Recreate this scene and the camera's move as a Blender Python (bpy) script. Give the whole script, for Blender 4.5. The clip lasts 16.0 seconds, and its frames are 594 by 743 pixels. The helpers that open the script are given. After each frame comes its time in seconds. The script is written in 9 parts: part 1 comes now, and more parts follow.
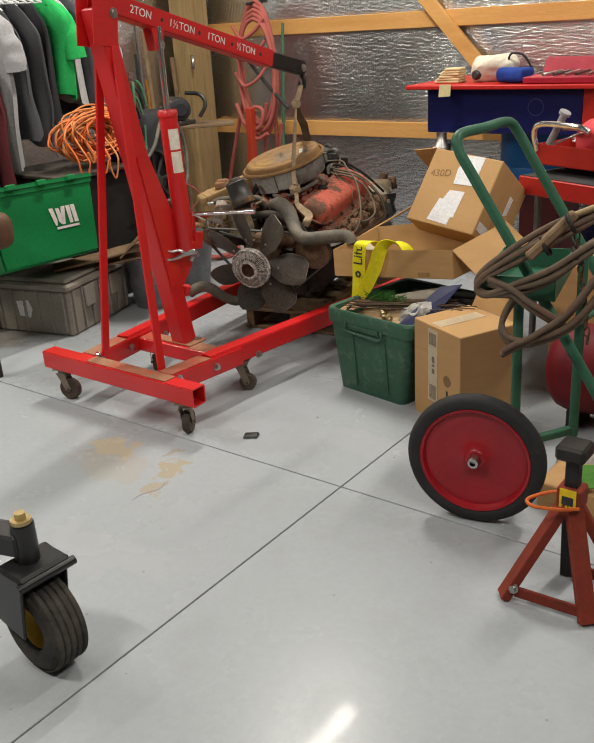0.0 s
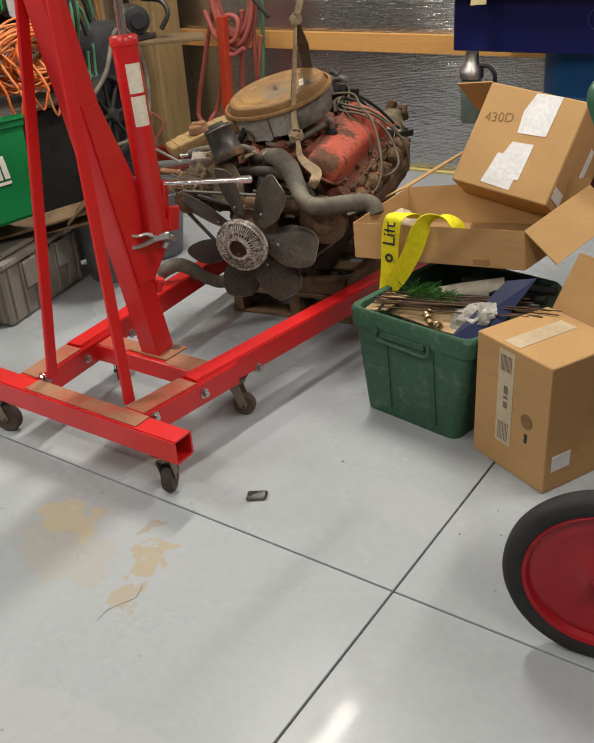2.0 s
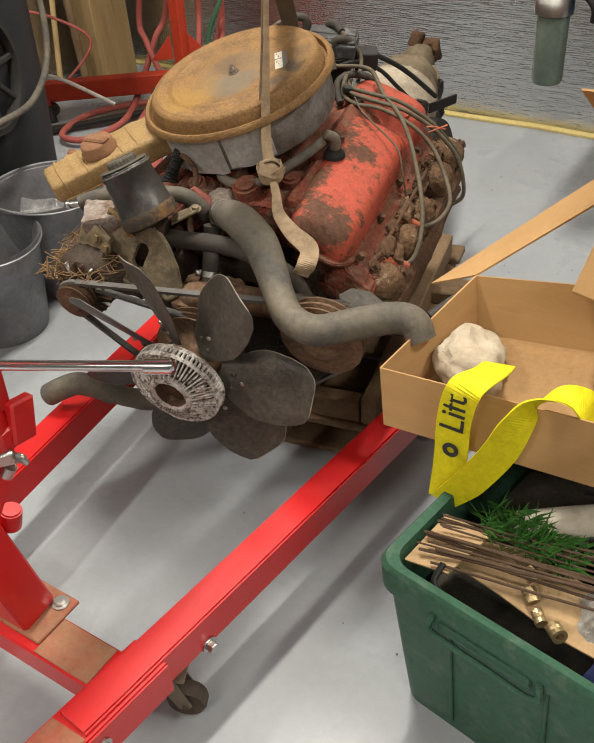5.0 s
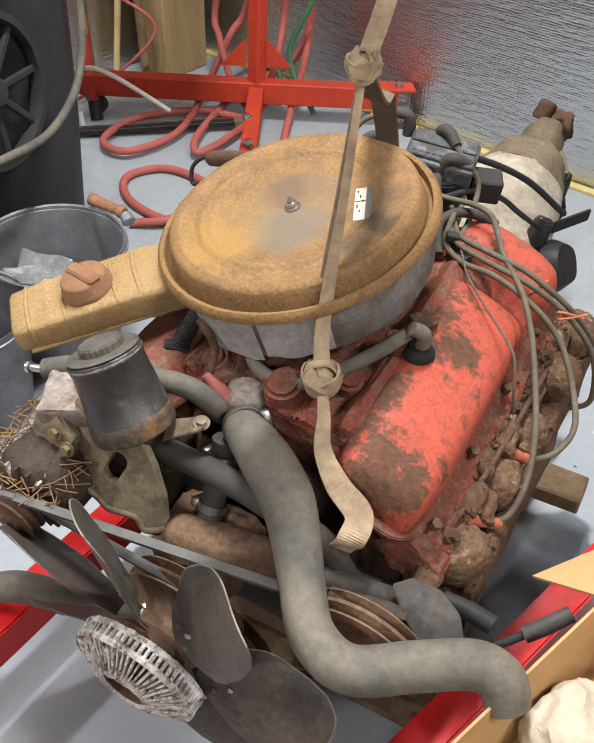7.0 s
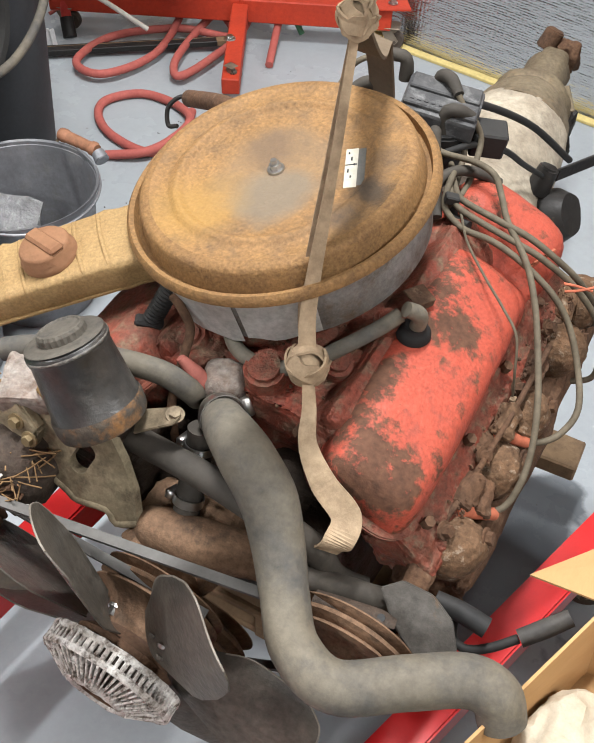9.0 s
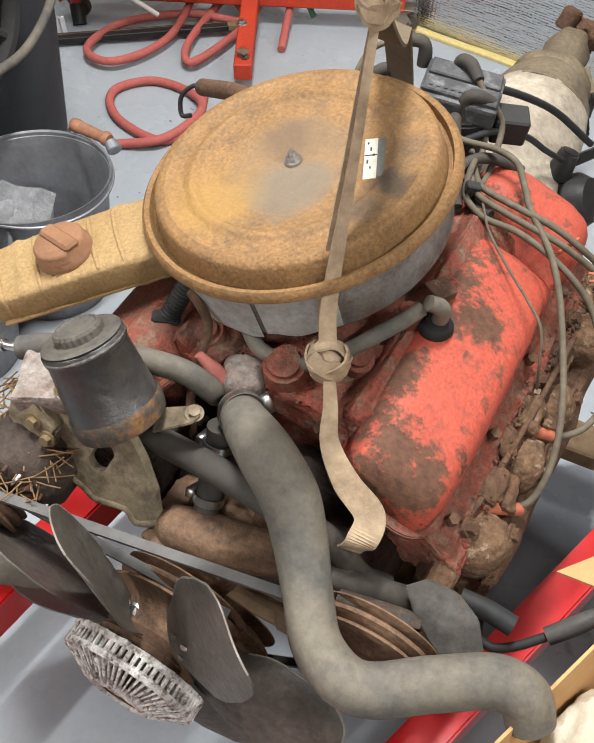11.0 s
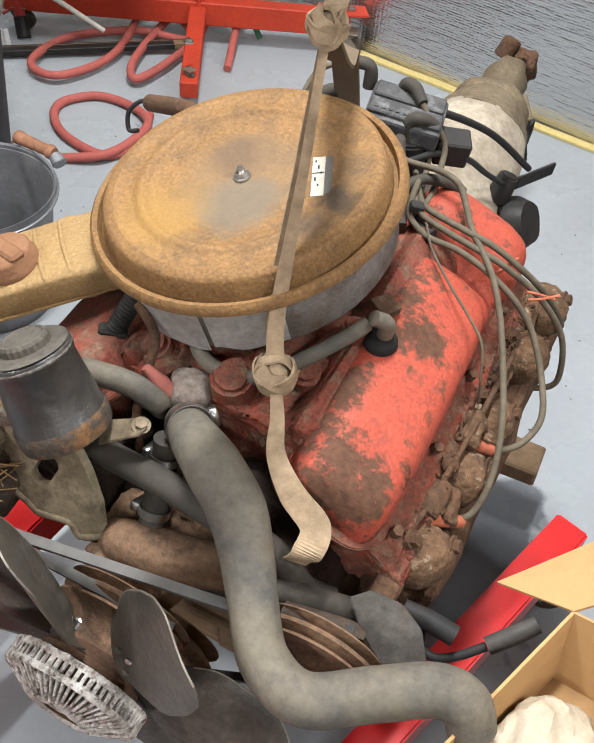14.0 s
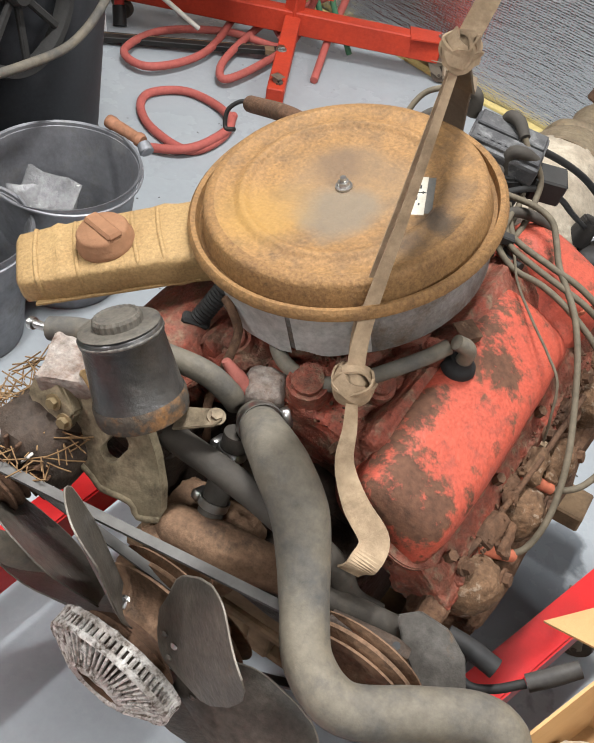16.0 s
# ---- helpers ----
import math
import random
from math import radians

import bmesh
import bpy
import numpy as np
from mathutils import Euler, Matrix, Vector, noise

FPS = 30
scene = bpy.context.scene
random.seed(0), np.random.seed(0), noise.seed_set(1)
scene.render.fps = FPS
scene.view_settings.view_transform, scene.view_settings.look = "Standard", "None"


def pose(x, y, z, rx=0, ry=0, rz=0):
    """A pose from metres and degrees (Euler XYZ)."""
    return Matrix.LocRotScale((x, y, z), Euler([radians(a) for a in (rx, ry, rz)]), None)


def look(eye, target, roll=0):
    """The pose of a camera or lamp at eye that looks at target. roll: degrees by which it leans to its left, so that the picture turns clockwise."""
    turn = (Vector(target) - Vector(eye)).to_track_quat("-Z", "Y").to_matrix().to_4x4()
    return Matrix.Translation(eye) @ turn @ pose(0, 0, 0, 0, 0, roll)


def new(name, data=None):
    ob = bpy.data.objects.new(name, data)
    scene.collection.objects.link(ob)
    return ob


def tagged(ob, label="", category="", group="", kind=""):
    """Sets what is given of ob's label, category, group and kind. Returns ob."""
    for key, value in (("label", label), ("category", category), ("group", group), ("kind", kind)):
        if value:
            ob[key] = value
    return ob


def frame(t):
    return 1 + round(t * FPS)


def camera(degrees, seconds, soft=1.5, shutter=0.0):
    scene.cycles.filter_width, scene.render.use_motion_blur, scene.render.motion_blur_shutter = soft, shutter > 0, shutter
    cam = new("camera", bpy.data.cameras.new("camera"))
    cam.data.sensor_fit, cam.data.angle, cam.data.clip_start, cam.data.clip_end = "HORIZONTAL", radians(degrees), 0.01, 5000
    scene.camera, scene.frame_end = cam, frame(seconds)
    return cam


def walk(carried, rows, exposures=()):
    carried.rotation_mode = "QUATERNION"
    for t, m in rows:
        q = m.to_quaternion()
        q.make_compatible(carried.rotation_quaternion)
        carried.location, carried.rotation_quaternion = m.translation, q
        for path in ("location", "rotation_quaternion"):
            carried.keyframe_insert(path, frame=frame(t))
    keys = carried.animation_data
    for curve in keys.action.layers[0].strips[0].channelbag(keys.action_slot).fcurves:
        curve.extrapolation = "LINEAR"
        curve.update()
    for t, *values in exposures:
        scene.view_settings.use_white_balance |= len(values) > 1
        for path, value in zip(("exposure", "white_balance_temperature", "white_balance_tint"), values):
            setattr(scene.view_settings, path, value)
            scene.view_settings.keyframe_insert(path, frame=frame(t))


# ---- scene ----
cam = camera(38.0, 16.0)
PATH = [
    (0, (1.512, -2.153, 1.51), (0.375, -0.69, 0.757), -3.6),
    (0.5, (1.332, -2.059, 1.514), (0.272, -0.55, 0.74), -3.6),
    (1, (1.117, -1.933, 1.521), (0.155, -0.384, 0.698), -2.6),
    (1.5, (0.964, -1.67, 1.511), (-0.045, -0.189, 0.623), -3.0),
    (1.8, (0.874, -1.509, 1.485), (-0.179, -0.074, 0.573), -3.9),
    (2, (0.773, -1.42, 1.5), (-0.253, 0.01, 0.548), -3.9),
    (2.5, (0.561, -1.172, 1.501), (-0.408, 0.26, 0.496), -3.8),
    (3, (0.448, -0.909, 1.506), (-0.539, 0.478, 0.457), -3.5),
    (3.5, (0.29, -0.677, 1.49), (-0.678, 0.693, 0.401), -2.6),
    (4, (0.103, -0.47, 1.493), (-0.798, 0.894, 0.341), -3.1),
    (4.2, (0.063, -0.387, 1.487), (-0.854, 0.949, 0.316), -4.2),
    (6.3, (-0.351, 0.362, 1.538), (-1.312, 1.567, 0.263), -0.2),
    (6.5, (-0.387, 0.433, 1.534), (-1.37, 1.647, 0.285), 2.3),
    (7, (-0.527, 0.528, 1.524), (-1.489, 1.701, 0.221), 1.7),
    (7.5, (-0.6, 0.579, 1.515), (-1.476, 1.7, 0.109), 2.6),
    (8, (-0.609, 0.606, 1.526), (-1.481, 1.684, 0.084), 2.5),
    (8.5, (-0.607, 0.629, 1.523), (-1.464, 1.724, 0.085), 2.2),
    (9, (-0.615, 0.639, 1.521), (-1.463, 1.73, 0.075), 3.0),
    (9.5, (-0.631, 0.639, 1.515), (-1.478, 1.713, 0.056), 3.3),
    (9.7, (-0.632, 0.64, 1.517), (-1.486, 1.706, 0.056), 3.0),
    (12, (-0.641, 0.673, 1.518), (-1.487, 1.722, 0.04), 0.9),
    (12.5, (-0.635, 0.683, 1.522), (-1.468, 1.736, 0.04), 1.6),
    (13, (-0.642, 0.665, 1.515), (-1.457, 1.734, 0.034), 3.0),
    (13.5, (-0.635, 0.644, 1.514), (-1.433, 1.729, 0.036), 4.9),
    (14, (-0.635, 0.638, 1.52), (-1.405, 1.798, 0.084), 5.9),
    (14.5, (-0.648, 0.636, 1.521), (-1.423, 1.821, 0.109), 6.6),
    (15, (-0.647, 0.638, 1.521), (-1.445, 1.812, 0.112), 7.5),
    (15.5, (-0.657, 0.615, 1.52), (-1.477, 1.768, 0.107), 10.1),
    (16, (-0.673, 0.587, 1.515), (-1.511, 1.719, 0.095), 11.5),
]
EXPOSURE = [(0, 0.0, 6800, 10), (2.5, 0.0, 6850, 10), (4.0, 0.05, 7050, 10), (5.6, 0.42, 6600, 10), (6.5, 0.60, 6080, 10), (8.0, 0.74, 6080, 10), (16, 0.73, 6080, 10)]
walk(cam, [(t, look(eye, target, roll)) for t, eye, target, roll in PATH], EXPOSURE)

# ---- world and lights ----
world = bpy.data.worlds.new("world")
scene.world = world
world.use_nodes = True
world.node_tree.nodes["Background"].inputs[0].default_value = (0.75, 0.85, 1.0, 1)
world.node_tree.nodes["Background"].inputs[1].default_value = 0.02


def strip_lamp(x, y, z, length, turn, watts, colour):
    data = bpy.data.lights.new("strip_lamp", "AREA")
    data.shape, data.size, data.size_y = "RECTANGLE", length, 0.12
    data.energy, data.color = watts, colour
    ob = new("strip_lamp", data)
    ob.matrix_world = pose(x, y, z, 0, 0, turn)
    return ob


WARM = (1.0, 0.965, 0.91)
strip_lamp(-1.5, 1.65, 3.48, 1.0, 90, 98, WARM)
strip_lamp(1.4, 1.6, 3.48, 1.2, 90, 68, WARM)
strip_lamp(-0.6, -2.6, 3.48, 1.2, 0, 72, WARM)
strip_lamp(2.4, -1.6, 3.48, 1.2, 90, 60, WARM)
strip_lamp(-3.0, -1.0, 3.48, 1.2, 90, 72, WARM)

# ---- materials ----
def surf(name, c1, c2=None, scale=6.0, rough=0.5, metal=0.0, c3=None, scale3=14.0, cover=0.45, bump=0.0, bump_scale=60.0,
         rough2=None, rough3=None, stretch=(1, 1, 1), edge=0.06, coat=0.0, fine=0.0, island=0.0, metal3=None, grain=0.16, grain_scale=75.0):
    """Two-tone noise colour, an optional patchy third colour (rust, dirt, worn paint) and a fine bump."""
    m = bpy.data.materials.new(name)
    m.use_nodes = True
    t = m.node_tree
    b = t.nodes["Principled BSDF"]
    link, node = t.links.new, t.nodes.new
    co = node("ShaderNodeTexCoord")
    mp = node("ShaderNodeMapping")
    mp.inputs["Scale"].default_value = stretch
    link(co.outputs["Object"], mp.inputs[0])
    if island:
        info = node("ShaderNodeObjectInfo")
        add = node("ShaderNodeVectorMath")
        sc = node("ShaderNodeVectorMath")
        sc.operation = "SCALE"
        comb = node("ShaderNodeCombineXYZ")
        for i in range(3):
            link(info.outputs["Random"], comb.inputs[i])
        link(comb.outputs[0], sc.inputs[0])
        sc.inputs["Scale"].default_value = island * 10
        link(mp.outputs[0], add.inputs[0])
        link(sc.outputs[0], add.inputs[1])
        vec = add.outputs[0]
    else:
        vec = mp.outputs[0]

    def tex(s, detail=6, roughness=0.6):
        n = node("ShaderNodeTexNoise")
        n.inputs["Scale"].default_value, n.inputs["Detail"].default_value, n.inputs["Roughness"].default_value = s, detail, roughness
        link(vec, n.inputs["Vector"])
        return n.outputs["Fac"]

    def ramp(src, lo, hi):
        r = node("ShaderNodeMapRange")
        r.inputs[1].default_value, r.inputs[2].default_value = lo, hi
        link(src, r.inputs[0])
        return r.outputs[0]

    def mix(f, a, c):
        x = node("ShaderNodeMix")
        x.data_type = "RGBA"
        link(f, x.inputs[0])
        for sock, v in ((x.inputs[6], a), (x.inputs[7], c)):
            if isinstance(v, tuple):
                sock.default_value = (*v, 1)
            else:
                link(v, sock)
        return x.outputs[2]

    def mixf(f, a, c):
        x = node("ShaderNodeMix")
        link(f, x.inputs[0])
        for sock, v in ((x.inputs[2], a), (x.inputs[3], c)):
            if isinstance(v, (int, float)):
                sock.default_value = v
            else:
                link(v, sock)
        return x.outputs[0]

    c2 = c2 or tuple(v * 0.8 for v in c1)
    n1 = ramp(tex(scale), 0.3, 0.7)
    col = mix(n1, c1, c2)
    if fine:
        nf = ramp(tex(scale * 14, 3), 0.25, 0.75)
        col2 = mix(nf, tuple(v * (1 - fine) for v in c1), tuple(min(1, v * (1 + fine)) for v in c1))
        mm = node("ShaderNodeMix")
        mm.data_type, mm.blend_type = "RGBA", "MIX"
        mm.inputs[0].default_value = 0.5
        link(col, mm.inputs[6])
        link(col2, mm.inputs[7])
        col = mm.outputs[2]
    r = mixf(n1, rough, rough2 if rough2 is not None else min(1, rough * 1.2))
    me = None
    if c3:
        n3 = ramp(tex(scale3, 8, 0.7), 1 - cover - edge, 1 - cover + edge)
        col = mix(n3, col, c3)
        r = mixf(n3, r, rough3 if rough3 is not None else 0.85)
        if metal3 is not None:
            me = mixf(n3, metal, metal3)
    if grain:
        g = node("ShaderNodeMapRange")
        g.inputs[1].default_value, g.inputs[2].default_value, g.inputs[3].default_value, g.inputs[4].default_value = 0.28, 0.72, 1 - grain, 1 + grain
        link(tex(grain_scale, 8, 0.72), g.inputs[0])
        mg = node("ShaderNodeMix")
        mg.data_type, mg.blend_type = "RGBA", "MULTIPLY"
        mg.inputs[0].default_value = 1.0
        link(col, mg.inputs[6])
        link(g.outputs[0], mg.inputs[7])
        col = mg.outputs[2]
    link(col, b.inputs["Base Color"])
    link(r, b.inputs["Roughness"])
    b.inputs["Metallic"].default_value = metal
    b.inputs["Specular IOR Level"].default_value = 0.5 if rough < 0.36 else 0.22
    if me is not None:
        link(me, b.inputs["Metallic"])
    if coat:
        b.inputs["Coat Weight"].default_value = coat
        b.inputs["Coat Roughness"].default_value = 0.15
    if bump:
        bn = node("ShaderNodeBump")
        bn.inputs["Strength"].default_value = min(1.0, bump)
        bn.inputs["Distance"].default_value = 0.004
        link(tex(bump_scale, 5), bn.inputs["Height"])
        link(bn.outputs[0], b.inputs["Normal"])
    return m


RED = surf("hoist_red", (0.62, 0.013, 0.014), (0.53, 0.011, 0.012), 5, 0.34, 0, (0.20, 0.09, 0.05), 9, 0.24, 0.10, 90, coat=0.25, grain=0.06)
RED_TOP = surf("hoist_red_dusty", (0.42, 0.03, 0.02), (0.33, 0.10, 0.06), 7, 0.5, 0, (0.30, 0.17, 0.10), 6, 0.5, 0.1, 90, edge=0.15)
OLD_RED = surf("old_red", (0.36, 0.035, 0.018), (0.28, 0.03, 0.018), 7, 0.5, 0, (0.12, 0.06, 0.035), 18, 0.33, 0.2, 120)
BLACK = surf("black_paint", (0.014, 0.0135, 0.0135), (0.028, 0.025, 0.022), 9, 0.45, 0, (0.10, 0.075, 0.05), 20, 0.3, 0.2, 120)
STEEL = surf("bare_steel", (0.55, 0.54, 0.52), (0.42, 0.41, 0.39), 20, 0.28, 1.0, (0.25, 0.17, 0.11), 30, 0.25, 0.1, 200, rough3=0.6)
CHROME = surf("chrome", (0.8, 0.8, 0.8), (0.7, 0.7, 0.7), 20, 0.12, 1.0)
RUST = surf("rust_brown", (0.12, 0.065, 0.036), (0.07, 0.042, 0.028), 14, 0.85, 0, (0.21, 0.15, 0.10), 30, 0.33, 0.8, 130, grain=0.45, grain_scale=110)
GREASE = surf("greasy_iron", (0.036, 0.028, 0.022), (0.066, 0.046, 0.033), 14, 0.58, 0, (0.14, 0.095, 0.06), 26, 0.30, 0.8, 110, grain=0.45, grain_scale=110)
RUBBER = surf("rubber", (0.012, 0.012, 0.012), (0.021, 0.020, 0.019), 10, 0.62, 0, (0.075, 0.067, 0.056), 16, 0.25, 0.2, 160, edge=0.15)
CARD = surf("cardboard", (0.46, 0.28, 0.125), (0.42, 0.25, 0.108), 4, 0.82, 0, (0.31, 0.18, 0.08), 5, 0.25, 0.12, 220, edge=0.2, stretch=(1, 1, 6), grain=0.06)
CARD_IN = surf("cardboard_inside", (0.36, 0.22, 0.10), (0.32, 0.19, 0.085), 4, 0.85, bump=0.1, bump_scale=200)
WOOD = surf("pine", (0.60, 0.33, 0.11), (0.50, 0.25, 0.075), 3, 0.6, 0, (0.34, 0.14, 0.04), 4.5, 0.20, 0.15, 60, stretch=(0.35, 5, 5), edge=0.12)
OLDWOOD = surf("old_wood", (0.23, 0.155, 0.09), (0.16, 0.105, 0.06), 5, 0.8, 0, (0.07, 0.05, 0.035), 10, 0.35, 0.4, 70, edge=0.15)
POSTWOOD = surf("post_wood", (0.36, 0.245, 0.12), (0.26, 0.18, 0.08), 3, 0.75, 0, (0.15, 0.10, 0.05), 6, 0.3, 0.3, 60, stretch=(5, 5, 0.4), edge=0.15)
BIN_GREEN = surf("tote_green", (0.042, 0.112, 0.072), (0.036, 0.094, 0.060), 5, 0.42, 0, (0.15, 0.19, 0.15), 16, 0.32, 0.15, 150, edge=0.14, grain=0.25)
BIN_BRIGHT = surf("recycling_green", (0.006, 0.19, 0.055), (0.005, 0.16, 0.045), 4, 0.4, bump=0.08, bump_scale=120)
CRATE_GREY = surf("crate_grey", (0.27, 0.245, 0.21), (0.21, 0.19, 0.16), 6, 0.55, 0, (0.28, 0.27, 0.24), 12, 0.3, 0.15, 100, edge=0.15)
CART_GREEN = surf("cart_green", (0.035, 0.125, 0.075), (0.03, 0.10, 0.06), 7, 0.38, 0, (0.10, 0.10, 0.075), 22, 0.25, 0.1, 100)
WHEEL_RED = surf("wheel_red", (0.34, 0.006, 0.013), (0.27, 0.005, 0.011), 6, 0.33, 0, (0.13, 0.02, 0.02), 16, 0.22, 0.1, 80)
BLUE = surf("tank_blue", (0.006, 0.009, 0.085), (0.006, 0.008, 0.065), 4, 0.38, 0, (0.03, 0.03, 0.09), 10, 0.25, 0.08, 60)
DRUM_BLUE = surf("drum_blue", (0.008, 0.075, 0.21), (0.007, 0.06, 0.17), 4, 0.4, 0, (0.03, 0.07, 0.13), 12, 0.25, 0.08, 60)

# ---- mesh tools ----
def wm(ob):
    """The world pose of an object, by its parents."""
    return (wm(ob.parent) @ ob.matrix_parent_inverse if ob.parent else Matrix()) @ ob.matrix_basis


def part(name, bm, material, parent=None, label="", smooth=False, angle=40, local=False):
    """One mesh object, in world places under its parent (local: in the parent's own space)."""
    me = bpy.data.meshes.new(name)
    bm.normal_update()
    bm.to_mesh(me)
    bm.free()
    if smooth:
        me.polygons.foreach_set("use_smooth", [True] * len(me.polygons))
        me.set_sharp_from_angle(angle=radians(angle))
    mats = material if isinstance(material, (list, tuple)) else [material]
    for m in mats:
        me.materials.append(m)
    ob = new(name, me)
    if parent is not None:
        ob.parent = parent
        if not local:
            ob.matrix_parent_inverse = wm(parent).inverted()
    if label:
        ob["label"] = label
    return ob


def empty(name, m, label, category, group="", kind=""):
    ob = new(name)
    ob.empty_display_size = 0.05
    ob.matrix_basis = m
    return tagged(ob, label, category, group, kind)


def box(bm, size, m=None, bevel=0.0, seg=1):
    r = bmesh.ops.create_cube(bm, size=1.0, matrix=(m or Matrix()) @ Matrix.Diagonal((*size, 1)))
    if bevel:
        edges = {e for v in r["verts"] for e in v.link_edges}
        bmesh.ops.bevel(bm, geom=list(edges), offset=bevel, segments=seg, affect="EDGES", profile=0.6)
    return bm


def bbox(lo, hi, bevel=0.0, bm=None, seg=1):
    bm = bm or bmesh.new()
    return box(bm, [b - a for a, b in zip(lo, hi)], Matrix.Translation([(a + b) / 2 for a, b in zip(lo, hi)]), bevel, seg)


def cyl(bm, a, b, r1, r2=None, n=20, bevel=0.0):
    """A solid cylinder or cone from a to b."""
    a, b = Vector(a), Vector(b)
    m = Matrix.Translation((a + b) / 2) @ (b - a).to_track_quat("Z", "Y").to_matrix().to_4x4()
    r = bmesh.ops.create_cone(bm, cap_ends=True, segments=n, radius1=r1, radius2=r1 if r2 is None else r2, depth=(b - a).length, matrix=m)
    if bevel:
        caps = {e for v in r["verts"] for f in v.link_faces if len(f.verts) > 4 for e in f.edges}
        bmesh.ops.bevel(bm, geom=list(caps), offset=bevel, segments=2, affect="EDGES")
    return bm


def bar(bm, a, b, w, h, up=(0, 0, 1), bevel=0.004):
    """A bar of section w (across) by h (along up) from a to b."""
    a, b = Vector(a), Vector(b)
    z = (b - a).normalized()
    x = Vector(up).cross(z).normalized()
    y = z.cross(x)
    m = Matrix((x, y, z)).transposed().to_4x4()
    return box(bm, (w, h, (b - a).length), Matrix.Translation((a + b) / 2) @ m, bevel)


def lathe(bm, profile, m=None, n=40, close=False):
    """Turns (radius, height) pairs round z."""
    m = m or Matrix()
    rings = []
    for r, z in profile:
        if r < 1e-5:
            rings.append([bm.verts.new(m @ Vector((0, 0, z)))])
        else:
            rings.append([bm.verts.new(m @ Vector((r * math.cos(2 * math.pi * i / n), r * math.sin(2 * math.pi * i / n), z))) for i in range(n)])
    pairs = list(zip(rings, rings[1:])) + ([(rings[-1], rings[0])] if close else [])
    for p, q in pairs:
        for i in range(n):
            k = (i + 1) % n
            if len(p) == 1 and len(q) == 1:
                break
            if len(p) == 1:
                bm.faces.new((p[0], q[k], q[i]))
            elif len(q) == 1:
                bm.faces.new((p[i], p[k], q[0]))
            else:
                bm.faces.new((p[i], p[k], q[k], q[i]))
    bmesh.ops.recalc_face_normals(bm, faces=bm.faces)
    return bm


def smooth_path(pts, steps=8):
    """A Catmull-Rom curve through a few points."""
    p = [Vector(q) for q in pts]
    p = [p[0] * 2 - p[1]] + p + [p[-1] * 2 - p[-2]]
    out = []
    for i in range(1, len(p) - 2):
        for k in range(steps):
            t = k / steps
            a, b, c, d = p[i - 1], p[i], p[i + 1], p[i + 2]
            out.append(0.5 * ((2 * b) + (c - a) * t + (2 * a - 5 * b + 4 * c - d) * t * t + (3 * b - a - 3 * c + d) * t ** 3))
    out.append(p[-2])
    return out


def tube(bm, pts, r, n=10, steps=8, caps=True, flat=1.0, up=None):
    """A hose or wire of radius r (number, or one per given point) through points. flat: height to width of its section."""
    path = smooth_path(pts, steps) if steps > 1 else [Vector(q) for q in pts]
    rs = r if isinstance(r, (list, tuple)) else [r] * len(pts)
    rings, x = [], None
    for i, p in enumerate(path):
        d = (path[min(i + 1, len(path) - 1)] - path[max(i - 1, 0)]).normalized()
        if up is not None:
            x = Vector(up).cross(d).normalized()
        elif x is None:
            x = d.orthogonal().normalized()
        else:
            x = (x - d * x.dot(d)).normalized()
        y = d.cross(x)
        f = i / max(1, len(path) - 1) * (len(rs) - 1)
        k = min(int(f), len(rs) - 2) if len(rs) > 1 else 0
        rad = rs[k] + (rs[min(k + 1, len(rs) - 1)] - rs[k]) * (f - k)
        rings.append([bm.verts.new(p + x * rad * math.cos(2 * math.pi * j / n) + y * rad * flat * math.sin(2 * math.pi * j / n)) for j in range(n)])
    for a, b in zip(rings, rings[1:]):
        for j in range(n):
            bm.faces.new((a[j], a[(j + 1) % n], b[(j + 1) % n], b[j]))
    if caps:
        bm.faces.new(rings[0][::-1])
        bm.faces.new(rings[-1])
    return bm


def ribbon(bm, pts, width, side, thick=0.002, steps=8):
    """A webbing strap through points; side: the direction of its width (one, or one per point)."""
    path = smooth_path(pts, steps)
    sides = [Vector(s) for s in side] if isinstance(side, list) else [Vector(side)] * len(pts)
    ws = width if isinstance(width, (list, tuple)) else [width] * len(pts)
    rings = []
    for i, p in enumerate(path):
        d = (path[min(i + 1, len(path) - 1)] - path[max(i - 1, 0)]).normalized()
        f = i / (len(path) - 1) * (len(sides) - 1)
        k = min(int(f), len(sides) - 2)
        s = sides[k].lerp(sides[k + 1], f - k)
        w = ws[k] + (ws[k + 1] - ws[k]) * (f - k)
        s = (s - d * s.dot(d)).normalized()
        nrm = d.cross(s)
        rings.append([bm.verts.new(p + s * w / 2 * u + nrm * thick / 2 * v) for u, v in ((-1, -1), (1, -1), (1, 1), (-1, 1))])
    for a, b in zip(rings, rings[1:]):
        for j in range(4):
            bm.faces.new((a[j], a[(j + 1) % 4], b[(j + 1) % 4], b[j]))
    bm.faces.new(rings[0][::-1])
    bm.faces.new(rings[-1])
    return bm


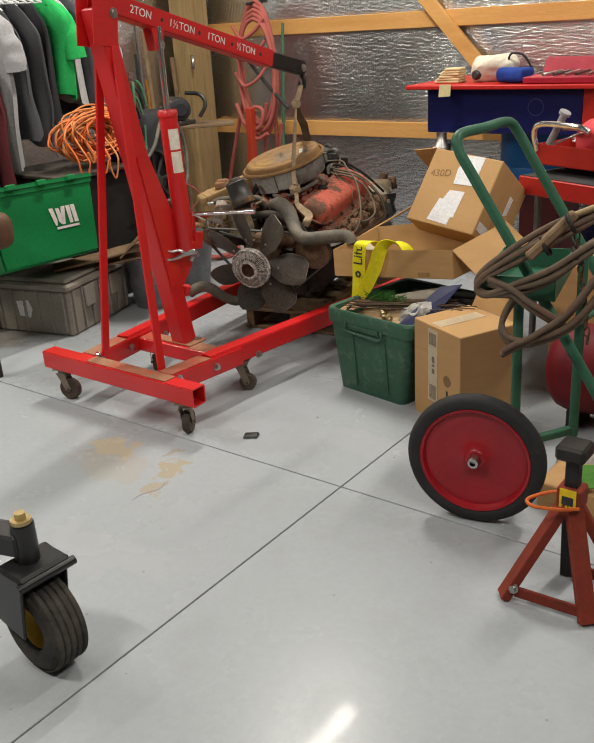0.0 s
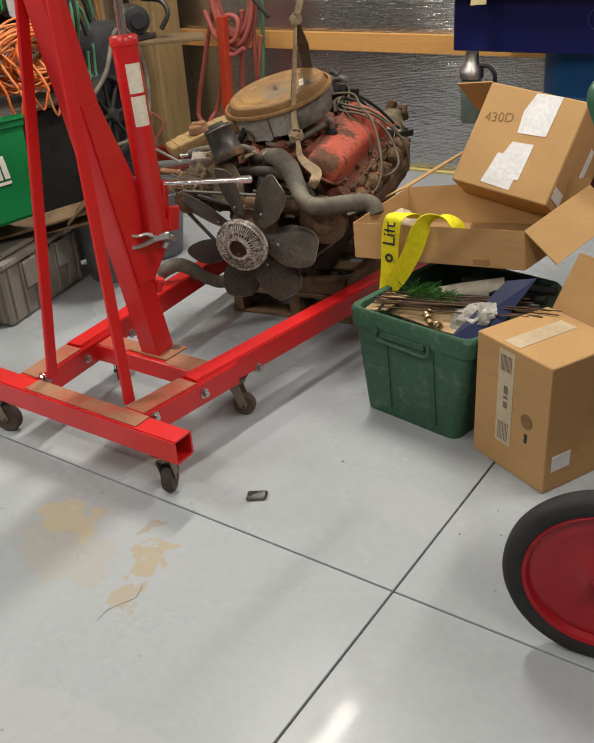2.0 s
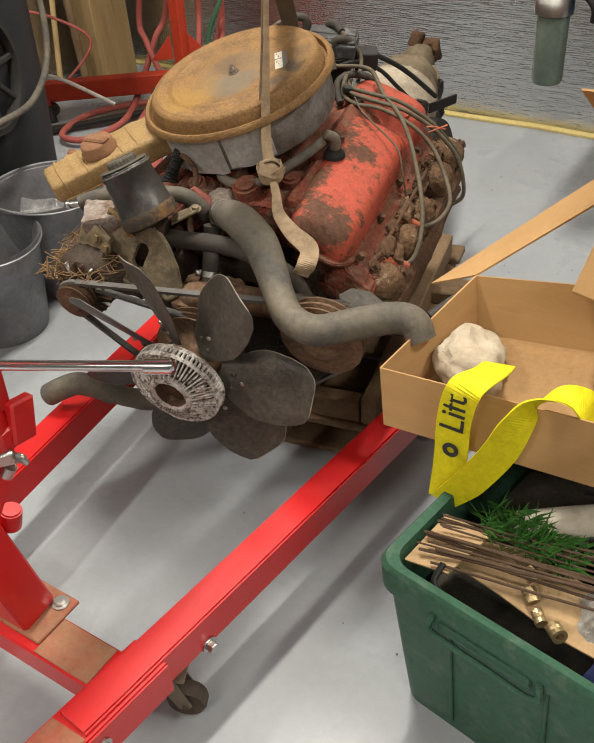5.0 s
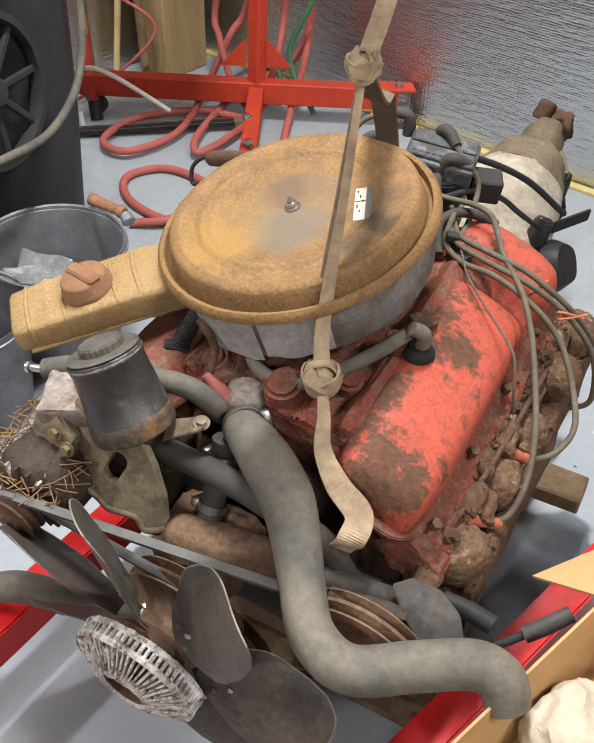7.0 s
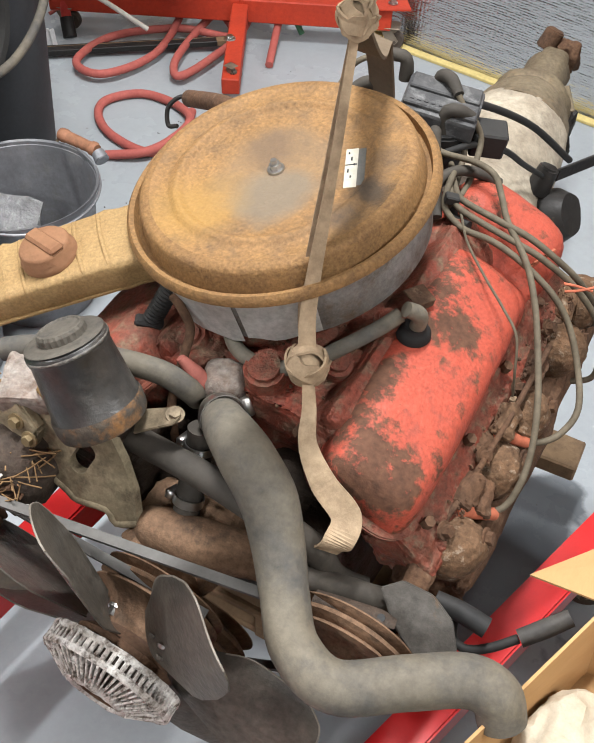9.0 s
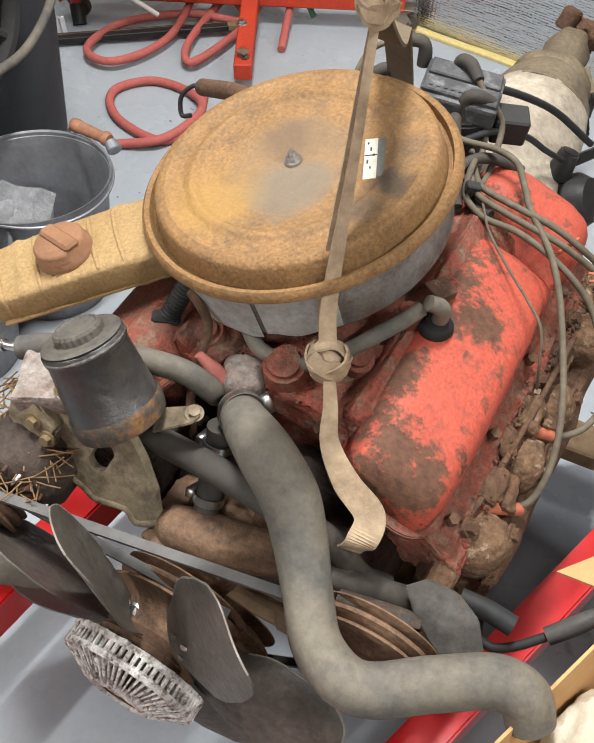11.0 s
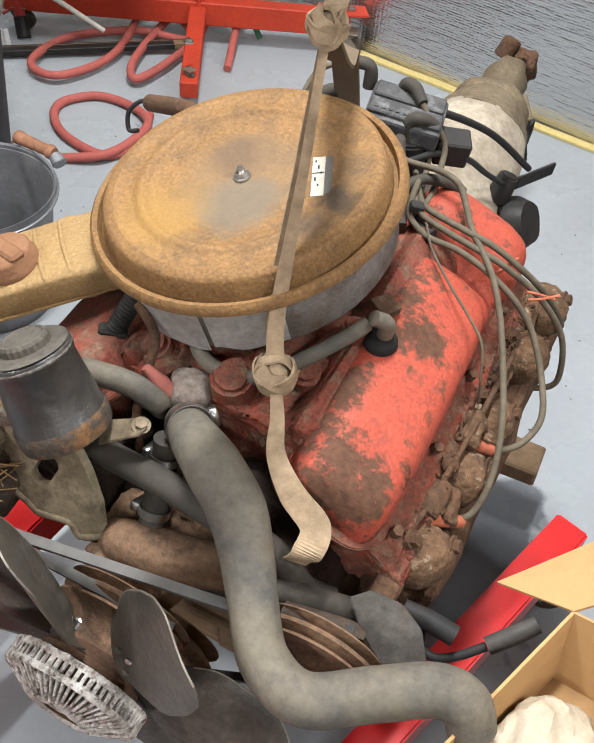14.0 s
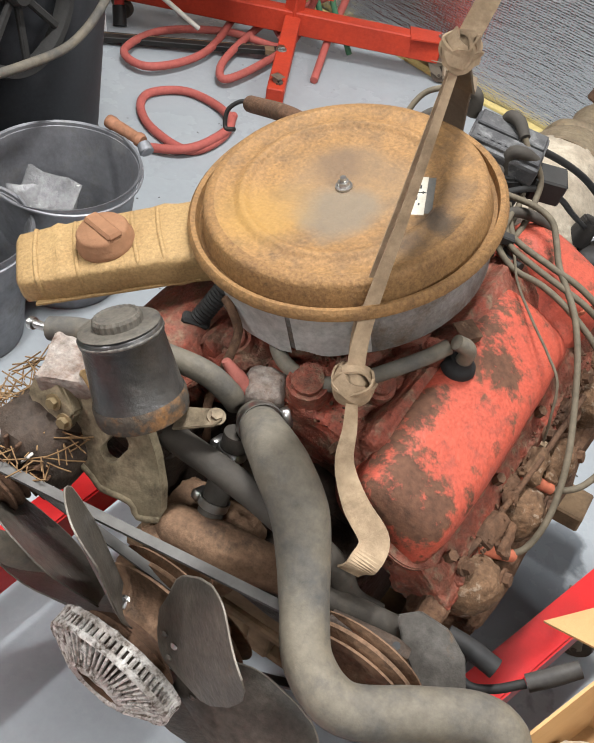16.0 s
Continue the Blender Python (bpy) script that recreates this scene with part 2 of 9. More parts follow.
def prism(bm, outline, depth, m=None, bevel=0.0):
    """Extrudes an xy outline along z."""
    m = m or Matrix()
    lo = [bm.verts.new(m @ Vector((x, y, 0))) for x, y in outline]
    hi = [bm.verts.new(m @ Vector((x, y, depth))) for x, y in outline]
    n = len(outline)
    fs = [bm.faces.new(lo[::-1]), bm.faces.new(hi)] + [bm.faces.new((lo[i], lo[(i + 1) % n], hi[(i + 1) % n], hi[i])) for i in range(n)]
    bmesh.ops.recalc_face_normals(bm, faces=fs)
    if bevel:
        bmesh.ops.bevel(bm, geom=list({e for f in fs for e in f.edges}), offset=bevel, segments=2, affect="EDGES")
    return bm


def rough_up(bm, amount, scale, seed=0.0, cuts=0):
    """Uneven, cast or dirty surface: pushes the points in and out by noise."""
    if cuts:
        bmesh.ops.subdivide_edges(bm, edges=bm.edges[:], cuts=cuts, use_grid_fill=True)
    bm.normal_update()
    for v in bm.verts:
        v.co += v.normal * amount * noise.noise(v.co * scale + Vector((seed, seed * 2, -seed)))
    return bm


def words(name, text, size, m, material, parent=None, depth=0.0006, align="CENTER"):
    """Flat lettering as a mesh, in the built-in font."""
    cu = bpy.data.curves.new(name, "FONT")
    cu.body, cu.size, cu.align_x, cu.align_y, cu.extrude = text, size, align, "CENTER", depth
    ob = bpy.data.objects.new(name, cu)
    me = bpy.data.meshes.new_from_object(ob)
    bpy.data.objects.remove(ob)
    bpy.data.curves.remove(cu)
    me.materials.append(material)
    made = new(name, me)
    if parent is not None:
        made.parent = parent
        made.matrix_parent_inverse = wm(parent).inverted()
    made.matrix_basis = m
    return made


def frame_of(o, x, y):
    """A pose with its origin at o, its x axis along x and its y axis near y."""
    x, y = Vector(x).normalized(), Vector(y)
    z = x.cross(y).normalized()
    return Matrix.Translation(o) @ Matrix((x, z.cross(x), z)).transposed().to_4x4()

# ---- the room ----
def foil_material():
    m = bpy.data.materials.new("bubble_foil")
    m.use_nodes = True
    t = m.node_tree
    b = t.nodes["Principled BSDF"]
    link, node = t.links.new, t.nodes.new
    co = node("ShaderNodeTexCoord")
    heights = []
    for sc, s in (((14, 14, 70), 0.8), ((3, 3, 9), 1.0), ((26, 26, 26), 1.0)):
        mp = node("ShaderNodeMapping")
        mp.inputs["Scale"].default_value = sc
        link(co.outputs["Object"], mp.inputs[0])
        n = node("ShaderNodeTexNoise")
        n.inputs["Scale"].default_value, n.inputs["Detail"].default_value = s, 4
        link(mp.outputs[0], n.inputs["Vector"])
        heights.append(n.outputs["Fac"])
    a = node("ShaderNodeMath")
    a.operation = "MULTIPLY_ADD"
    link(heights[1], a.inputs[0])
    a.inputs[1].default_value = 1.2
    link(heights[0], a.inputs[2])
    a2 = node("ShaderNodeMath")
    a2.operation = "MULTIPLY_ADD"
    link(heights[2], a2.inputs[0])
    a2.inputs[1].default_value = 0.35
    link(a.outputs[0], a2.inputs[2])
    cell = node("ShaderNodeTexVoronoi")
    cell.inputs["Scale"].default_value, cell.inputs["Randomness"].default_value = 1.0, 0.25
    stretch = node("ShaderNodeMapping")
    stretch.inputs["Scale"].default_value = (62, 62, 115)
    link(co.outputs["Object"], stretch.inputs[0])
    link(stretch.outputs[0], cell.inputs["Vector"])
    a3 = node("ShaderNodeMath")
    a3.operation = "MULTIPLY_ADD"
    link(cell.outputs["Distance"], a3.inputs[0])
    a3.inputs[1].default_value = -0.5
    link(a2.outputs[0], a3.inputs[2])
    bn = node("ShaderNodeBump")
    bn.inputs["Strength"].default_value, bn.inputs["Distance"].default_value = 0.75, 0.005
    link(a3.outputs[0], bn.inputs["Height"])
    link(bn.outputs[0], b.inputs["Normal"])
    b.inputs["Metallic"].default_value = 1.0
    b.inputs["Base Color"].default_value = (0.66, 0.66, 0.66, 1)
    b.inputs["Roughness"].default_value = 0.27
    return m


def floor_material():
    m = surf("painted_concrete", (0.345, 0.372, 0.39), (0.315, 0.34, 0.358), 1.1, 0.22, 0, (0.27, 0.285, 0.29), 2.3, 0.28, 0.05, 30,
             rough2=0.32, rough3=0.40, edge=0.2, grain=0.05, grain_scale=40)
    t = m.node_tree
    b = t.nodes["Principled BSDF"]
    b.inputs["Specular IOR Level"].default_value = 0.15
    b.inputs["Coat Weight"].default_value, b.inputs["Coat Roughness"].default_value = 0.05, 0.07
    link, node = t.links.new, t.nodes.new
    co = node("ShaderNodeTexCoord")
    warp = node("ShaderNodeTexNoise")
    warp.inputs["Scale"].default_value, warp.inputs["Detail"].default_value = 7, 8
    link(co.outputs["Object"], warp.inputs["Vector"])
    off = node("ShaderNodeVectorMath")
    off.operation = "MULTIPLY_ADD"
    link(warp.outputs["Color"], off.inputs[0])
    off.inputs[1].default_value = (0.34, 0.34, 0.0)
    link(co.outputs["Object"], off.inputs[2])
    last = b.inputs["Base Color"].links[0].from_socket
    # old rust and oil spills in the paint, a wide dark patch to the west, and scattered specks of dirt
    for (x, y), (rx, ry), colour, depth in FLOOR_PATCHES:
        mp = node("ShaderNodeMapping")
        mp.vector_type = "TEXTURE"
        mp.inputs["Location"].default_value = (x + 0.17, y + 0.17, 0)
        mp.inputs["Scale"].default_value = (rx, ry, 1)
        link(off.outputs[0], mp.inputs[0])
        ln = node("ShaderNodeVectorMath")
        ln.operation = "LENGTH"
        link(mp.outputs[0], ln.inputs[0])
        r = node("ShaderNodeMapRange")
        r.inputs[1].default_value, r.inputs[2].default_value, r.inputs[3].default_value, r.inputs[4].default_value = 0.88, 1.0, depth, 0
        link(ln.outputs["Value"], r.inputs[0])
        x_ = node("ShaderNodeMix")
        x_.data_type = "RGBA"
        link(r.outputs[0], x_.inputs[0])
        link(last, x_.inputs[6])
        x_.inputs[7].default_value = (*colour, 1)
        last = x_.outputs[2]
    sp = node("ShaderNodeTexVoronoi")
    sp.inputs["Scale"].default_value = 9
    link(co.outputs["Object"], sp.inputs["Vector"])
    sr = node("ShaderNodeMapRange")
    sr.inputs[1].default_value, sr.inputs[2].default_value, sr.inputs[3].default_value, sr.inputs[4].default_value = 0.02, 0.05, 0.7, 0
    link(sp.outputs["Distance"], sr.inputs[0])
    x_ = node("ShaderNodeMix")
    x_.data_type = "RGBA"
    link(sr.outputs[0], x_.inputs[0])
    link(last, x_.inputs[6])
    x_.inputs[7].default_value = (0.2, 0.19, 0.18, 1)
    link(x_.outputs[2], b.inputs["Base Color"])
    return m


FLOOR_PATCHES = [((-0.86, -0.30), (0.17, 0.13), (0.36, 0.33, 0.27), 0.45), ((-0.95, -0.17), (0.13, 0.085), (0.43, 0.36, 0.23), 0.7), ((-0.60, -0.20), (0.035, 0.085), (0.36, 0.29, 0.17), 0.65),
          ((-0.54, -0.34), (0.035, 0.075), (0.35, 0.28, 0.17), 0.6), ((-0.70, -0.10), (0.03, 0.05), (0.30, 0.23, 0.13), 0.5),
          ((-0.42, -0.72), (0.30, 0.10), (0.36, 0.375, 0.39), 0.6), ((-0.1, 0.33), (0.2, 0.1), (0.37, 0.38, 0.39), 0.5),
          # a wide dark patch around the west crates, then oil beside the engine
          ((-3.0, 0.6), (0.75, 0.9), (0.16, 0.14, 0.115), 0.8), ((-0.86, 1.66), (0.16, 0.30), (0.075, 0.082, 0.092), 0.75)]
FOIL, PAINTED = foil_material(), floor_material()
JOINT = surf("joint_dirt", (0.05, 0.05, 0.05), (0.09, 0.085, 0.08), 20, 0.9)
PLAIN = surf("plain_wall", (0.17, 0.165, 0.155), (0.14, 0.135, 0.13), 2, 0.7)
FOAM = surf("foam_bead", (0.62, 0.50, 0.20), (0.52, 0.42, 0.17), 14, 0.8, bump=0.5, bump_scale=60)
WX, EX, SY, NY, CEIL = -3.62, 4.2, -5.2, 3.40, 3.6

floor = tagged(part("floor", bbox((WX - 0.1, SY - 0.1, -0.15), (EX + 0.1, NY + 0.1, -0.012)), JOINT), "grey painted concrete shop floor with saw-cut joints", "floor", kind="structure")
cuts_x, cuts_y = [WX, 0.0, EX], [SY, 0.0, NY]
for i in range(2):
    for j in range(2):
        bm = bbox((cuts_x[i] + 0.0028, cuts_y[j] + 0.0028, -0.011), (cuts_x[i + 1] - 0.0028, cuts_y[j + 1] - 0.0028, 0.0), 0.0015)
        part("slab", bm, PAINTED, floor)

crk = [(-0.56, -0.30), (-0.545, -0.34), (-0.56, -0.375), (-0.575, -0.41), (-0.57, -0.45)]
part('paint_crack', ribbon(bmesh.new(), [(x, y, 0.0006) for x, y in crk], [0.002, 0.004, 0.0025, 0.004, 0.001], (0.7, -0.7, 0), 0.0008, 6), surf('crack_dirt', (0.20, 0.205, 0.21), (0.26, 0.265, 0.27), 30, 0.7), floor, 'fine crack in the floor paint')


def wall(name, lo, hi, label, material):
    return tagged(part(name, bbox(lo, hi), material), label, "wall", kind="structure")


wall_north = wall("wall_north", (WX - 0.15, NY + 0.012, 0), (EX, NY + 0.16, CEIL), "pole barn wall lined with silver foil insulation", PLAIN)
wall_west = wall("wall_west", (WX - 0.15, SY, 0), (WX - 0.012, NY + 0.012, CEIL), "pole barn wall lined with silver foil insulation", PLAIN)
# unseen walls and ceiling added to close the room, dark to cut bounced light
wall("wall_east", (EX, SY, 0), (EX + 0.15, NY + 0.16, CEIL), "plain closing wall of the shop", PLAIN)
wall("wall_south", (WX - 0.15, SY - 0.15, 0), (EX + 0.15, SY, CEIL), "plain closing wall of the shop", PLAIN)
tagged(part("ceiling", bbox((WX - 0.15, SY - 0.15, CEIL), (EX + 0.15, NY + 0.16, CEIL + 0.12)), PLAIN), "plain dark ceiling closing the shop, out of view", "ceiling", kind="structure")


def foil_sheet(length, height, parent, m, seed):
    """A hanging sheet of foil insulation, slightly wavy."""
    bm = bmesh.new()
    nx, nz = max(2, int(length / 0.05)), int(height / 0.06)
    grid = [[bm.verts.new((length * i / nx, -0.004 - 0.010 * noise.noise((length * i / nx * 2.2 + seed, 0, height * k / nz * 1.6)), height * k / nz))
             for k in range(nz + 1)] for i in range(nx + 1)]
    for i in range(nx):
        for k in range(nz):
            bm.faces.new((grid[i][k], grid[i + 1][k], grid[i + 1][k + 1], grid[i][k + 1]))
    ob = part("foil_sheet", bm, FOIL, parent, smooth=True, angle=180)
    ob.matrix_basis = m


edges = [WX, -3.46, -2.25, -1.04, 0.17, 1.38, 2.6, EX]
for i, (a, b) in enumerate(zip(edges, edges[1:])):
    foil_sheet(b - a + 0.02, CEIL - 0.02, wall_north, pose(a, NY - 0.002 * (i % 2), 0.005), i * 3.7)
for i in range(7):
    foil_sheet(1.24, CEIL - 0.02, wall_west, pose(WX + 0.002 * (i % 2), SY + 1.22 * i, 0.005, 0, 0, 90), 40 + i * 2.3)

for name, z, x0, x1 in (("girt", 0.692, -3.45, 4.0), ("girt", 1.415, -3.45, 4.0), ("girt", 2.25, -3.45, 4.0)):
    bm = bbox((x0, NY - 0.052, z), (x1, NY - 0.014, z + 0.105), 0.003)
    tagged(part(name, bm, WOOD), "pine board girt nailed along the foil wall", "girt", "girts", "structure")
bm = bar(bmesh.new(), (-1.72, NY - 0.075, 1.85), (-1.06, NY - 0.075, 1.145), 0.09, 0.038, (0, -1, 0), 0.003)
tagged(part("brace", bm, WOOD), "diagonal pine brace across the foil wall", "brace", kind="structure")
tagged(part("corner_post", bbox((-3.53, 3.02, 0), (-3.36, 3.27, CEIL), 0.006), POSTWOOD), "rough treated timber post by the wall", "post", kind="structure")
bm = bmesh.new()
tube(bm, [(x, NY - 0.03 + 0.006 * math.sin(x * 9), 0.006) for x in np.linspace(-3.5, 3.9, 40)], 0.020, 7, 3, flat=0.5, up=(0, 0, 1))
tagged(part("foam_bead", bm, FOAM, smooth=True), "yellow spray-foam bead along the wall base", "trim", kind="structure")

# ---- engine hoist ----
WHITE = surf("white_print", (0.78, 0.76, 0.72), (0.7, 0.68, 0.64), 20, 0.6)
# black print; also the painted shade of the drawer and the bolt holes
DARK = surf("dark_print_and_shade", (0.03, 0.03, 0.03), (0.05, 0.05, 0.05), 20, 0.7)


def bolt(m, parent, r=0.012, h=0.012, washer=True, material=None):
    bm = bmesh.new()
    cyl(bm, (0, 0, 0.003), (0, 0, h), r, r * 0.95, 6, 0.001)
    if washer:
        cyl(bm, (0, 0, -0.001), (0, 0, 0.003), r * 1.5, None, 16)
    ob = part("bolt", bm, material or STEEL, parent, "bright hexagon bolt head")
    ob.matrix_basis = m
    return ob


def hollow_bar(bm, a, b, w, h, wall_t, up=(0, 0, 1)):
    """A square tube with open ends."""
    a, b = Vector(a), Vector(b)
    z = (b - a).normalized()
    x = Vector(up).cross(z).normalized()
    y = z.cross(x)
    rings = []
    for p in (a, b):
        for k in (0, 1):
            rings.append([bm.verts.new(p + x * u * (w / 2 - k * wall_t) + y * v * (h / 2 - k * wall_t)) for u, v in ((-1, -1), (1, -1), (1, 1), (-1, 1))])
    o0, i0, o1, i1 = rings
    for j in range(4):
        k = (j + 1) % 4
        bm.faces.new((o0[j], o0[k], o1[k], o1[j]))
        bm.faces.new((i0[k], i0[j], i1[j], i1[k]))
        bm.faces.new((o0[k], o0[j], i0[j], i0[k]))
        bm.faces.new((o1[j], o1[k], i1[k], i1[j]))
    outer = [e for e in bm.edges if all(v in o0 + o1 for v in e.verts) and (e.verts[0] in o0) != (e.verts[1] in o0)]
    bmesh.ops.bevel(bm, geom=outer, offset=0.004, segments=2, affect="EDGES")
    return bm


CASTER_STEEL = surf("tarnished_plate", (0.30, 0.25, 0.19), (0.18, 0.145, 0.11), 18, 0.45, 0.6, (0.13, 0.085, 0.055), 30, 0.35)


def caster(m, parent, r=0.04, drop=None):
    """A steel swivel caster; m is its top plate, z up; drop is the height of the plate over the floor."""
    ax_z = -(drop - r) if drop else -0.022 - r
    bm = bmesh.new()
    box(bm, (0.075, 0.07, 0.004), Matrix.Translation((0, 0, -0.002)), 0.001)
    cyl(bm, (0, 0, -0.022), (0, 0, -0.004), 0.028, 0.024, 20, 0.002)
    for s in (-1, 1):
        prism(bm, [(-0.030, -0.02), (0.012, -0.02), (0.036, ax_z + 0.004), (0.022, ax_z - 0.012), (0.008, ax_z - 0.004), (-0.014, -0.05)], 0.003, pose(0, s * 0.021 + 0.0015, 0, 90), 0.0006)
    body = part("caster", bm, CASTER_STEEL, parent, "plated swivel caster fork")
    body.matrix_basis = m
    bm = bmesh.new()
    prof = [(0.008, -0.016), (r * 0.6, -0.013), (r * 0.9, -0.016), (r, -0.009), (r, 0.009), (r * 0.9, 0.016), (r * 0.6, 0.013), (0.008, 0.016)]
    lathe(bm, prof, pose(0.022, 0, ax_z, 90), 28, True)
    cyl(bm, (0.022, -0.026, ax_z), (0.022, 0.026, ax_z), 0.006, None, 8)
    part("wheel", bm, CASTER_WHEEL, body, "scuffed caster wheel", True, local=True)
    return body


CASTER_WHEEL = surf("caster_wheel", (0.10, 0.075, 0.055), (0.05, 0.04, 0.035), 14, 0.6, 0, (0.22, 0.18, 0.14), 30, 0.3)
hoist = empty("engine_hoist", pose(-1.13, 0.037, 0), "red two-ton folding engine hoist on casters", "engine hoist")
HB, HT = 0.145, 0.222
MZ = (HB + HT) / 2
part("cross_tube", hollow_bar(bmesh.new(), (-1.58, 0.037, MZ), (-0.678, 0.037, MZ), 0.073, HT - HB, 0.006), RED, hoist, "red square rear cross tube with dusty top")
part("mid_tube", bar(bmesh.new(), (-1.375, 0.410, MZ - 0.012), (-0.885, 0.410, MZ - 0.012), 0.085, 0.065), RED, hoist)


def leg_x(y, s, off=0.0):
    """The splayed line of a leg, seen from above."""
    return -1.13 + s * (0.230 + 0.115 * (y - 0.074) + off)


for s in (-1, 1):
    part("leg_socket", hollow_bar(bmesh.new(), (leg_x(0.074, s), 0.074, MZ - 0.004), (leg_x(0.47, s), 0.47, MZ - 0.004), 0.086, 0.080, 0.006), RED, hoist, "red leg socket with rusty dusty top")
    part("leg", hollow_bar(bmesh.new(), (leg_x(0.30, s), 0.30, MZ + 0.006), (leg_x(1.72, s), 1.72, MZ - 0.004), 0.066, 0.080, 0.005), RED, hoist, "red splayed leg of square tube")
    for y, dz, off in ((0.111, 0.012, 0.044), (0.311, -0.004, 0.044), (0.565, -0.030, 0.034)):
        bolt(pose(leg_x(y, s, off), y, MZ + dz, 0, 90 * s, 6.5 * -s), hoist, 0.011, 0.016)
        bolt(pose(leg_x(y, s, -off), y, MZ + dz, 0, -90 * s, 6.5 * -s), hoist, 0.011, 0.012)
    caster(pose(-1.13 + s * 0.37, 0.037, HB, 0, 0, 118 if s > 0 else 20), hoist, 0.049, HB)
    caster(pose(leg_x(0.50, s, -0.004), 0.50, HB - 0.004, 0, 0, 25 if s > 0 else -40), hoist, 0.038, HB - 0.004)
    caster(pose(leg_x(1.68, s), 1.68, HB - 0.002, 0, 0, 20), hoist, 0.036, HB - 0.002)
# worn, dusty plates on the upper faces
part("top_plate", bbox((-1.30, 0.01, HT), (-0.83, 0.07, HT + 0.004), 0.001), RED_TOP, hoist, "dusty rust-brown top of the cross tube")
for s in (-1, 1):
    outline = [(leg_x(0.080, s, -0.037), 0.080), (leg_x(0.080, s, 0.037), 0.080), (leg_x(0.292, s, 0.037), 0.292), (leg_x(0.292, s, -0.037), 0.292)]
    part("top_plate", prism(bmesh.new(), outline if s > 0 else outline[::-1], 0.004, pose(0, 0, HT - 0.003), 0.001), RED_TOP, hoist, "dusty rust-brown top of the leg socket")
part("dusty_top", bbox((-1.35, 0.371, 0.2035), (-1.22, 0.449, 0.2065), 0.001), RED_TOP, hoist, "dusty rust-brown top of the mid tube")
part("dusty_top", bbox((-1.045, 0.371, 0.2035), (-0.915, 0.449, 0.2065), 0.001), RED_TOP, hoist, "dusty rust-brown top of the mid tube")
part("base_plate", bbox((-1.215, 0.385, 0.204), (-1.046, 0.490, 0.212), 0.002), RED_TOP, hoist, "rusty bolted mast foot plate")
bolt(pose(-1.072, 0.468, 0.212), hoist, 0.011)
# mast: a square tube leaning back, with cheek plates that hold the foot of the ram
mast_lo, mast_hi = Vector((-1.124, 0.430, 0.21)), Vector((-1.163, 0.20, 1.60))
z_ = (mast_hi - mast_lo).normalized()
part("mast", bar(bmesh.new(), mast_lo, mast_hi, 0.082, 0.078, (0, -1, 0), 0.005), RED, hoist, "red welded steel mast")
for s in (-1, 1):
    cheek = [mast_lo.lerp(mast_hi, q) + Vector((0, dy, 0)) for q, dy in ((0.60, 0.030), (0.30, 0.118), (0.245, 0.122), (0.19, 0.040), (0.19, -0.03), (0.60, -0.03))]
    m = Matrix(((0, 0, 1, mast_lo.x + s * 0.0445 - 0.003 - (0.016 if s > 0 else 0.014)), (1, 0, 0, 0), (0, 1, 0, 0), (0, 0, 0, 1)))
    b = prism(bmesh.new(), [(p.y, p.z) for p in cheek], 0.006, m, 0.001)
    for v in b.verts:
        v.co.x += (mast_hi.x - mast_lo.x) * (v.co.z - 0.21) / 1.39 + 0.016
    part("cheek_plate", b, RED, hoist, "red cheek plate beside the ram foot")
part("handle_sleeve", cyl(bmesh.new(), (-1.108, 0.452, 0.420), (-1.098, 0.458, 0.462), 0.019, None, 20, 0.003), RED, hoist, "short red tube stub", True)
for s in (-1, 1):
    bm = bmesh.new()
    bar(bm, (-1.13 + s * 0.16 + (0.02 if s > 0 else 0), 0.112, 0.215), (-1.163 + s * 0.046, 0.235, 1.46), 0.012, 0.038, (0, -1, 0), 0.002)
    part("brace_bar", bm, RED, hoist, "flat red brace bar")
bolt(pose(-1.308, 0.090, 0.222, 90), hoist, 0.011)
# top yoke and boom
bm = bmesh.new()
for s in (-1, 1):
    box(bm, (0.006, 0.12, 0.19), pose(-1.163 + s * 0.046, 0.205, 1.555, -8), 0.002)
part("yoke", bm, RED, hoist)
bolt(pose(-1.163 + 0.052, 0.298, 1.344, 0, 90), hoist, 0.012)
bolt(pose(-1.163 + 0.05, 0.245, 1.575, 0, 90), hoist, 0.013)
boom_a, boom_b, boom_c = Vector((-1.163, 0.20, 1.628)), Vector((-1.14, 1.185, 1.352)), Vector((-1.132, 1.435, 1.29))
boom = part("boom", hollow_bar(bmesh.new(), boom_a, boom_b, 0.068, 0.075, 0.005), RED, hoist, "red boom stencilled with load ratings")
ext = part("boom_extension", hollow_bar(bmesh.new(), boom_b - (boom_b - boom_a) * 0.04, boom_c, 0.054, 0.062, 0.005), BLACK, hoist, "black sliding boom extension")
d = (boom_b - boom_a).normalized()
side = frame_of(boom_a, d, (0, 0, 1))
for f, text in ((0.20, "2TON"), (0.42, "1½TON"), (0.62, "1TON"), (0.81, "½TON")):
    p = boom_a.lerp(boom_b, f) + Vector((0.0352, 0, 0))
    words("rating", text, 0.042, frame_of(p, d, d.cross(Vector((1, 0, 0))) * -1), WHITE, hoist)
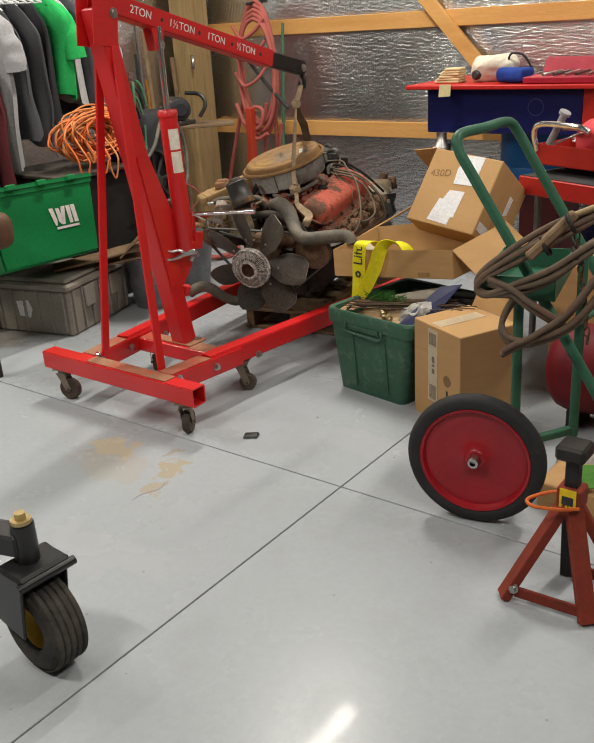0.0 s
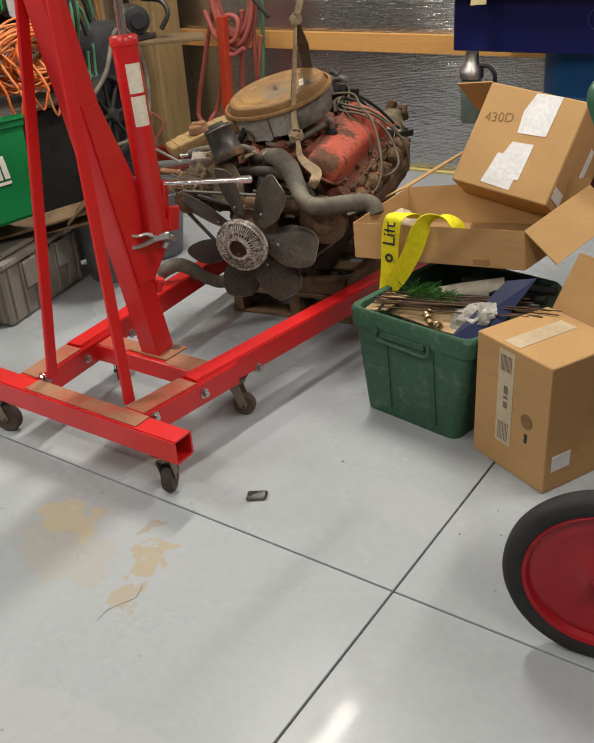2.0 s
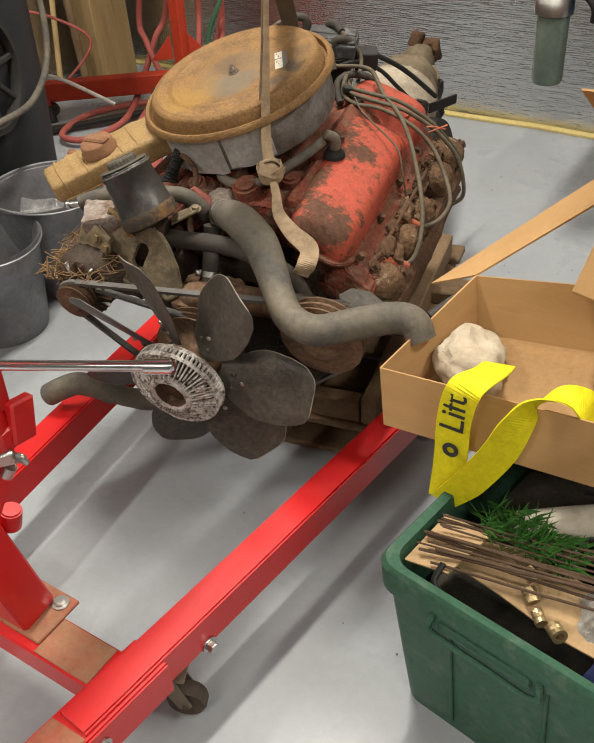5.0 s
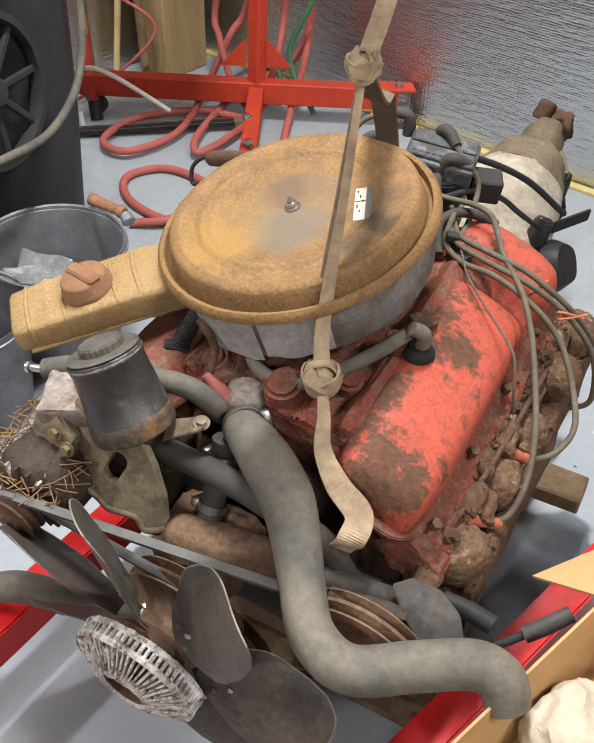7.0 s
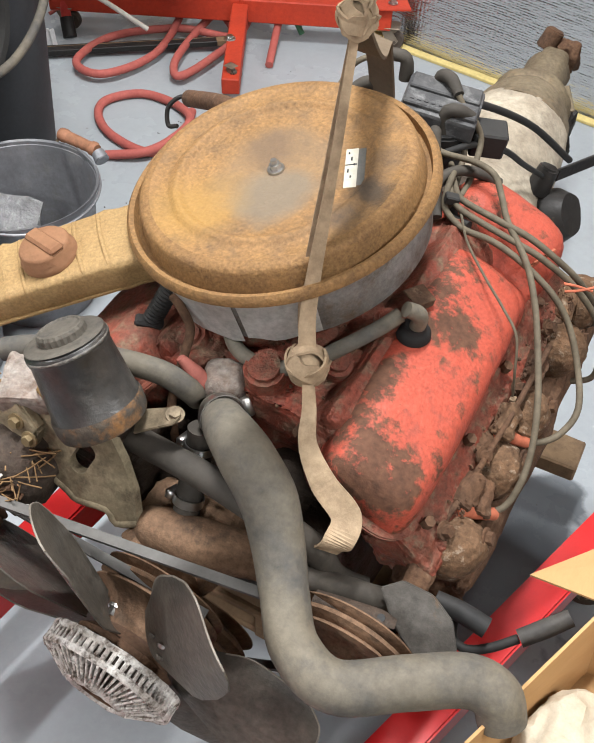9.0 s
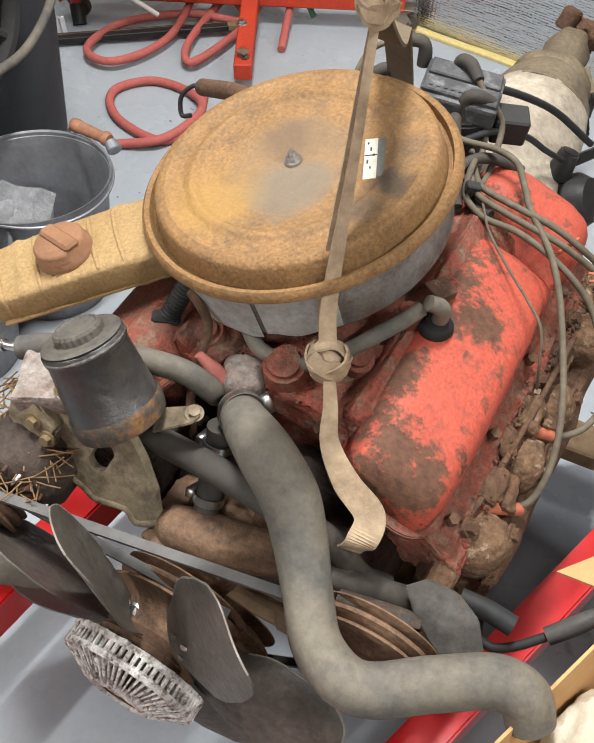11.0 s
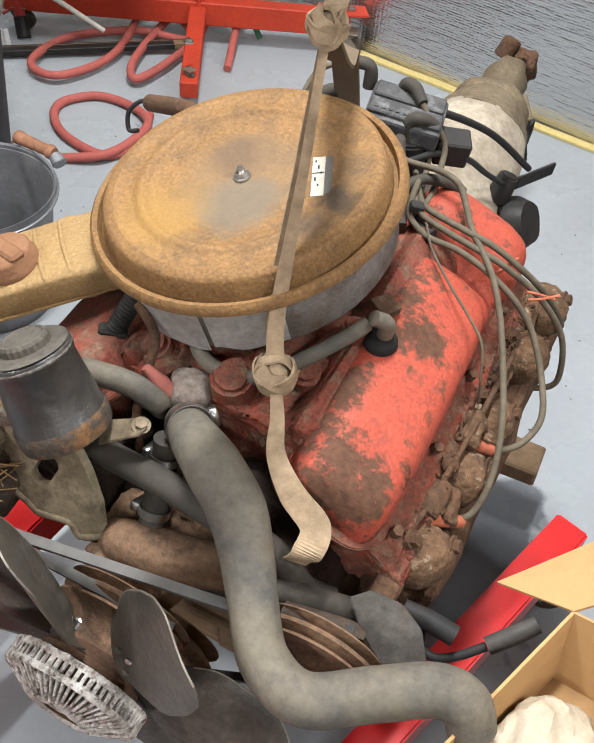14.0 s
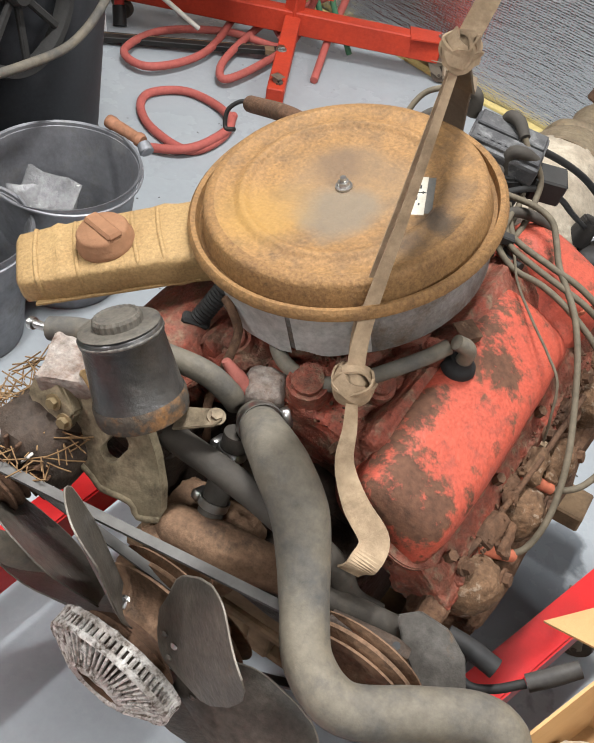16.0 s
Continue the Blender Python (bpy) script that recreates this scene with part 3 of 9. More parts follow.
# the boom is not pierced; dark discs paint the shade of its pin holes
for f in (0.31, 0.52, 0.72, 0.91):
    p = boom_a.lerp(boom_b, f)
    b = cyl(bmesh.new(), p + Vector((0.030, 0, 0)), p + Vector((0.0345, 0, 0)), 0.008, None, 14)
    part("pin_hole_disc", b, DARK, hoist)
bolt(pose(-1.163 + 0.034, 0.72, 1.484, 0, 90), hoist, 0.009)
bolt(pose(-1.132 + 0.027, 1.415, 1.295, 0, 90), hoist, 0.012)
# hydraulic ram
ram_lo, ram_hi, rod_hi = Vector((-1.069, 0.452, 0.62)), Vector((-1.098, 0.455, 1.205)), Vector((-1.13, 0.487, 1.52))
ax = (ram_hi - ram_lo).normalized()
m = frame_of(ram_lo, Vector((1, 0, 0)) - ax * ax.x, ax.cross(Vector((1, 0, 0))))
L = (ram_hi - ram_lo).length
bm = lathe(bmesh.new(), [(0, 0), (0.036, 0), (0.038, 0.004), (0.038, L - 0.03), (0.041, L - 0.028), (0.041, L - 0.006), (0.036, L), (0.018, L), (0, L)], m, 36)
ram = part("ram", bm, RED, hoist, "glossy red hydraulic ram cylinder", True)
bm = cyl(bmesh.new(), ram_hi - ax * 0.01, rod_hi, 0.0125, None, 20)
part("ram_rod", bm, CHROME, hoist, "chromed ram piston rod", True)
for s in (-1, 1):
    part("ram_bracket", prism(bmesh.new(), [(-0.035, 0), (0.035, 0), (0.018, -0.085), (-0.018, -0.085)], 0.005, pose(-1.15 + s * 0.024 - 0.0025, 0.48, 1.515, 90, 0, 90), 0.001), RED, hoist)
bolt(pose(-1.12, 0.485, 1.452, 0, 90), hoist, 0.012)
# maker's labels on the ram, wrapped round it
LABEL = surf("paper_label", (0.74, 0.70, 0.60), (0.66, 0.61, 0.50), 12, 0.6, 0, (0.45, 0.40, 0.32), 50, 0.22)
for z0, z1 in ((0.335, 0.420), (0.428, 0.510)):
    bm = bmesh.new()
    cols = 14
    rows_ = [[bm.verts.new(m @ Vector((0.0388 * math.cos(a), 0.0388 * math.sin(a), z)))
              for a in np.linspace(radians(-58), radians(12), cols)] for z in (z0, z1)]
    for j in range(cols - 1):
        bm.faces.new((rows_[0][j], rows_[0][j + 1], rows_[1][j + 1], rows_[1][j]))
    ob = part("paper_label", bm, LABEL, ram, "worn cream warning label")
    ob.matrix_basis = Matrix()
# release valve, pump lug and handle
bm = bmesh.new()
bar(bm, (-1.036, 0.485, 0.625), (-1.034, 0.500, 0.700), 0.020, 0.045, (0, 1, 0), 0.004)
box(bm, (0.036, 0.060, 0.040), pose(-1.050, 0.478, 0.645), 0.004)
bar(bm, (-1.046, 0.478, 0.69), (-1.040, 0.480, 0.785), 0.014, 0.022, (0, 1, 0), 0.003)
part("pump_block", bm, RED, hoist)
bm = bmesh.new()
cyl(bm, (-1.038, 0.478, 0.776), (-0.792, 0.588, 0.787), 0.0080, None, 16)
cyl(bm, (-0.826, 0.5728, 0.7855), (-0.788, 0.590, 0.7872), 0.0120, None, 16, 0.002)
cyl(bm, (-0.7885, 0.5898, 0.7871), (-0.786, 0.591, 0.7873), 0.0070, None, 6)
part("pump_handle", bm, CHROME, hoist, "chromed pump handle bar", True)
bm = bmesh.new()
bar(bm, (-1.062, 0.418, 0.618), (-1.022, 0.456, 0.622), 0.016, 0.026, (0, 0, 1), 0.004)
tube(bm, [(-1.060, 0.420, 0.626), (-1.070, 0.400, 0.636), (-1.080, 0.380, 0.634), (-1.092, 0.360, 0.640)], [0.008, 0.006, 0.005, 0.004], 8, 4)
tube(bm, [(-1.060, 0.420, 0.612), (-1.072, 0.395, 0.604), (-1.085, 0.370, 0.600), (-1.090, 0.358, 0.602)], [0.009, 0.008, 0.006, 0.005], 8, 4)
cyl(bm, (-1.094, 0.352, 0.602), (-1.086, 0.364, 0.602), 0.007, None, 10)
cyl(bm, (-1.040, 0.440, 0.585), (-1.032, 0.448, 0.602), 0.011, None, 12)
tube(bm, [(-1.030, 0.450, 0.618), (-1.020, 0.462, 0.612), (-1.016, 0.466, 0.600)], [0.010, 0.008, 0.005], 8, 4)
part("locking_pliers", bm, STEEL, hoist, "bright locking pliers clamped on the mast", True)

# ---- the engine: its own space has y towards the gearbox, z up, the fan clutch's face at the origin ----
E = pose(-1.0788, 0.8669, 0.4384, 8.47, -1.33, 10.08)
EI = E.inverted()
engine = empty("engine", E, "old orange-red V8 engine with gearbox, greasy and rusty, on pallet", "engine")

LID = surf("rusty_lid", (0.225, 0.126, 0.048), (0.150, 0.084, 0.039), 13, 0.60, 0, (0.125, 0.072, 0.036), 24, 0.37, 0.5, 160, edge=0.12, fine=0.35, grain=0.42, grain_scale=200)
LID_TOP = surf("rusty_lid_top", (0.245, 0.138, 0.053), (0.158, 0.089, 0.042), 13, 0.50, 0, (0.135, 0.088, 0.050), 24, 0.38, 0.45, 170, edge=0.12, fine=0.35, grain=0.42, grain_scale=200)
TIN = surf("weathered_tin", (0.25, 0.245, 0.235), (0.16, 0.155, 0.145), 13, 0.55, 0.3, (0.10, 0.072, 0.05), 19, 0.42, 0.4, 120, edge=0.10, grain=0.4)
TAPE = surf("foil_tape", (0.55, 0.55, 0.53), (0.40, 0.39, 0.37), 16, 0.45, 0.4, (0.20, 0.17, 0.14), 22, 0.3, 0.3, 60, grain=0.3)
SNORK = surf("yellowed_snorkel", (0.325, 0.220, 0.098), (0.245, 0.155, 0.066), 9, 0.6, 0, (0.17, 0.105, 0.052), 34, 0.22, 0.4, 140, edge=0.12, grain=0.34, grain_scale=200)
CAPRUST = surf("rust_cap", (0.24, 0.125, 0.065), (0.19, 0.095, 0.05), 10, 0.75, bump=0.4, bump_scale=90)
ORANGE = surf("engine_orange", (0.66, 0.055, 0.022), (0.52, 0.06, 0.032), 5, 0.42, 0, (0.115, 0.075, 0.045), 8, 0.40, 0.25, 130, edge=0.05, rough3=0.8)
ORANGE_DIRTY = surf("engine_orange_grimy", (0.225, 0.050, 0.030), (0.125, 0.058, 0.038), 26, 0.45, 0, (0.165, 0.115, 0.075), 44, 0.42, 1.0, 150, edge=0.08, grain=0.5, grain_scale=150)
HOSE = surf("dusty_hose", (0.155, 0.134, 0.100), (0.098, 0.089, 0.073), 6, 0.55, 0, (0.062, 0.062, 0.062), 12, 0.40, 0.15, 140, edge=0.15, grain=0.22)
HOSE_DARK = surf("dark_hose", (0.064, 0.055, 0.044), (0.040, 0.036, 0.031), 9, 0.65, 0, (0.11, 0.095, 0.075), 16, 0.3, 0.15, 140, edge=0.15)
WIRE = surf("plug_wire", (0.135, 0.112, 0.078), (0.09, 0.075, 0.052), 14, 0.65, grain=0.3)
WIRE_BLACK = surf("black_wire", (0.02, 0.02, 0.02), (0.035, 0.033, 0.03), 14, 0.55)
BOOT = surf("plug_boot", (0.44, 0.13, 0.07), (0.32, 0.10, 0.055), 24, 0.7, grain=0.3)
SCALE_RUST = surf("scaly_rust", (0.16, 0.092, 0.050), (0.082, 0.050, 0.030), 22, 0.85, 0, (0.34, 0.28, 0.21), 60, 0.36, 0.9, 120, edge=0.08, grain=0.5, grain_scale=110)
ALLOY = surf("corroded_alloy", (0.74, 0.72, 0.68), (0.36, 0.32, 0.28), 50, 0.75, 0.1, (0.09, 0.068, 0.05), 80, 0.46, 0.8, 160, edge=0.08, grain=0.35)
CRUST = surf("crusty_alloy", (0.33, 0.30, 0.265), (0.19, 0.135, 0.105), 40, 0.75, 0, (0.14, 0.08, 0.055), 34, 0.40, 0.8, 160, edge=0.1, grain=0.4)
TRANS = surf("gearbox_alloy", (0.46, 0.41, 0.32), (0.33, 0.28, 0.21), 10, 0.7, 0.1, (0.13, 0.10, 0.07), 6, 0.42, 0.5, 90, edge=0.18, grain=0.25)
STRAP = surf("sling_webbing", (0.42, 0.315, 0.205), (0.31, 0.225, 0.140), 16, 0.85, 0, (0.15, 0.105, 0.065), 26, 0.40, 0.15, 300, edge=0.2, grain=0.2)
STRAP_OLD = surf("dark_webbing", (0.14, 0.105, 0.07), (0.10, 0.075, 0.05), 9, 0.9, bump=0.4, bump_scale=300)
BLADE = surf("fan_blade", (0.055, 0.049, 0.042), (0.100, 0.087, 0.070), 13, 0.38, 0.15, (0.18, 0.14, 0.10), 24, 0.28, 0.3, 120, edge=0.12, grain=0.4)
BRACKET = surf("dirty_bracket", (0.21, 0.17, 0.11), (0.13, 0.10, 0.066), 11, 0.55, 0.3, (0.23, 0.15, 0.075), 15, 0.30, 0.4, 110, edge=0.12, grain=0.4)
CAN_BLACK = surf("reservoir_black", (0.020, 0.020, 0.021), (0.050, 0.046, 0.040), 16, 0.30, 0, (0.13, 0.115, 0.09), 22, 0.30, 0.25, 120, edge=0.08, grain=0.4)
BELT = surf("drive_belt", (0.13, 0.125, 0.115), (0.10, 0.095, 0.09), 14, 0.6)


def cover_paint():
    """Flaking orange paint under caked oil dirt, thickest at the front end of the cover."""
    m = surf("cover_paint", (0.375, 0.072, 0.043), (0.30, 0.060, 0.038), 14, 0.45, 0, (0.20, 0.055, 0.038), 30, 0.38, 0.35, 160, edge=0.10, rough3=0.6, fine=0.2, grain=0.26, grain_scale=200)
    t = m.node_tree
    b = t.nodes["Principled BSDF"]
    link, node = t.links.new, t.nodes.new
    co = node("ShaderNodeTexCoord")
    xyz = node("ShaderNodeSeparateXYZ")
    link(co.outputs["Object"], xyz.inputs[0])
    n = node("ShaderNodeTexNoise")
    n.inputs["Scale"].default_value, n.inputs["Detail"].default_value, n.inputs["Roughness"].default_value = 24, 10, 0.72
    link(co.outputs["Object"], n.inputs["Vector"])
    front = node("ShaderNodeMapRange")
    front.inputs[1].default_value, front.inputs[2].default_value, front.inputs[3].default_value, front.inputs[4].default_value = -0.21, -0.12, 0.055, 0.0
    link(xyz.outputs["Y"], front.inputs[0])
    inner = node("ShaderNodeMapRange")
    inner.inputs[1].default_value, inner.inputs[2].default_value, inner.inputs[3].default_value, inner.inputs[4].default_value = -0.085, -0.030, 0.040, 0.0
    link(xyz.outputs["X"], inner.inputs[0])
    s1, s2 = node("ShaderNodeMath"), node("ShaderNodeMath")
    n2 = node("ShaderNodeTexNoise")
    n2.inputs["Scale"].default_value, n2.inputs["Detail"].default_value, n2.inputs["Roughness"].default_value = 62, 6, 0.7
    link(co.outputs["Object"], n2.inputs["Vector"])
    mixn = node("ShaderNodeMix")
    mixn.inputs[0].default_value = 0.42
    link(n.outputs["Fac"], mixn.inputs[2])
    link(n2.outputs["Fac"], mixn.inputs[3])
    link(mixn.outputs[0], s1.inputs[0])
    link(front.outputs[0], s1.inputs[1])
    link(s1.outputs[0], s2.inputs[0])
    link(inner.outputs[0], s2.inputs[1])
    dirt = node("ShaderNodeMapRange")
    dirt.inputs[1].default_value, dirt.inputs[2].default_value = 0.555, 0.640
    total = s2.outputs[0]
    for bx, by, r0, r1, k in ((0.000, -0.215, 0.035, 0.075, 0.12), (-0.055, -0.072, 0.015, 0.060, 0.12), (-0.030, 0.046, 0.020, 0.075, 0.13), (0.020, 0.052, 0.010, 0.055, 0.11), (-0.075, 0.02, 0.01, 0.04, 0.10), (0.050, 0.005, 0.002, 0.016, 0.10), (0.057, -0.066, 0.003, 0.022, 0.10), (0.03, -0.24, 0.02, 0.05, 0.08), (-0.03, 0.31, 0.01, 0.07, 0.05), (0.05, 0.27, 0.01, 0.05, 0.06), (-0.052, 0.130, 0.02, 0.07, 0.10), (-0.055, -0.140, 0.02, 0.07, 0.09), (0.060, -0.150, 0.01, 0.05, 0.07), (0.0, 0.205, 0.02, 0.06, 0.07)):
        dist = node("ShaderNodeVectorMath")
        dist.operation = "DISTANCE"
        link(co.outputs["Object"], dist.inputs[0])
        dist.inputs[1].default_value = (bx, by, 0.0)
        fall, more = node("ShaderNodeMapRange"), node("ShaderNodeMath")
        fall.inputs[1].default_value, fall.inputs[2].default_value, fall.inputs[3].default_value, fall.inputs[4].default_value = r0, r1, k, 0.0
        link(dist.outputs["Value"], fall.inputs[0])
        link(total, more.inputs[0])
        link(fall.outputs[0], more.inputs[1])
        total = more.outputs[0]
    link(total, dirt.inputs[0])
    tone = node("ShaderNodeTexNoise")
    tone.inputs["Scale"].default_value, tone.inputs["Detail"].default_value = 95, 6
    link(co.outputs["Object"], tone.inputs["Vector"])
    brown = node("ShaderNodeMix")
    brown.data_type = "RGBA"
    brown.inputs[6].default_value, brown.inputs[7].default_value = (0.020, 0.012, 0.009, 1), (0.165, 0.078, 0.045, 1)
    link(tone.outputs["Fac"], brown.inputs[0])
    for name, top in (("Base Color", brown.outputs[2]), ("Roughness", None)):
        x = node("ShaderNodeMix")
        if top is not None:
            x.data_type = "RGBA"
            link(b.inputs[name].links[0].from_socket, x.inputs[6])
            link(top, x.inputs[7])
            link(dirt.outputs[0], x.inputs[0])
            link(x.outputs[2], b.inputs[name])
        else:
            link(b.inputs[name].links[0].from_socket, x.inputs[2])
            x.inputs[3].default_value = 0.8
            link(dirt.outputs[0], x.inputs[0])
            link(x.outputs[0], b.inputs[name])
    return m


def lid_paint():
    """Ochre paint with a greyed, worn middle, a dark stain beside the stud and a grimy groove."""
    m = LID_TOP
    t = m.node_tree
    b = t.nodes["Principled BSDF"]
    link, node = t.links.new, t.nodes.new
    co = node("ShaderNodeTexCoord")
    warp = node("ShaderNodeTexNoise")
    warp.inputs["Scale"].default_value, warp.inputs["Detail"].default_value = 14, 8
    link(co.outputs["Object"], warp.inputs["Vector"])
    off = node("ShaderNodeVectorMath")
    off.operation = "MULTIPLY_ADD"
    link(warp.outputs["Color"], off.inputs[0])
    off.inputs[1].default_value = (0.07, 0.07, 0)
    link(co.outputs["Object"], off.inputs[2])
    last = b.inputs["Base Color"].links[0].from_socket
    for (x, y), r0, r1, colour, depth in (((0.005, 0.0), 0.075, 0.110, (0.17, 0.125, 0.080), 0.45), ((0.030, -0.045), 0.040, 0.070, (0.15, 0.125, 0.092), 0.75), ((-0.040, 0.030), 0.020, 0.055, (0.105, 0.072, 0.048), 0.65), ((0.160, 0.015), 0.012, 0.040, (0.045, 0.038, 0.031), 0.8), ((0.150, -0.045), 0.01, 0.04, (0.06, 0.046, 0.034), 0.65), ((0.13, 0.075), 0.01, 0.04, (0.07, 0.052, 0.036), 0.5), ((-0.050, -0.115), 0.03, 0.09, (0.33, 0.195, 0.05), 0.5)):
        d = node("ShaderNodeVectorMath")
        d.operation = "DISTANCE"
        link(off.outputs[0], d.inputs[0])
        d.inputs[1].default_value = (x + 0.035, y + 0.035, 0.03)
        k = node("ShaderNodeMapRange")
        k.inputs[1].default_value, k.inputs[2].default_value, k.inputs[3].default_value, k.inputs[4].default_value = r0, r1, depth, 0
        link(d.outputs["Value"], k.inputs[0])
        mx = node("ShaderNodeMix")
        mx.data_type = "RGBA"
        link(k.outputs[0], mx.inputs[0])
        link(last, mx.inputs[6])
        mx.inputs[7].default_value = (*colour, 1)
        last = mx.outputs[2]
    link(last, b.inputs["Base Color"])
    return m


COVER_PAINT = cover_paint()


def ep(name, bm, material, label="", smooth=True, parent=None, angle=40):
    return part(name, bm, material, parent or engine, label, smooth, angle if name in ("fan_blade", "pulley") else max(angle, 55), local=True)


def lump(size, at, seed, amount=0.012, turn=(0, 0, 0), bevel=0.012, cuts=3, scale=22):
    """A cast, dirt-caked lump."""
    bm = box(bmesh.new(), size, pose(*at, *turn), bevel, 2)
    rough_up(bm, amount, scale, seed, cuts)
    rough_up(bm, amount * 0.35, scale * 3, seed + 5, 1)
    return rough_up(bm, amount * 0.15, scale * 9, seed + 7)


def nut(at, direction=(0, 0, 1), r=0.009, h=0.01, material=None, name="bolt", label="", parent=None):
    d = Vector(direction).normalized()
    bm = bmesh.new()
    a = Vector(at)
    cyl(bm, a, a + d * h * 0.3, r * 1.5, None, 14)
    cyl(bm, a + d * h * 0.3, a + d * h, r, r * 0.95, 6)
    return ep(name, bm, material or RUST, label, False, parent)


# block, pan, heads, intake
ep("block", lump((0.38, 0.56, 0.36), (0, 0.60, -0.10), 1.0, 0.014, bevel=0.03, cuts=6), GREASE, "greasy brown cast iron block")
ep("oil_pan", lump((0.26, 0.52, 0.13), (0, 0.58, -0.275), 2.0, 0.006, bevel=0.025, cuts=3), GREASE)
ep("front_cover", lump((0.24, 0.06, 0.24), (0, 0.30, -0.14), 3.0, 0.006, bevel=0.02, cuts=3), GREASE)
for s in (-1, 1):
    ep("cylinder_head", lump((0.150, 0.52, 0.15), (s * 0.130, 0.635, 0.102), 4.0 + s, 0.010, (0, s * 48, 0), 0.015, 6), ORANGE_DIRTY, "grimy orange cylinder head")
ep("intake_manifold", lump((0.30, 0.46, 0.10), (0, 0.60, 0.135), 7.0, 0.022, bevel=0.02, cuts=8, scale=16), ORANGE_DIRTY, "grimy orange intake manifold")
for i, (x, y, r) in enumerate(((-0.10, 0.42, 0.030), (0.09, 0.47, 0.026), (-0.13, 0.52, 0.022), (0.02, 0.41, 0.035), (-0.03, 0.47, 0.03), (0.12, 0.55, 0.022))):
    bm = cyl(bmesh.new(), (x, y, 0.15), (x * 1.1, y - 0.01, 0.20 + 0.006 * i), r, r * 0.8, 14, 0.006)
    ep("manifold_boss", rough_up(bm, 0.003, 50, i), ORANGE_DIRTY)
for k in range(7):
    for s in (-1, 1):
        nut((s * 0.145, 0.40 + 0.075 * k, 0.175), (s * 0.3, 0, 1), 0.008, 0.011)
ep("carburettor", lump((0.15, 0.20, 0.10), (-0.07, 0.62, 0.22), 9.0, 0.008, bevel=0.012, cuts=4, scale=30), GREASE)


COVER_AT = (0.2125, 0.545, 0.1867)
# along the cover: distance, height of the crown over the top plane, middle, half width
STATIONS = [(-0.234, -0.066, 0.008, 0.050), (-0.231, -0.046, 0.009, 0.056), (-0.224, -0.024, 0.010, 0.061), (-0.213, -0.009, 0.010, 0.065), (-0.196, -0.001, 0.010, 0.068), (-0.16, 0.001, 0.009, 0.072),
            (-0.10, 0.002, 0.007, 0.076), (-0.02, 0.002, 0.006, 0.077), (0.06, 0.001, 0.005, 0.078), (0.13, 0.0, 0.004, 0.078), (0.168, -0.002, 0.003, 0.078), (0.192, -0.008, 0.002, 0.077), (0.208, -0.020, 0.001, 0.077),
            (0.220, -0.034, 0, 0.079), (0.232, -0.036, -0.002, 0.083), (0.244, -0.026, -0.004, 0.088), (0.256, -0.004, -0.005, 0.092), (0.270, 0.008, -0.006, 0.095), (0.295, 0.014, -0.006, 0.097),
            (0.326, 0.012, -0.006, 0.096), (0.350, 0.000, -0.006, 0.091), (0.366, -0.020, -0.006, 0.084), (0.374, -0.048, -0.006, 0.077), (0.375, -0.067, -0.006, 0.073)]


def valve_cover(s):
    """Pressed steel rocker cover: flat-topped with rounded shoulders, a dip, then a second crown at the back."""
    bm = bmesh.new()
    rings, n = [], 4.2
    for y, h, xc, hw in STATIONS:
        ring = []
        for a in np.linspace(math.pi, 0, 25):
            c, q = math.cos(a), abs(math.sin(a)) ** (2 / n)
            x = xc + hw * (1.10 - 0.16 * q) * math.copysign(abs(c) ** (2 / n), c)
            ring.append(bm.verts.new((s * x, y, -0.068 + (h + 0.068) * q)))
        rings.append(ring)
    fs = [bm.faces.new((a[q], a[q + 1], b[q + 1], b[q])) for a, b in zip(rings, rings[1:]) for q in range(24)]
    fs += [bm.faces.new(rings[0][::-1]), bm.faces.new(rings[-1])]
    bmesh.ops.recalc_face_normals(bm, faces=fs)
    bmesh.ops.subdivide_edges(bm, edges=bm.edges[:], cuts=1, use_grid_fill=True)
    rough_up(bm, 0.0016, 26, 3.0 + s)
    rough_up(bm, 0.0007, 95, 8.0)
    ob = ep("valve_cover", bm, COVER_PAINT if s > 0 else ORANGE_DIRTY, "pressed orange valve cover with flaking grimy paint", True, angle=60)
    ob.matrix_basis = pose(s * COVER_AT[0], COVER_AT[1], COVER_AT[2], -3.1, s * 24.6, 0)
    outline = []
    for cx, cy, a0 in ((0.042, -0.196, -90), (0.050, 0.336, 0), (-0.058, 0.336, 90), (-0.028, -0.196, 180)):
        for k in range(7):
            a = radians(a0 + 15 * k)
            outline.append((s * (cx + 0.052 * math.cos(a)), cy + 0.052 * math.sin(a)))
    flange = prism(bmesh.new(), outline if s > 0 else outline[::-1], 0.009, pose(0, 0, -0.072), 0.002)
    ep("cover_flange", flange, ORANGE_DIRTY, "", False, ob)
    for k in range(4):
        for q in (-1, 1):
            ep("bolt", cyl(bmesh.new(), (q * 0.101, -0.19 + 0.145 * k, -0.066), (q * 0.101, -0.19 + 0.145 * k, -0.052), 0.008, None, 6), RUST, "", False, ob)
    return ob


cover = valve_cover(1)
valve_cover(-1)
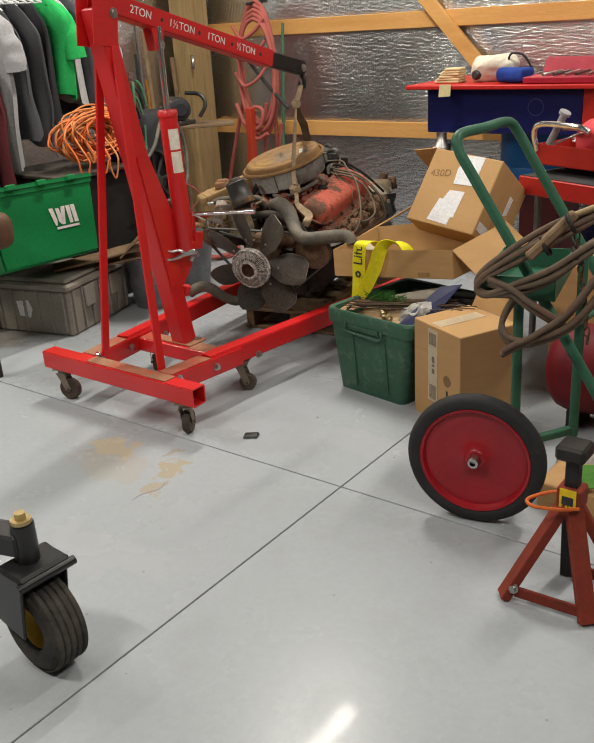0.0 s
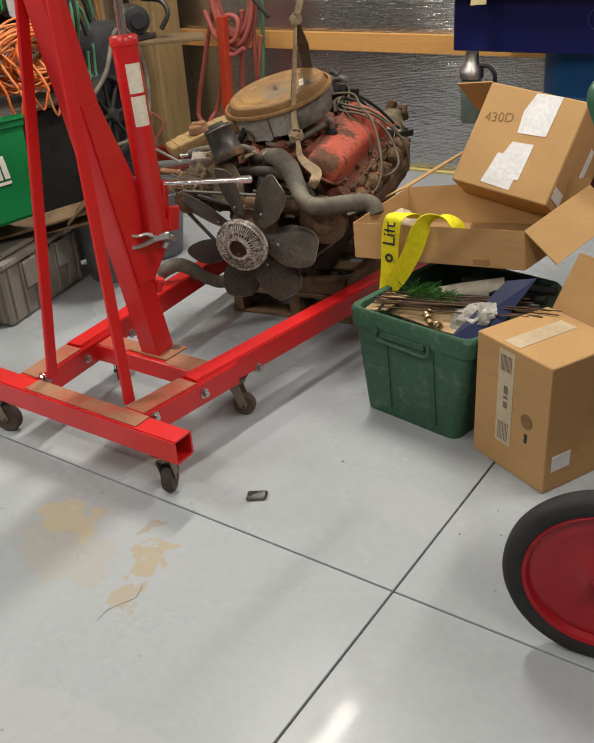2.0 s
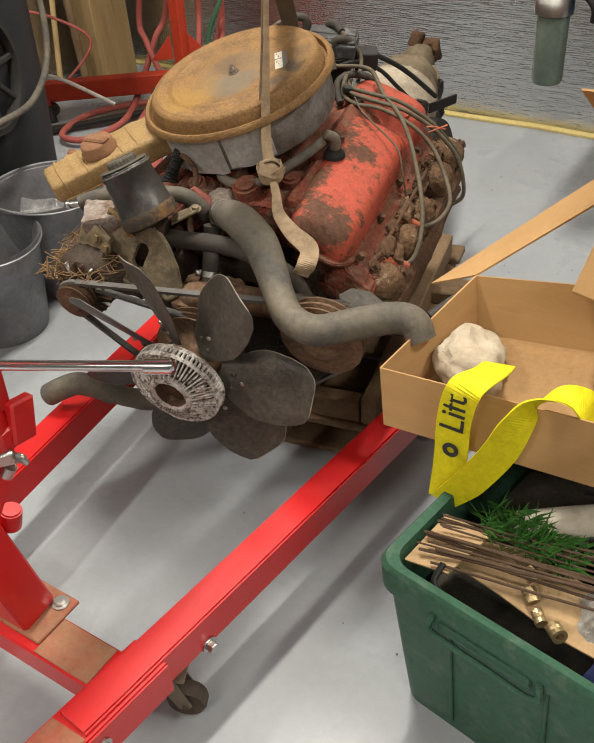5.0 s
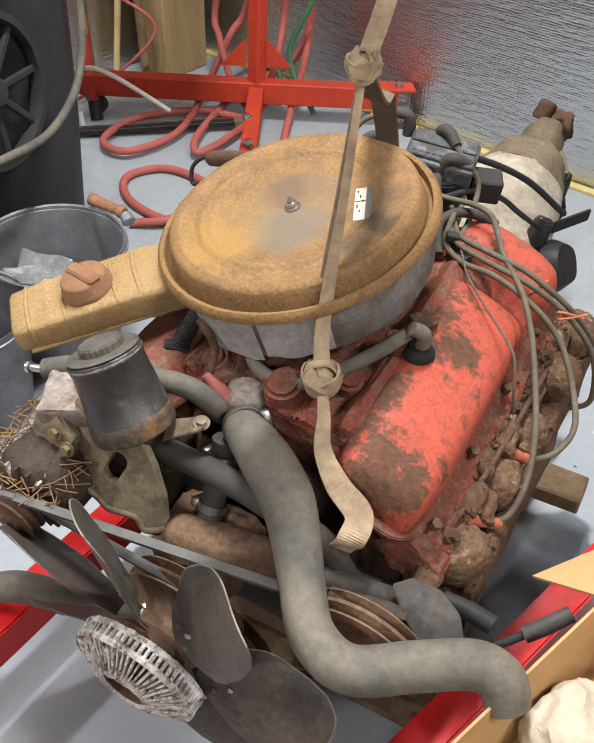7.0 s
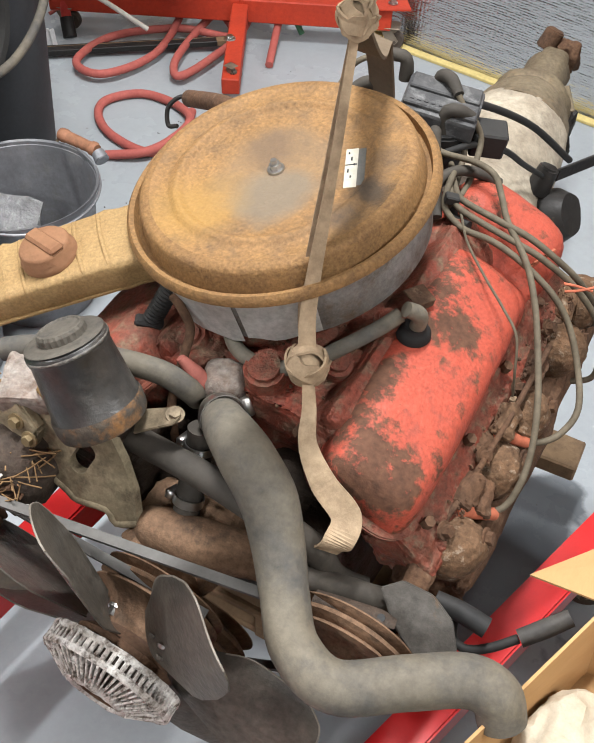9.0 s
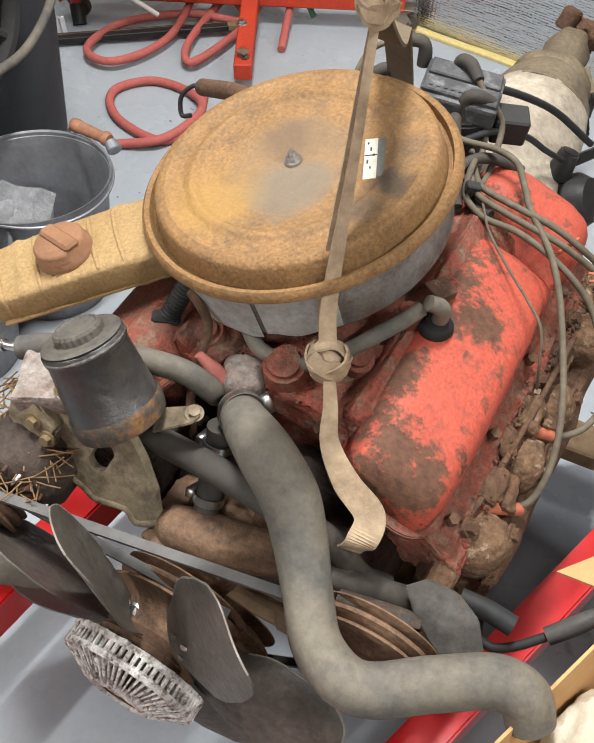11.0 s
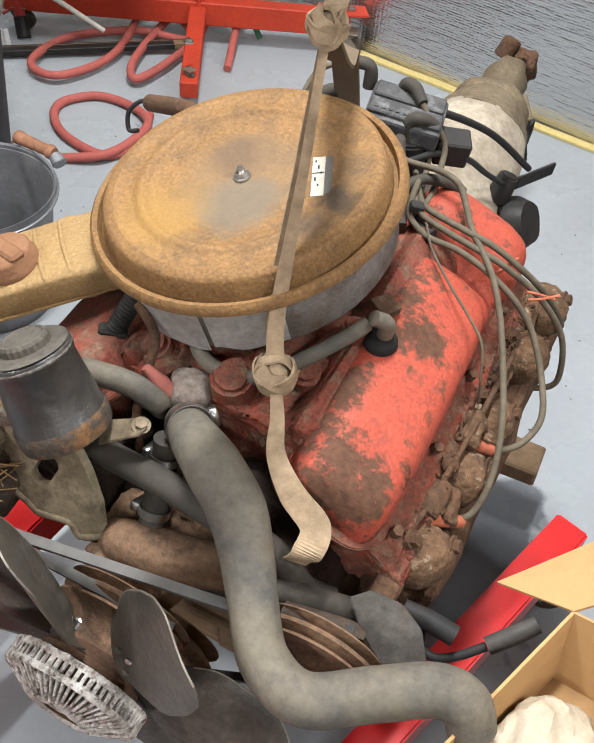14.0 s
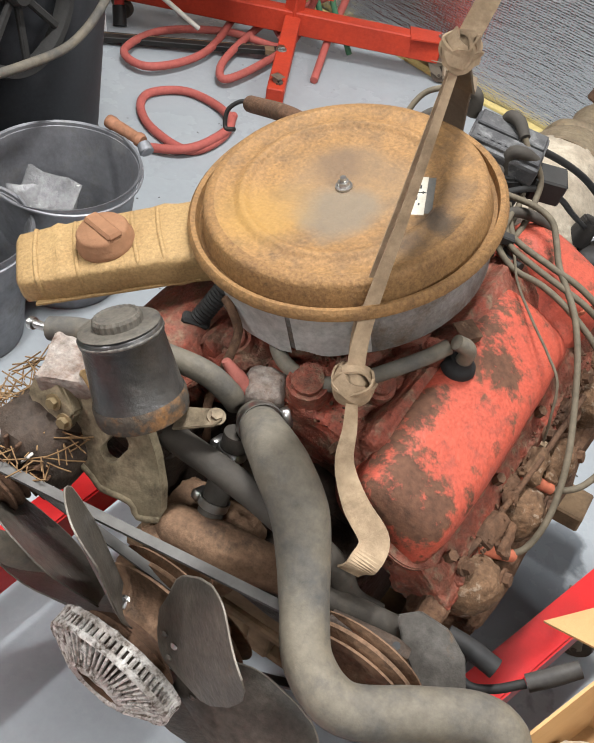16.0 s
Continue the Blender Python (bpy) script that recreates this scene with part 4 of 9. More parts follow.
# breather grommet with its elbow, bent tab and the red tie round the leads
ep("grommet", lathe(bmesh.new(), [(0, 0.015), (0.014, 0.015), (0.016, 0.009), (0.019, 0.007), (0.023, 0.003), (0.024, -0.004), (0, -0.004)], pose(-0.050, 0.002, 0.0, 0, -20)), RUBBER, "black rubber breather grommet", True, cover)
ep("elbow", tube(bmesh.new(), [(-0.051, 0.002, 0.008), (-0.056, 0.001, 0.030), (-0.064, -0.002, 0.040), (-0.080, -0.012, 0.046)], [0.011, 0.011, 0.0115, 0.0105], 14, 6), HOSE, "grey rubber elbow", True, cover)
tab_ = box(bmesh.new(), (0.032, 0.036, 0.003), pose(-0.070, 0.056, 0.006, 0, -14, -30), 0.001)
ep("lift_tab", rough_up(box(tab_, (0.003, 0.036, 0.022), pose(-0.056, 0.049, -0.003, 0, -14, -30), 0.001), 0.001, 60), RUST, "rusty bent tab", False, cover)
ep("wire_clip", box(bmesh.new(), (0.005, 0.050, 0.012), pose(0.052, 0.240, 0.020, 30, 0, -24), 0.002), BOOT, "red wire tie", False, cover)

# exhaust manifold lumps, plugs and boots along the near side
for i, y in enumerate((0.382, 0.520, 0.625, 0.770, 0.88)):
    bm = bmesh.new()
    bmesh.ops.create_icosphere(bm, subdivisions=5, radius=0.050, matrix=pose(0.312, y, 0.000, 0, 35, 0) @ Matrix.Diagonal((0.88, 0.95, 1.25, 1)))
    rough_up(bm, 0.008, 16, 11 + i * 2.0)
    rough_up(bm, 0.0025, 90, 4 + i)
    rough_up(bm, 0.0015, 240, 9 + i)
    ep("exhaust_port", bm, SCALE_RUST, "scaly rusty exhaust port", angle=80)
    nut((0.350, y + 0.020, 0.030), (1, 0.1, 0.4), 0.010, 0.012)
ep("head_side", lump((0.095, 0.57, 0.075), (0.258, 0.60, 0.040), 61, 0.010, (0, 48, 0), 0.014, 6, 30), ORANGE_DIRTY, "grimy head casting under the cover")
for s in (-1, 1):
    end = lump((0.13, 0.05, 0.12), (s * 0.205, 0.362, 0.062), 63 + s, 0.007, (0, s * 48, 0), 0.018, 5, 30)
    ep("head_end", end, ORANGE_DIRTY, "grimy orange end of the cylinder head")
for x, z in ((0.250, 0.055), (0.225, 0.030), (-0.19, 0.06)):
    nut((x, 0.336, z), (0.1, -1, 0.2), 0.011, 0.014, BRACKET)
for i, (x, y, z) in enumerate(((0.305, 0.445, 0.055), (0.310, 0.570, 0.058), (0.308, 0.690, 0.050), (0.305, 0.83, 0.045), (0.322, 0.455, 0.030), (0.322, 0.60, 0.032))):
    ep("manifold_lug", lump((0.030, 0.055, 0.026), (x, y, z), 71 + i, 0.006, (10, 38, 6 * i), 0.007, 2, 50), SCALE_RUST if i % 2 else RUST, "rusty bolting lug")
ep("exhaust_manifold", lump((0.075, 0.56, 0.075), (0.318, 0.62, -0.055), 21, 0.014, bevel=0.02, cuts=6, scale=26), RUST, "rusty cast exhaust manifold")
for i, (a, b_) in enumerate((((0.304, 0.426, 0.027), (0.339, 0.452, 0.006)), ((0.302, 0.557, 0.038), (0.336, 0.575, 0.021)), ((0.301, 0.738, -0.032), (0.330, 0.771, -0.060)), ((0.294, 0.850, -0.001), (0.329, 0.879, -0.031)))):
    a, b_ = Vector(a), Vector(b_)
    d = (b_ - a).normalized()
    ep("spark_plug", cyl(bmesh.new(), a - d * 0.03, a + d * 0.006, 0.011, None, 6), RUST, "", False)
    up_ = Vector((0.005, -0.006, 0.014))
    ep("plug_boot", tube(bmesh.new(), [a + up_ - d * 0.01, a.lerp(b_, 0.5) + up_ * 0.6, b_ + d * 0.008], [0.0100, 0.0102, 0.0092], 12, 4), BOOT, "faded red plug boot")
for k in range(8):
    nut((0.300 + 0.008 * (k % 2), 0.37 + 0.065 * k, 0.062 - 0.015 * (k % 2)), (0.8, 0, 0.5), 0.009, 0.014)
for i, y in enumerate((0.30, 0.37, 0.52, 0.66, 0.79)):
    ep("head_lug", lump((0.04, 0.045, 0.05), (0.285, y, 0.02 + 0.012 * (i % 3)), 31 + i, 0.008, (0, 30, 10 * i), 0.008, 2, 40), ORANGE_DIRTY if i % 2 else RUST)

random.seed(29)
for nm_, (x0, x1), (y0, y1), (z0, z1), mt in (("valley_grit", (-0.14, 0.15), (0.36, 0.66), (0.178, 0.20), RUST), ("side_grit", (0.285, 0.315), (0.36, 0.88), (0.050, 0.072), RUST)):
    g_ = bmesh.new()
    for k in range(260):
        m_ = pose(random.uniform(x0, x1), random.uniform(y0, y1), random.uniform(z0, z1), random.uniform(0, 90), random.uniform(0, 90), random.uniform(0, 90))
        bmesh.ops.create_icosphere(g_, subdivisions=1, radius=random.choice((0.0015, 0.002, 0.003, 0.0045)), matrix=m_ @ Matrix.Diagonal((1, random.uniform(0.5, 1), random.uniform(0.3, 0.8), 1)))
    tagged(ep(nm_, g_, mt, "caked grit and rust flakes", False), kind="stuff")
# the air cleaner
acm = EI @ frame_of((-1.2512, 1.4001, 0.8473), (0.9915, 0, 0.130), (-0.0298, 0.9733, 0.2274)) @ Matrix.Diagonal((0.975, 0.975, 1, 1))
cleaner = ep("air_cleaner", lathe(bmesh.new(), [(0, -0.092), (0.198, -0.092), (0.203, -0.084), (0.207, -0.012), (0.205, -0.004), (0.19, -0.004), (0.0, -0.01)], Matrix(), 72), TIN, "weathered tin air cleaner housing")
cleaner.matrix_basis = acm
lid = ep("lid", lathe(bmesh.new(), [(0.180, 0.0345), (0.188, 0.0340), (0.1935, 0.0315), (0.197, 0.027), (0.2005, 0.005), (0.2030, -0.003), (0.2085, -0.003), (0.2115, 0.009), (0.218, 0.011), (0.223, 0.006), (0.224, -0.003), (0.217, -0.007), (0.20, -0.006)], Matrix(), 72),
         LID, "rusty ochre air cleaner rim", True, cleaner)
ep("lid_top", lathe(bmesh.new(), [(0, 0.0270), (0.060, 0.0275), (0.110, 0.0290), (0.1300, 0.0295), (0.1330, 0.0310), (0.1370, 0.0350), (0.1400, 0.0362), (0.1440, 0.0360), (0.1480, 0.0345), (0.1520, 0.0318), (0.1560, 0.0308), (0.170, 0.0320), (0.1765, 0.0335), (0.180, 0.0345)], Matrix(), 72), lid_paint(), "stained rusty ochre lid", True, cleaner)
bm = lathe(bmesh.new(), [(0, 0.0305), (0.012, 0.0305), (0.012, 0.0270), (0, 0.0270)], Matrix(), 20)
ep("washer", bm, STEEL, "", True, cleaner)
bm = cyl(cyl(bmesh.new(), (0, 0, 0.030), (0, 0, 0.0375), 0.0085, None, 6), (0, 0, 0.037), (0, 0, 0.044), 0.0045, None, 12)
ep("lid_nut", bm, STEEL, "bright centre nut and stud", False, cleaner)
dm_ = pose(0.097, 0.044, 0.0296, 0, 0, 33)
st = ep("decal", box(bmesh.new(), (0.017, 0.078, 0.0010), dm_), surf("decal_white", (0.60, 0.57, 0.48), (0.48, 0.45, 0.37), 60, 0.6, 0, (0.30, 0.24, 0.16), 70, 0.3), "worn black and white service decal", False, cleaner)
ep("decal_band", box(bmesh.new(), (0.010, 0.074, 0.0008), dm_ @ pose(0.0138, 0.001, 0)), surf("decal_grey", (0.10, 0.10, 0.095), (0.16, 0.15, 0.13), 60, 0.5, 0, (0.25, 0.19, 0.11), 60, 0.35), "dark worn band of the decal", False, st)
ep("decal_bar", box(bmesh.new(), (0.016, 0.0016, 0.0006), dm_ @ pose(0, 0.006, 0.0008)), DARK, "", False, st)
for k in range(5):
    ep("decal_bar", box(bmesh.new(), (0.0022, 0.004 + 0.003 * (k % 2), 0.0006), dm_ @ pose(-0.004 + 0.004 * (k % 3), 0.030 - 0.012 * k, 0.0008)), DARK, "", False, st)
# strips of foil tape round the lower wall
for a0, a1, drop in ((-126, -71, 0.093), (-69, -40, 0.086)):
    bm = bmesh.new()
    rows_ = []
    for a in np.linspace(radians(a0), radians(a1), 12):
        ragged = 0.008 * noise.noise((a * 9, 1.3, 0))
        rows_.append([bm.verts.new((r * math.cos(a), r * math.sin(a), z)) for r, z in ((0.2085, -0.008), (0.2065, -0.04), (0.2045, -drop - ragged))])
    for p, q in zip(rows_, rows_[1:]):
        for j in range(2):
            bm.faces.new((p[j], q[j], q[j + 1], p[j + 1]))
    ep("foil_tape", bm, TAPE, "torn silver tape", True, cleaner)
# snorkel
sd = Vector((-0.565, -0.825, 0)).normalized()
snm = acm @ frame_of((0, 0, -0.042), sd, Vector((0, 0, 1)).cross(sd))
sn = bmesh.new()
rings = []
for d, w, h, z in ((0.17, 0.070, 0.038, 0.0), (0.23, 0.068, 0.036, 0.0), (0.25, 0.071, 0.038, 0), (0.27, 0.068, 0.035, 0), (0.33, 0.066, 0.034, -0.002), (0.35, 0.069, 0.036, -0.003),
                   (0.37, 0.066, 0.033, -0.004), (0.40, 0.064, 0.032, -0.006), (0.412, 0.067, 0.035, -0.006), (0.424, 0.064, 0.032, -0.008), (0.472, 0.060, 0.029, -0.010), (0.478, 0.052, 0.022, -0.010)):
    n_ = 20
    drift = -0.036 - 0.15 * (d - 0.22)
    rings.append([sn.verts.new((d, drift + (abs(math.cos(t)) ** 0.3) * math.copysign(w * 0.94, math.cos(t)), z + 0.006 + (abs(math.sin(t)) ** 0.3) * math.copysign(h * 0.78, math.sin(t)))) for t in np.linspace(0, 2 * math.pi, n_, endpoint=False)])
for a, b in zip(rings, rings[1:]):
    for j in range(20):
        sn.faces.new((a[j], a[(j + 1) % 20], b[(j + 1) % 20], b[j]))
sn.faces.new(rings[-1])
bmesh.ops.recalc_face_normals(sn, faces=sn.faces)
bmesh.ops.subdivide_edges(sn, edges=sn.edges[:], cuts=1, use_grid_fill=True)
rough_up(sn, 0.0006, 40, 2)
so = ep("snorkel", sn, SNORK, "yellowed rusty intake snorkel", True, cleaner)
so.matrix_basis = acm.inverted() @ snm
for d_ in (0.262, 0.300, 0.386, 0.412, 0.446):
    mid_ = -0.036 - 0.15 * (d_ - 0.22)
    top_ = 0.006 - max(0, (d_ - 0.27) * 0.055) + 0.0265 * (1.06 - 0.55 * (d_ - 0.22))
    ep("rib", tube(bmesh.new(), [(d_, mid_ - 0.056, top_ - 0.009), (d_, mid_ - 0.048, top_ - 0.002), (d_ + 0.002, mid_, top_ - 0.001), (d_, mid_ + 0.048, top_ - 0.002), (d_, mid_ + 0.057, top_ - 0.010), (d_, mid_ + 0.057, top_ - 0.032)], 0.0042, 8, 4), SNORK, "", True, so)
ep("seam", ribbon(bmesh.new(), [(d_, -0.036 - 0.15 * (d_ - 0.22) + 0.060, -0.011 - 0.04 * (d_ - 0.22)) for d_ in (0.22, 0.28, 0.34, 0.40, 0.46)], 0.012, (0, 1, 0.1), 0.003), SNORK, "pale folded seam", False, so)
cap = ep("vacuum_cap", lathe(bmesh.new(), [(0, 0.022), (0.034, 0.021), (0.038, 0.016), (0.038, 0.006), (0.042, 0.002), (0.042, -0.006), (0, -0.006)], Matrix(), 36), CAPRUST, "rusty round vacuum motor", True, so)
cap.matrix_basis = pose(0.341, -0.046, 0.036)
cl = ep("clip", box(bmesh.new(), (0.024, 0.07, 0.010), pose(0.338, -0.046, 0.058, 0, -4, 30), 0.004), CAPRUST, "", False, so)

# fan with its clutch
fan = ep("fan", lathe(bmesh.new(), [(0, 0.03), (0.05, 0.03), (0.07, 0.035), (0.072, 0.045), (0.05, 0.06), (0.03, 0.075), (0.03, 0.12), (0, 0.12)], pose(0, 0, 0, -90), 40), RUST, "black seven-bladed cooling fan with finned clutch")
# dark crust with pale flecks; its near-black also paints the shade between fins
CLUTCH_IN = surf("clutch_crust_and_shade", (0.030, 0.024, 0.020), (0.055, 0.045, 0.036), 40, 0.8, 0, (0.20, 0.18, 0.16), 70, 0.26, 0.5, 160)
bm = lathe(bmesh.new(), [(0, 0.014), (0.032, 0.012), (0.034, 0.0), (0.037, -0.009), (0.043, -0.009), (0.048, -0.003), (0.088, 0.018), (0.092, 0.020), (0.092, 0.036), (0.082, 0.042), (0, 0.044)], pose(0, 0, 0, -90), 60)
clutch = ep("fan_clutch", bm, CLUTCH_IN, "white-corroded alloy fan clutch", True, fan)
clutch.matrix_basis = pose(-0.004, -0.006, -0.008)
ep("clutch_ring", rough_up(lathe(bmesh.new(), [(0.0335, -0.008), (0.0350, -0.0115), (0.038, -0.013), (0.043, -0.012), (0.047, -0.007), (0.050, 0.000)], pose(0, 0, 0, -90), 48), 0.0015, 120, 3), ALLOY, "white-corroded centre ring", True, clutch)
ep("clutch_boss", lathe(bmesh.new(), [(0, 0.004), (0.008, 0.004), (0.010, 0.008), (0.020, 0.009), (0.026, 0.011), (0.032, 0.010), (0.0332, 0.0), (0.0334, -0.009)], pose(0, 0, 0, -90), 24), RUST, "rusty centre boss", True, clutch)
for k in range(64):
    a = 2 * math.pi * k / 64
    r0, r1 = 0.046 + 0.012 * (k % 2), 0.0955 - 0.003 * (k % 5 == 0)
    b = bmesh.new()
    d = Vector((math.cos(a), 0, math.sin(a)))
    y0 = -0.010 + 0.024 * (r0 - 0.044) / 0.050
    wide = 0.0026 + 0.0005 * ((k * 7) % 4)
    bar(b, d * r0 + Vector((0, y0 + 0.004, 0)), d * r1 + Vector((0, 0.018, 0)), wide, 0.014, (0, 1, 0), 0.0008)
    bar(b, d * 0.0935 + Vector((0, 0.014, 0)), d * 0.0935 + Vector((0, 0.036, 0)), 0.0048 + 0.0006 * (k % 3), 0.008, d, 0.0010)
    ep("fin", rough_up(b, 0.0012, 190, k), ALLOY, "", False, clutch)
rim = lathe(bmesh.new(), [(0.090, 0.014), (0.0915, 0.010), (0.0945, 0.008), (0.0975, 0.010), (0.098, 0.016), (0.093, 0.019)], pose(0, 0, 0, -90), 72, True)
ep("front_rim", rough_up(rough_up(rim, 0.0012, 60, 3), 0.0012, 170, 5), ALLOY, "crusty front rim", True, clutch)
rim = lathe(bmesh.new(), [(0.086, 0.031), (0.096, 0.030), (0.0985, 0.034), (0.0975, 0.039), (0.086, 0.039)], pose(0, 0, 0, -90), 72, True)
ep("back_rim", rough_up(rough_up(rim, 0.0012, 60, 9), 0.0012, 170, 6), ALLOY, "crusty back rim", True, clutch)
for a0 in (18, 105, 140, 250):
    a = radians(a0)
    ep("rivet_boss", cyl(bmesh.new(), (0.074 * math.cos(a), 0.000, 0.074 * math.sin(a)), (0.074 * math.cos(a), 0.02, 0.074 * math.sin(a)), 0.007, None, 14, 0.002), ALLOY, "", True, clutch)


WORN_EDGE = surf("worn_edge", (0.34, 0.31, 0.26), (0.14, 0.12, 0.10), 40, 0.5, 0.4)


def fan_blade(angle):
    """A pitched, cupped blade with rounded corners and a lighter worn edge."""
    bm = bmesh.new()
    nu, nv = 9, 9
    grid = []
    for i in range(nu):
        u = i / (nu - 1)
        col = []
        for j in range(nv):
            v = j / (nv - 1) * 2 - 1
            r = 0.070 + 0.200 * u - 0.026 * abs(v) ** 5 * u ** 4
            half = (0.034 + 0.040 * min(1, u * 2.4) - 0.010 * max(0, u - 0.5)) * (1 - 0.10 * max(0, u - 0.75) / 0.25)
            w = v * half
            tw = radians(36 - 6 * u)
            col.append(Vector((r, w * math.sin(tw) + 0.010 * (v * v) + 0.058, w * math.cos(tw))))
        grid.append(col)
    front = [[bm.verts.new(p) for p in col] for col in grid]
    back = [[bm.verts.new(p + Vector((0, 0.0022, 0))) for p in col] for col in grid]
    for i in range(nu - 1):
        for j in range(nv - 1):
            bm.faces.new((front[i][j], front[i + 1][j], front[i + 1][j + 1], front[i][j + 1]))
            bm.faces.new((back[i][j + 1], back[i + 1][j + 1], back[i + 1][j], back[i][j]))
    rim = [(i, 0) for i in range(nu)] + [(nu - 1, j) for j in range(1, nv)] + [(i, nv - 1) for i in range(nu - 2, -1, -1)] + [(0, j) for j in range(nv - 2, 0, -1)]
    for (a, b), (c, d) in zip(rim, rim[1:] + rim[:1]):
        bm.faces.new((front[c][d], front[a][b], back[a][b], back[c][d]))
    bmesh.ops.recalc_face_normals(bm, faces=bm.faces)
    ob = ep("blade", bm, BLADE, "matt black steel fan blade", True, fan)
    ob.matrix_basis = pose(0, 0, 0, 0, -angle, 0)
    edge_ = tube(bmesh.new(), [p + Vector((0, 0.001, 0)) for p in [grid[q][nv - 1] for q in range(2, nu)] + [grid[nu - 1][q] for q in range(nv - 2, 1, -1)]], 0.0013, 6, 2)
    ep("worn_edge", edge_, WORN_EDGE, "bright worn edge", True, ob)
    for r, z in ((0.100, 0.014), (0.100, -0.014), (0.122, 0.0)):
        rv = lathe(bmesh.new(), [(0, 0.004), (0.004, 0.003), (0.006, 0), (0, 0)], pose(r, 0.058 + z * 0.55 - 0.001, z * 0.85, 90), 10)
        ep("rivet", rv, STEEL if r > 0.12 else BLADE, "", True, ob)
    return ob


for turn_ in (53, 103, 151, 203, 252, 301, 351):
    fan_blade(turn_)
for k in range(4):
    a = radians(45 + 90 * k)
    nut((0.045 * math.cos(a), 0.085, 0.045 * math.sin(a)), (0, -1, 0), 0.008, 0.014, STEEL, parent=fan)


PUMP_RUST = surf("tan_rust", (0.200, 0.122, 0.072), (0.125, 0.076, 0.047), 16, 0.8, 0, (0.085, 0.055, 0.036), 22, 0.40, 0.6, 120, grain=0.4, grain_scale=110)


def pulley(at, r, w, material, label, dish=0.02, grooves=2):
    prof = [(0.0, -dish)]
    prof += [(r * 0.42, -dish), (r * 0.46, -dish * 0.93), (r * 0.52, -dish * 0.55), (r * 0.66, -dish * 0.18), (r * 0.84, -dish * 0.04 - 0.001), (r, 0)]
    for g in range(grooves):
        y0 = w * g / grooves
        prof += [(r, y0 + 0.003), (r * 0.84, y0 + w / grooves * 0.5), (r, y0 + w / grooves - 0.002)]
    prof += [(r, w), (0, w)]
    bm = lathe(bmesh.new(), prof, pose(*at, -90), 48)
    return ep("pulley", bm, material, label, True)


pulley((0, 0.105, 0.0), 0.092, 0.034, PUMP_RUST, "rusty water pump pulley", 0.05)
pulley((0, 0.13, -0.165), 0.095, 0.05, PUMP_RUST, "rusty crank pulley", 0.01)
pulley((0.252, 0.172, 0.020), 0.088, 0.034, PUMP_RUST, "rust-brown accessory pulley", 0.012)
pulley((-0.245, 0.075, 0.115), 0.040, 0.026, RUST, "rusty alternator pulley", 0.008)


def belt_run(a, b, w=0.013):
    bm = ribbon(bmesh.new(), [a, Vector(a).lerp(Vector(b), 0.5), b], w, (0, 1, 0), 0.007, 4)
    return ep("belt", bm, BELT, "worn grey drive belt", False)


belt_run((-0.235, 0.092, 0.156), (0.195, 0.172, 0.113))
belt_run((-0.255, 0.092, 0.076), (-0.07, 0.15, -0.225))
belt_run((0.322, 0.190, -0.035), (0.085, 0.16, -0.215))
belt_run((-0.20, 0.105, 0.135), (0.085, 0.125, 0.055))
bm = bmesh.new()
tube(bm, [(-0.285, 0.090, 0.11), (-0.272, 0.090, 0.142), (-0.245, 0.09, 0.157), (-0.235, 0.092, 0.156)], 0.006, 6, 5, flat=1.0)
ep("belt", bm, BELT, "worn grey drive belt")

# alternator and its bracket
bm = lathe(bmesh.new(), [(0, 0), (0.045, 0.0), (0.064, 0.012), (0.068, 0.03), (0.068, 0.085), (0.060, 0.105), (0, 0.115)], pose(-0.25, 0.115, 0.115, -90), 30)
rough_up(bm, 0.012, 45, 3)
alt = ep("alternator", bm, GREASE, "dirty finned alternator")
for k in range(20):
    a = 2 * math.pi * k / 20
    d = Vector((math.cos(a), 0, math.sin(a)))
    b = bar(bmesh.new(), Vector((-0.25, 0.118, 0.115)) + d * 0.035, Vector((-0.25, 0.122, 0.115)) + d * 0.066, 0.004, 0.010, (0, 1, 0), 0.001)
    ep("fin", b, RUST if k % 3 else ALLOY, "", False, alt)
random.seed(5)
b = bmesh.new()
for k in range(230):
    a = Vector((-0.25 + random.uniform(-0.085, 0.07), random.uniform(0.10, 0.26), 0.155 + random.uniform(-0.015, 0.015)))
    d = Vector((random.uniform(-1, 1), random.uniform(-1, 1), random.uniform(-0.3, 0.3))).normalized() * random.uniform(0.012, 0.03)
    tube(b, [a - d, a, a + d + Vector((0, 0, 0.004))], 0.0011, 4, 2)
STRAW = surf("straw", (0.24, 0.15, 0.07), (0.15, 0.09, 0.045), 40, 0.85)
tagged(ep("nest_straw", b, STRAW, "dry straw of an old nest", False), kind="stuff")
ep("alternator_arm", lump((0.09, 0.10, 0.045), (-0.232, 0.25, 0.215), 14, 0.008, (0, 0, 25), 0.01, 3), CRUST, "pale corroded casting")

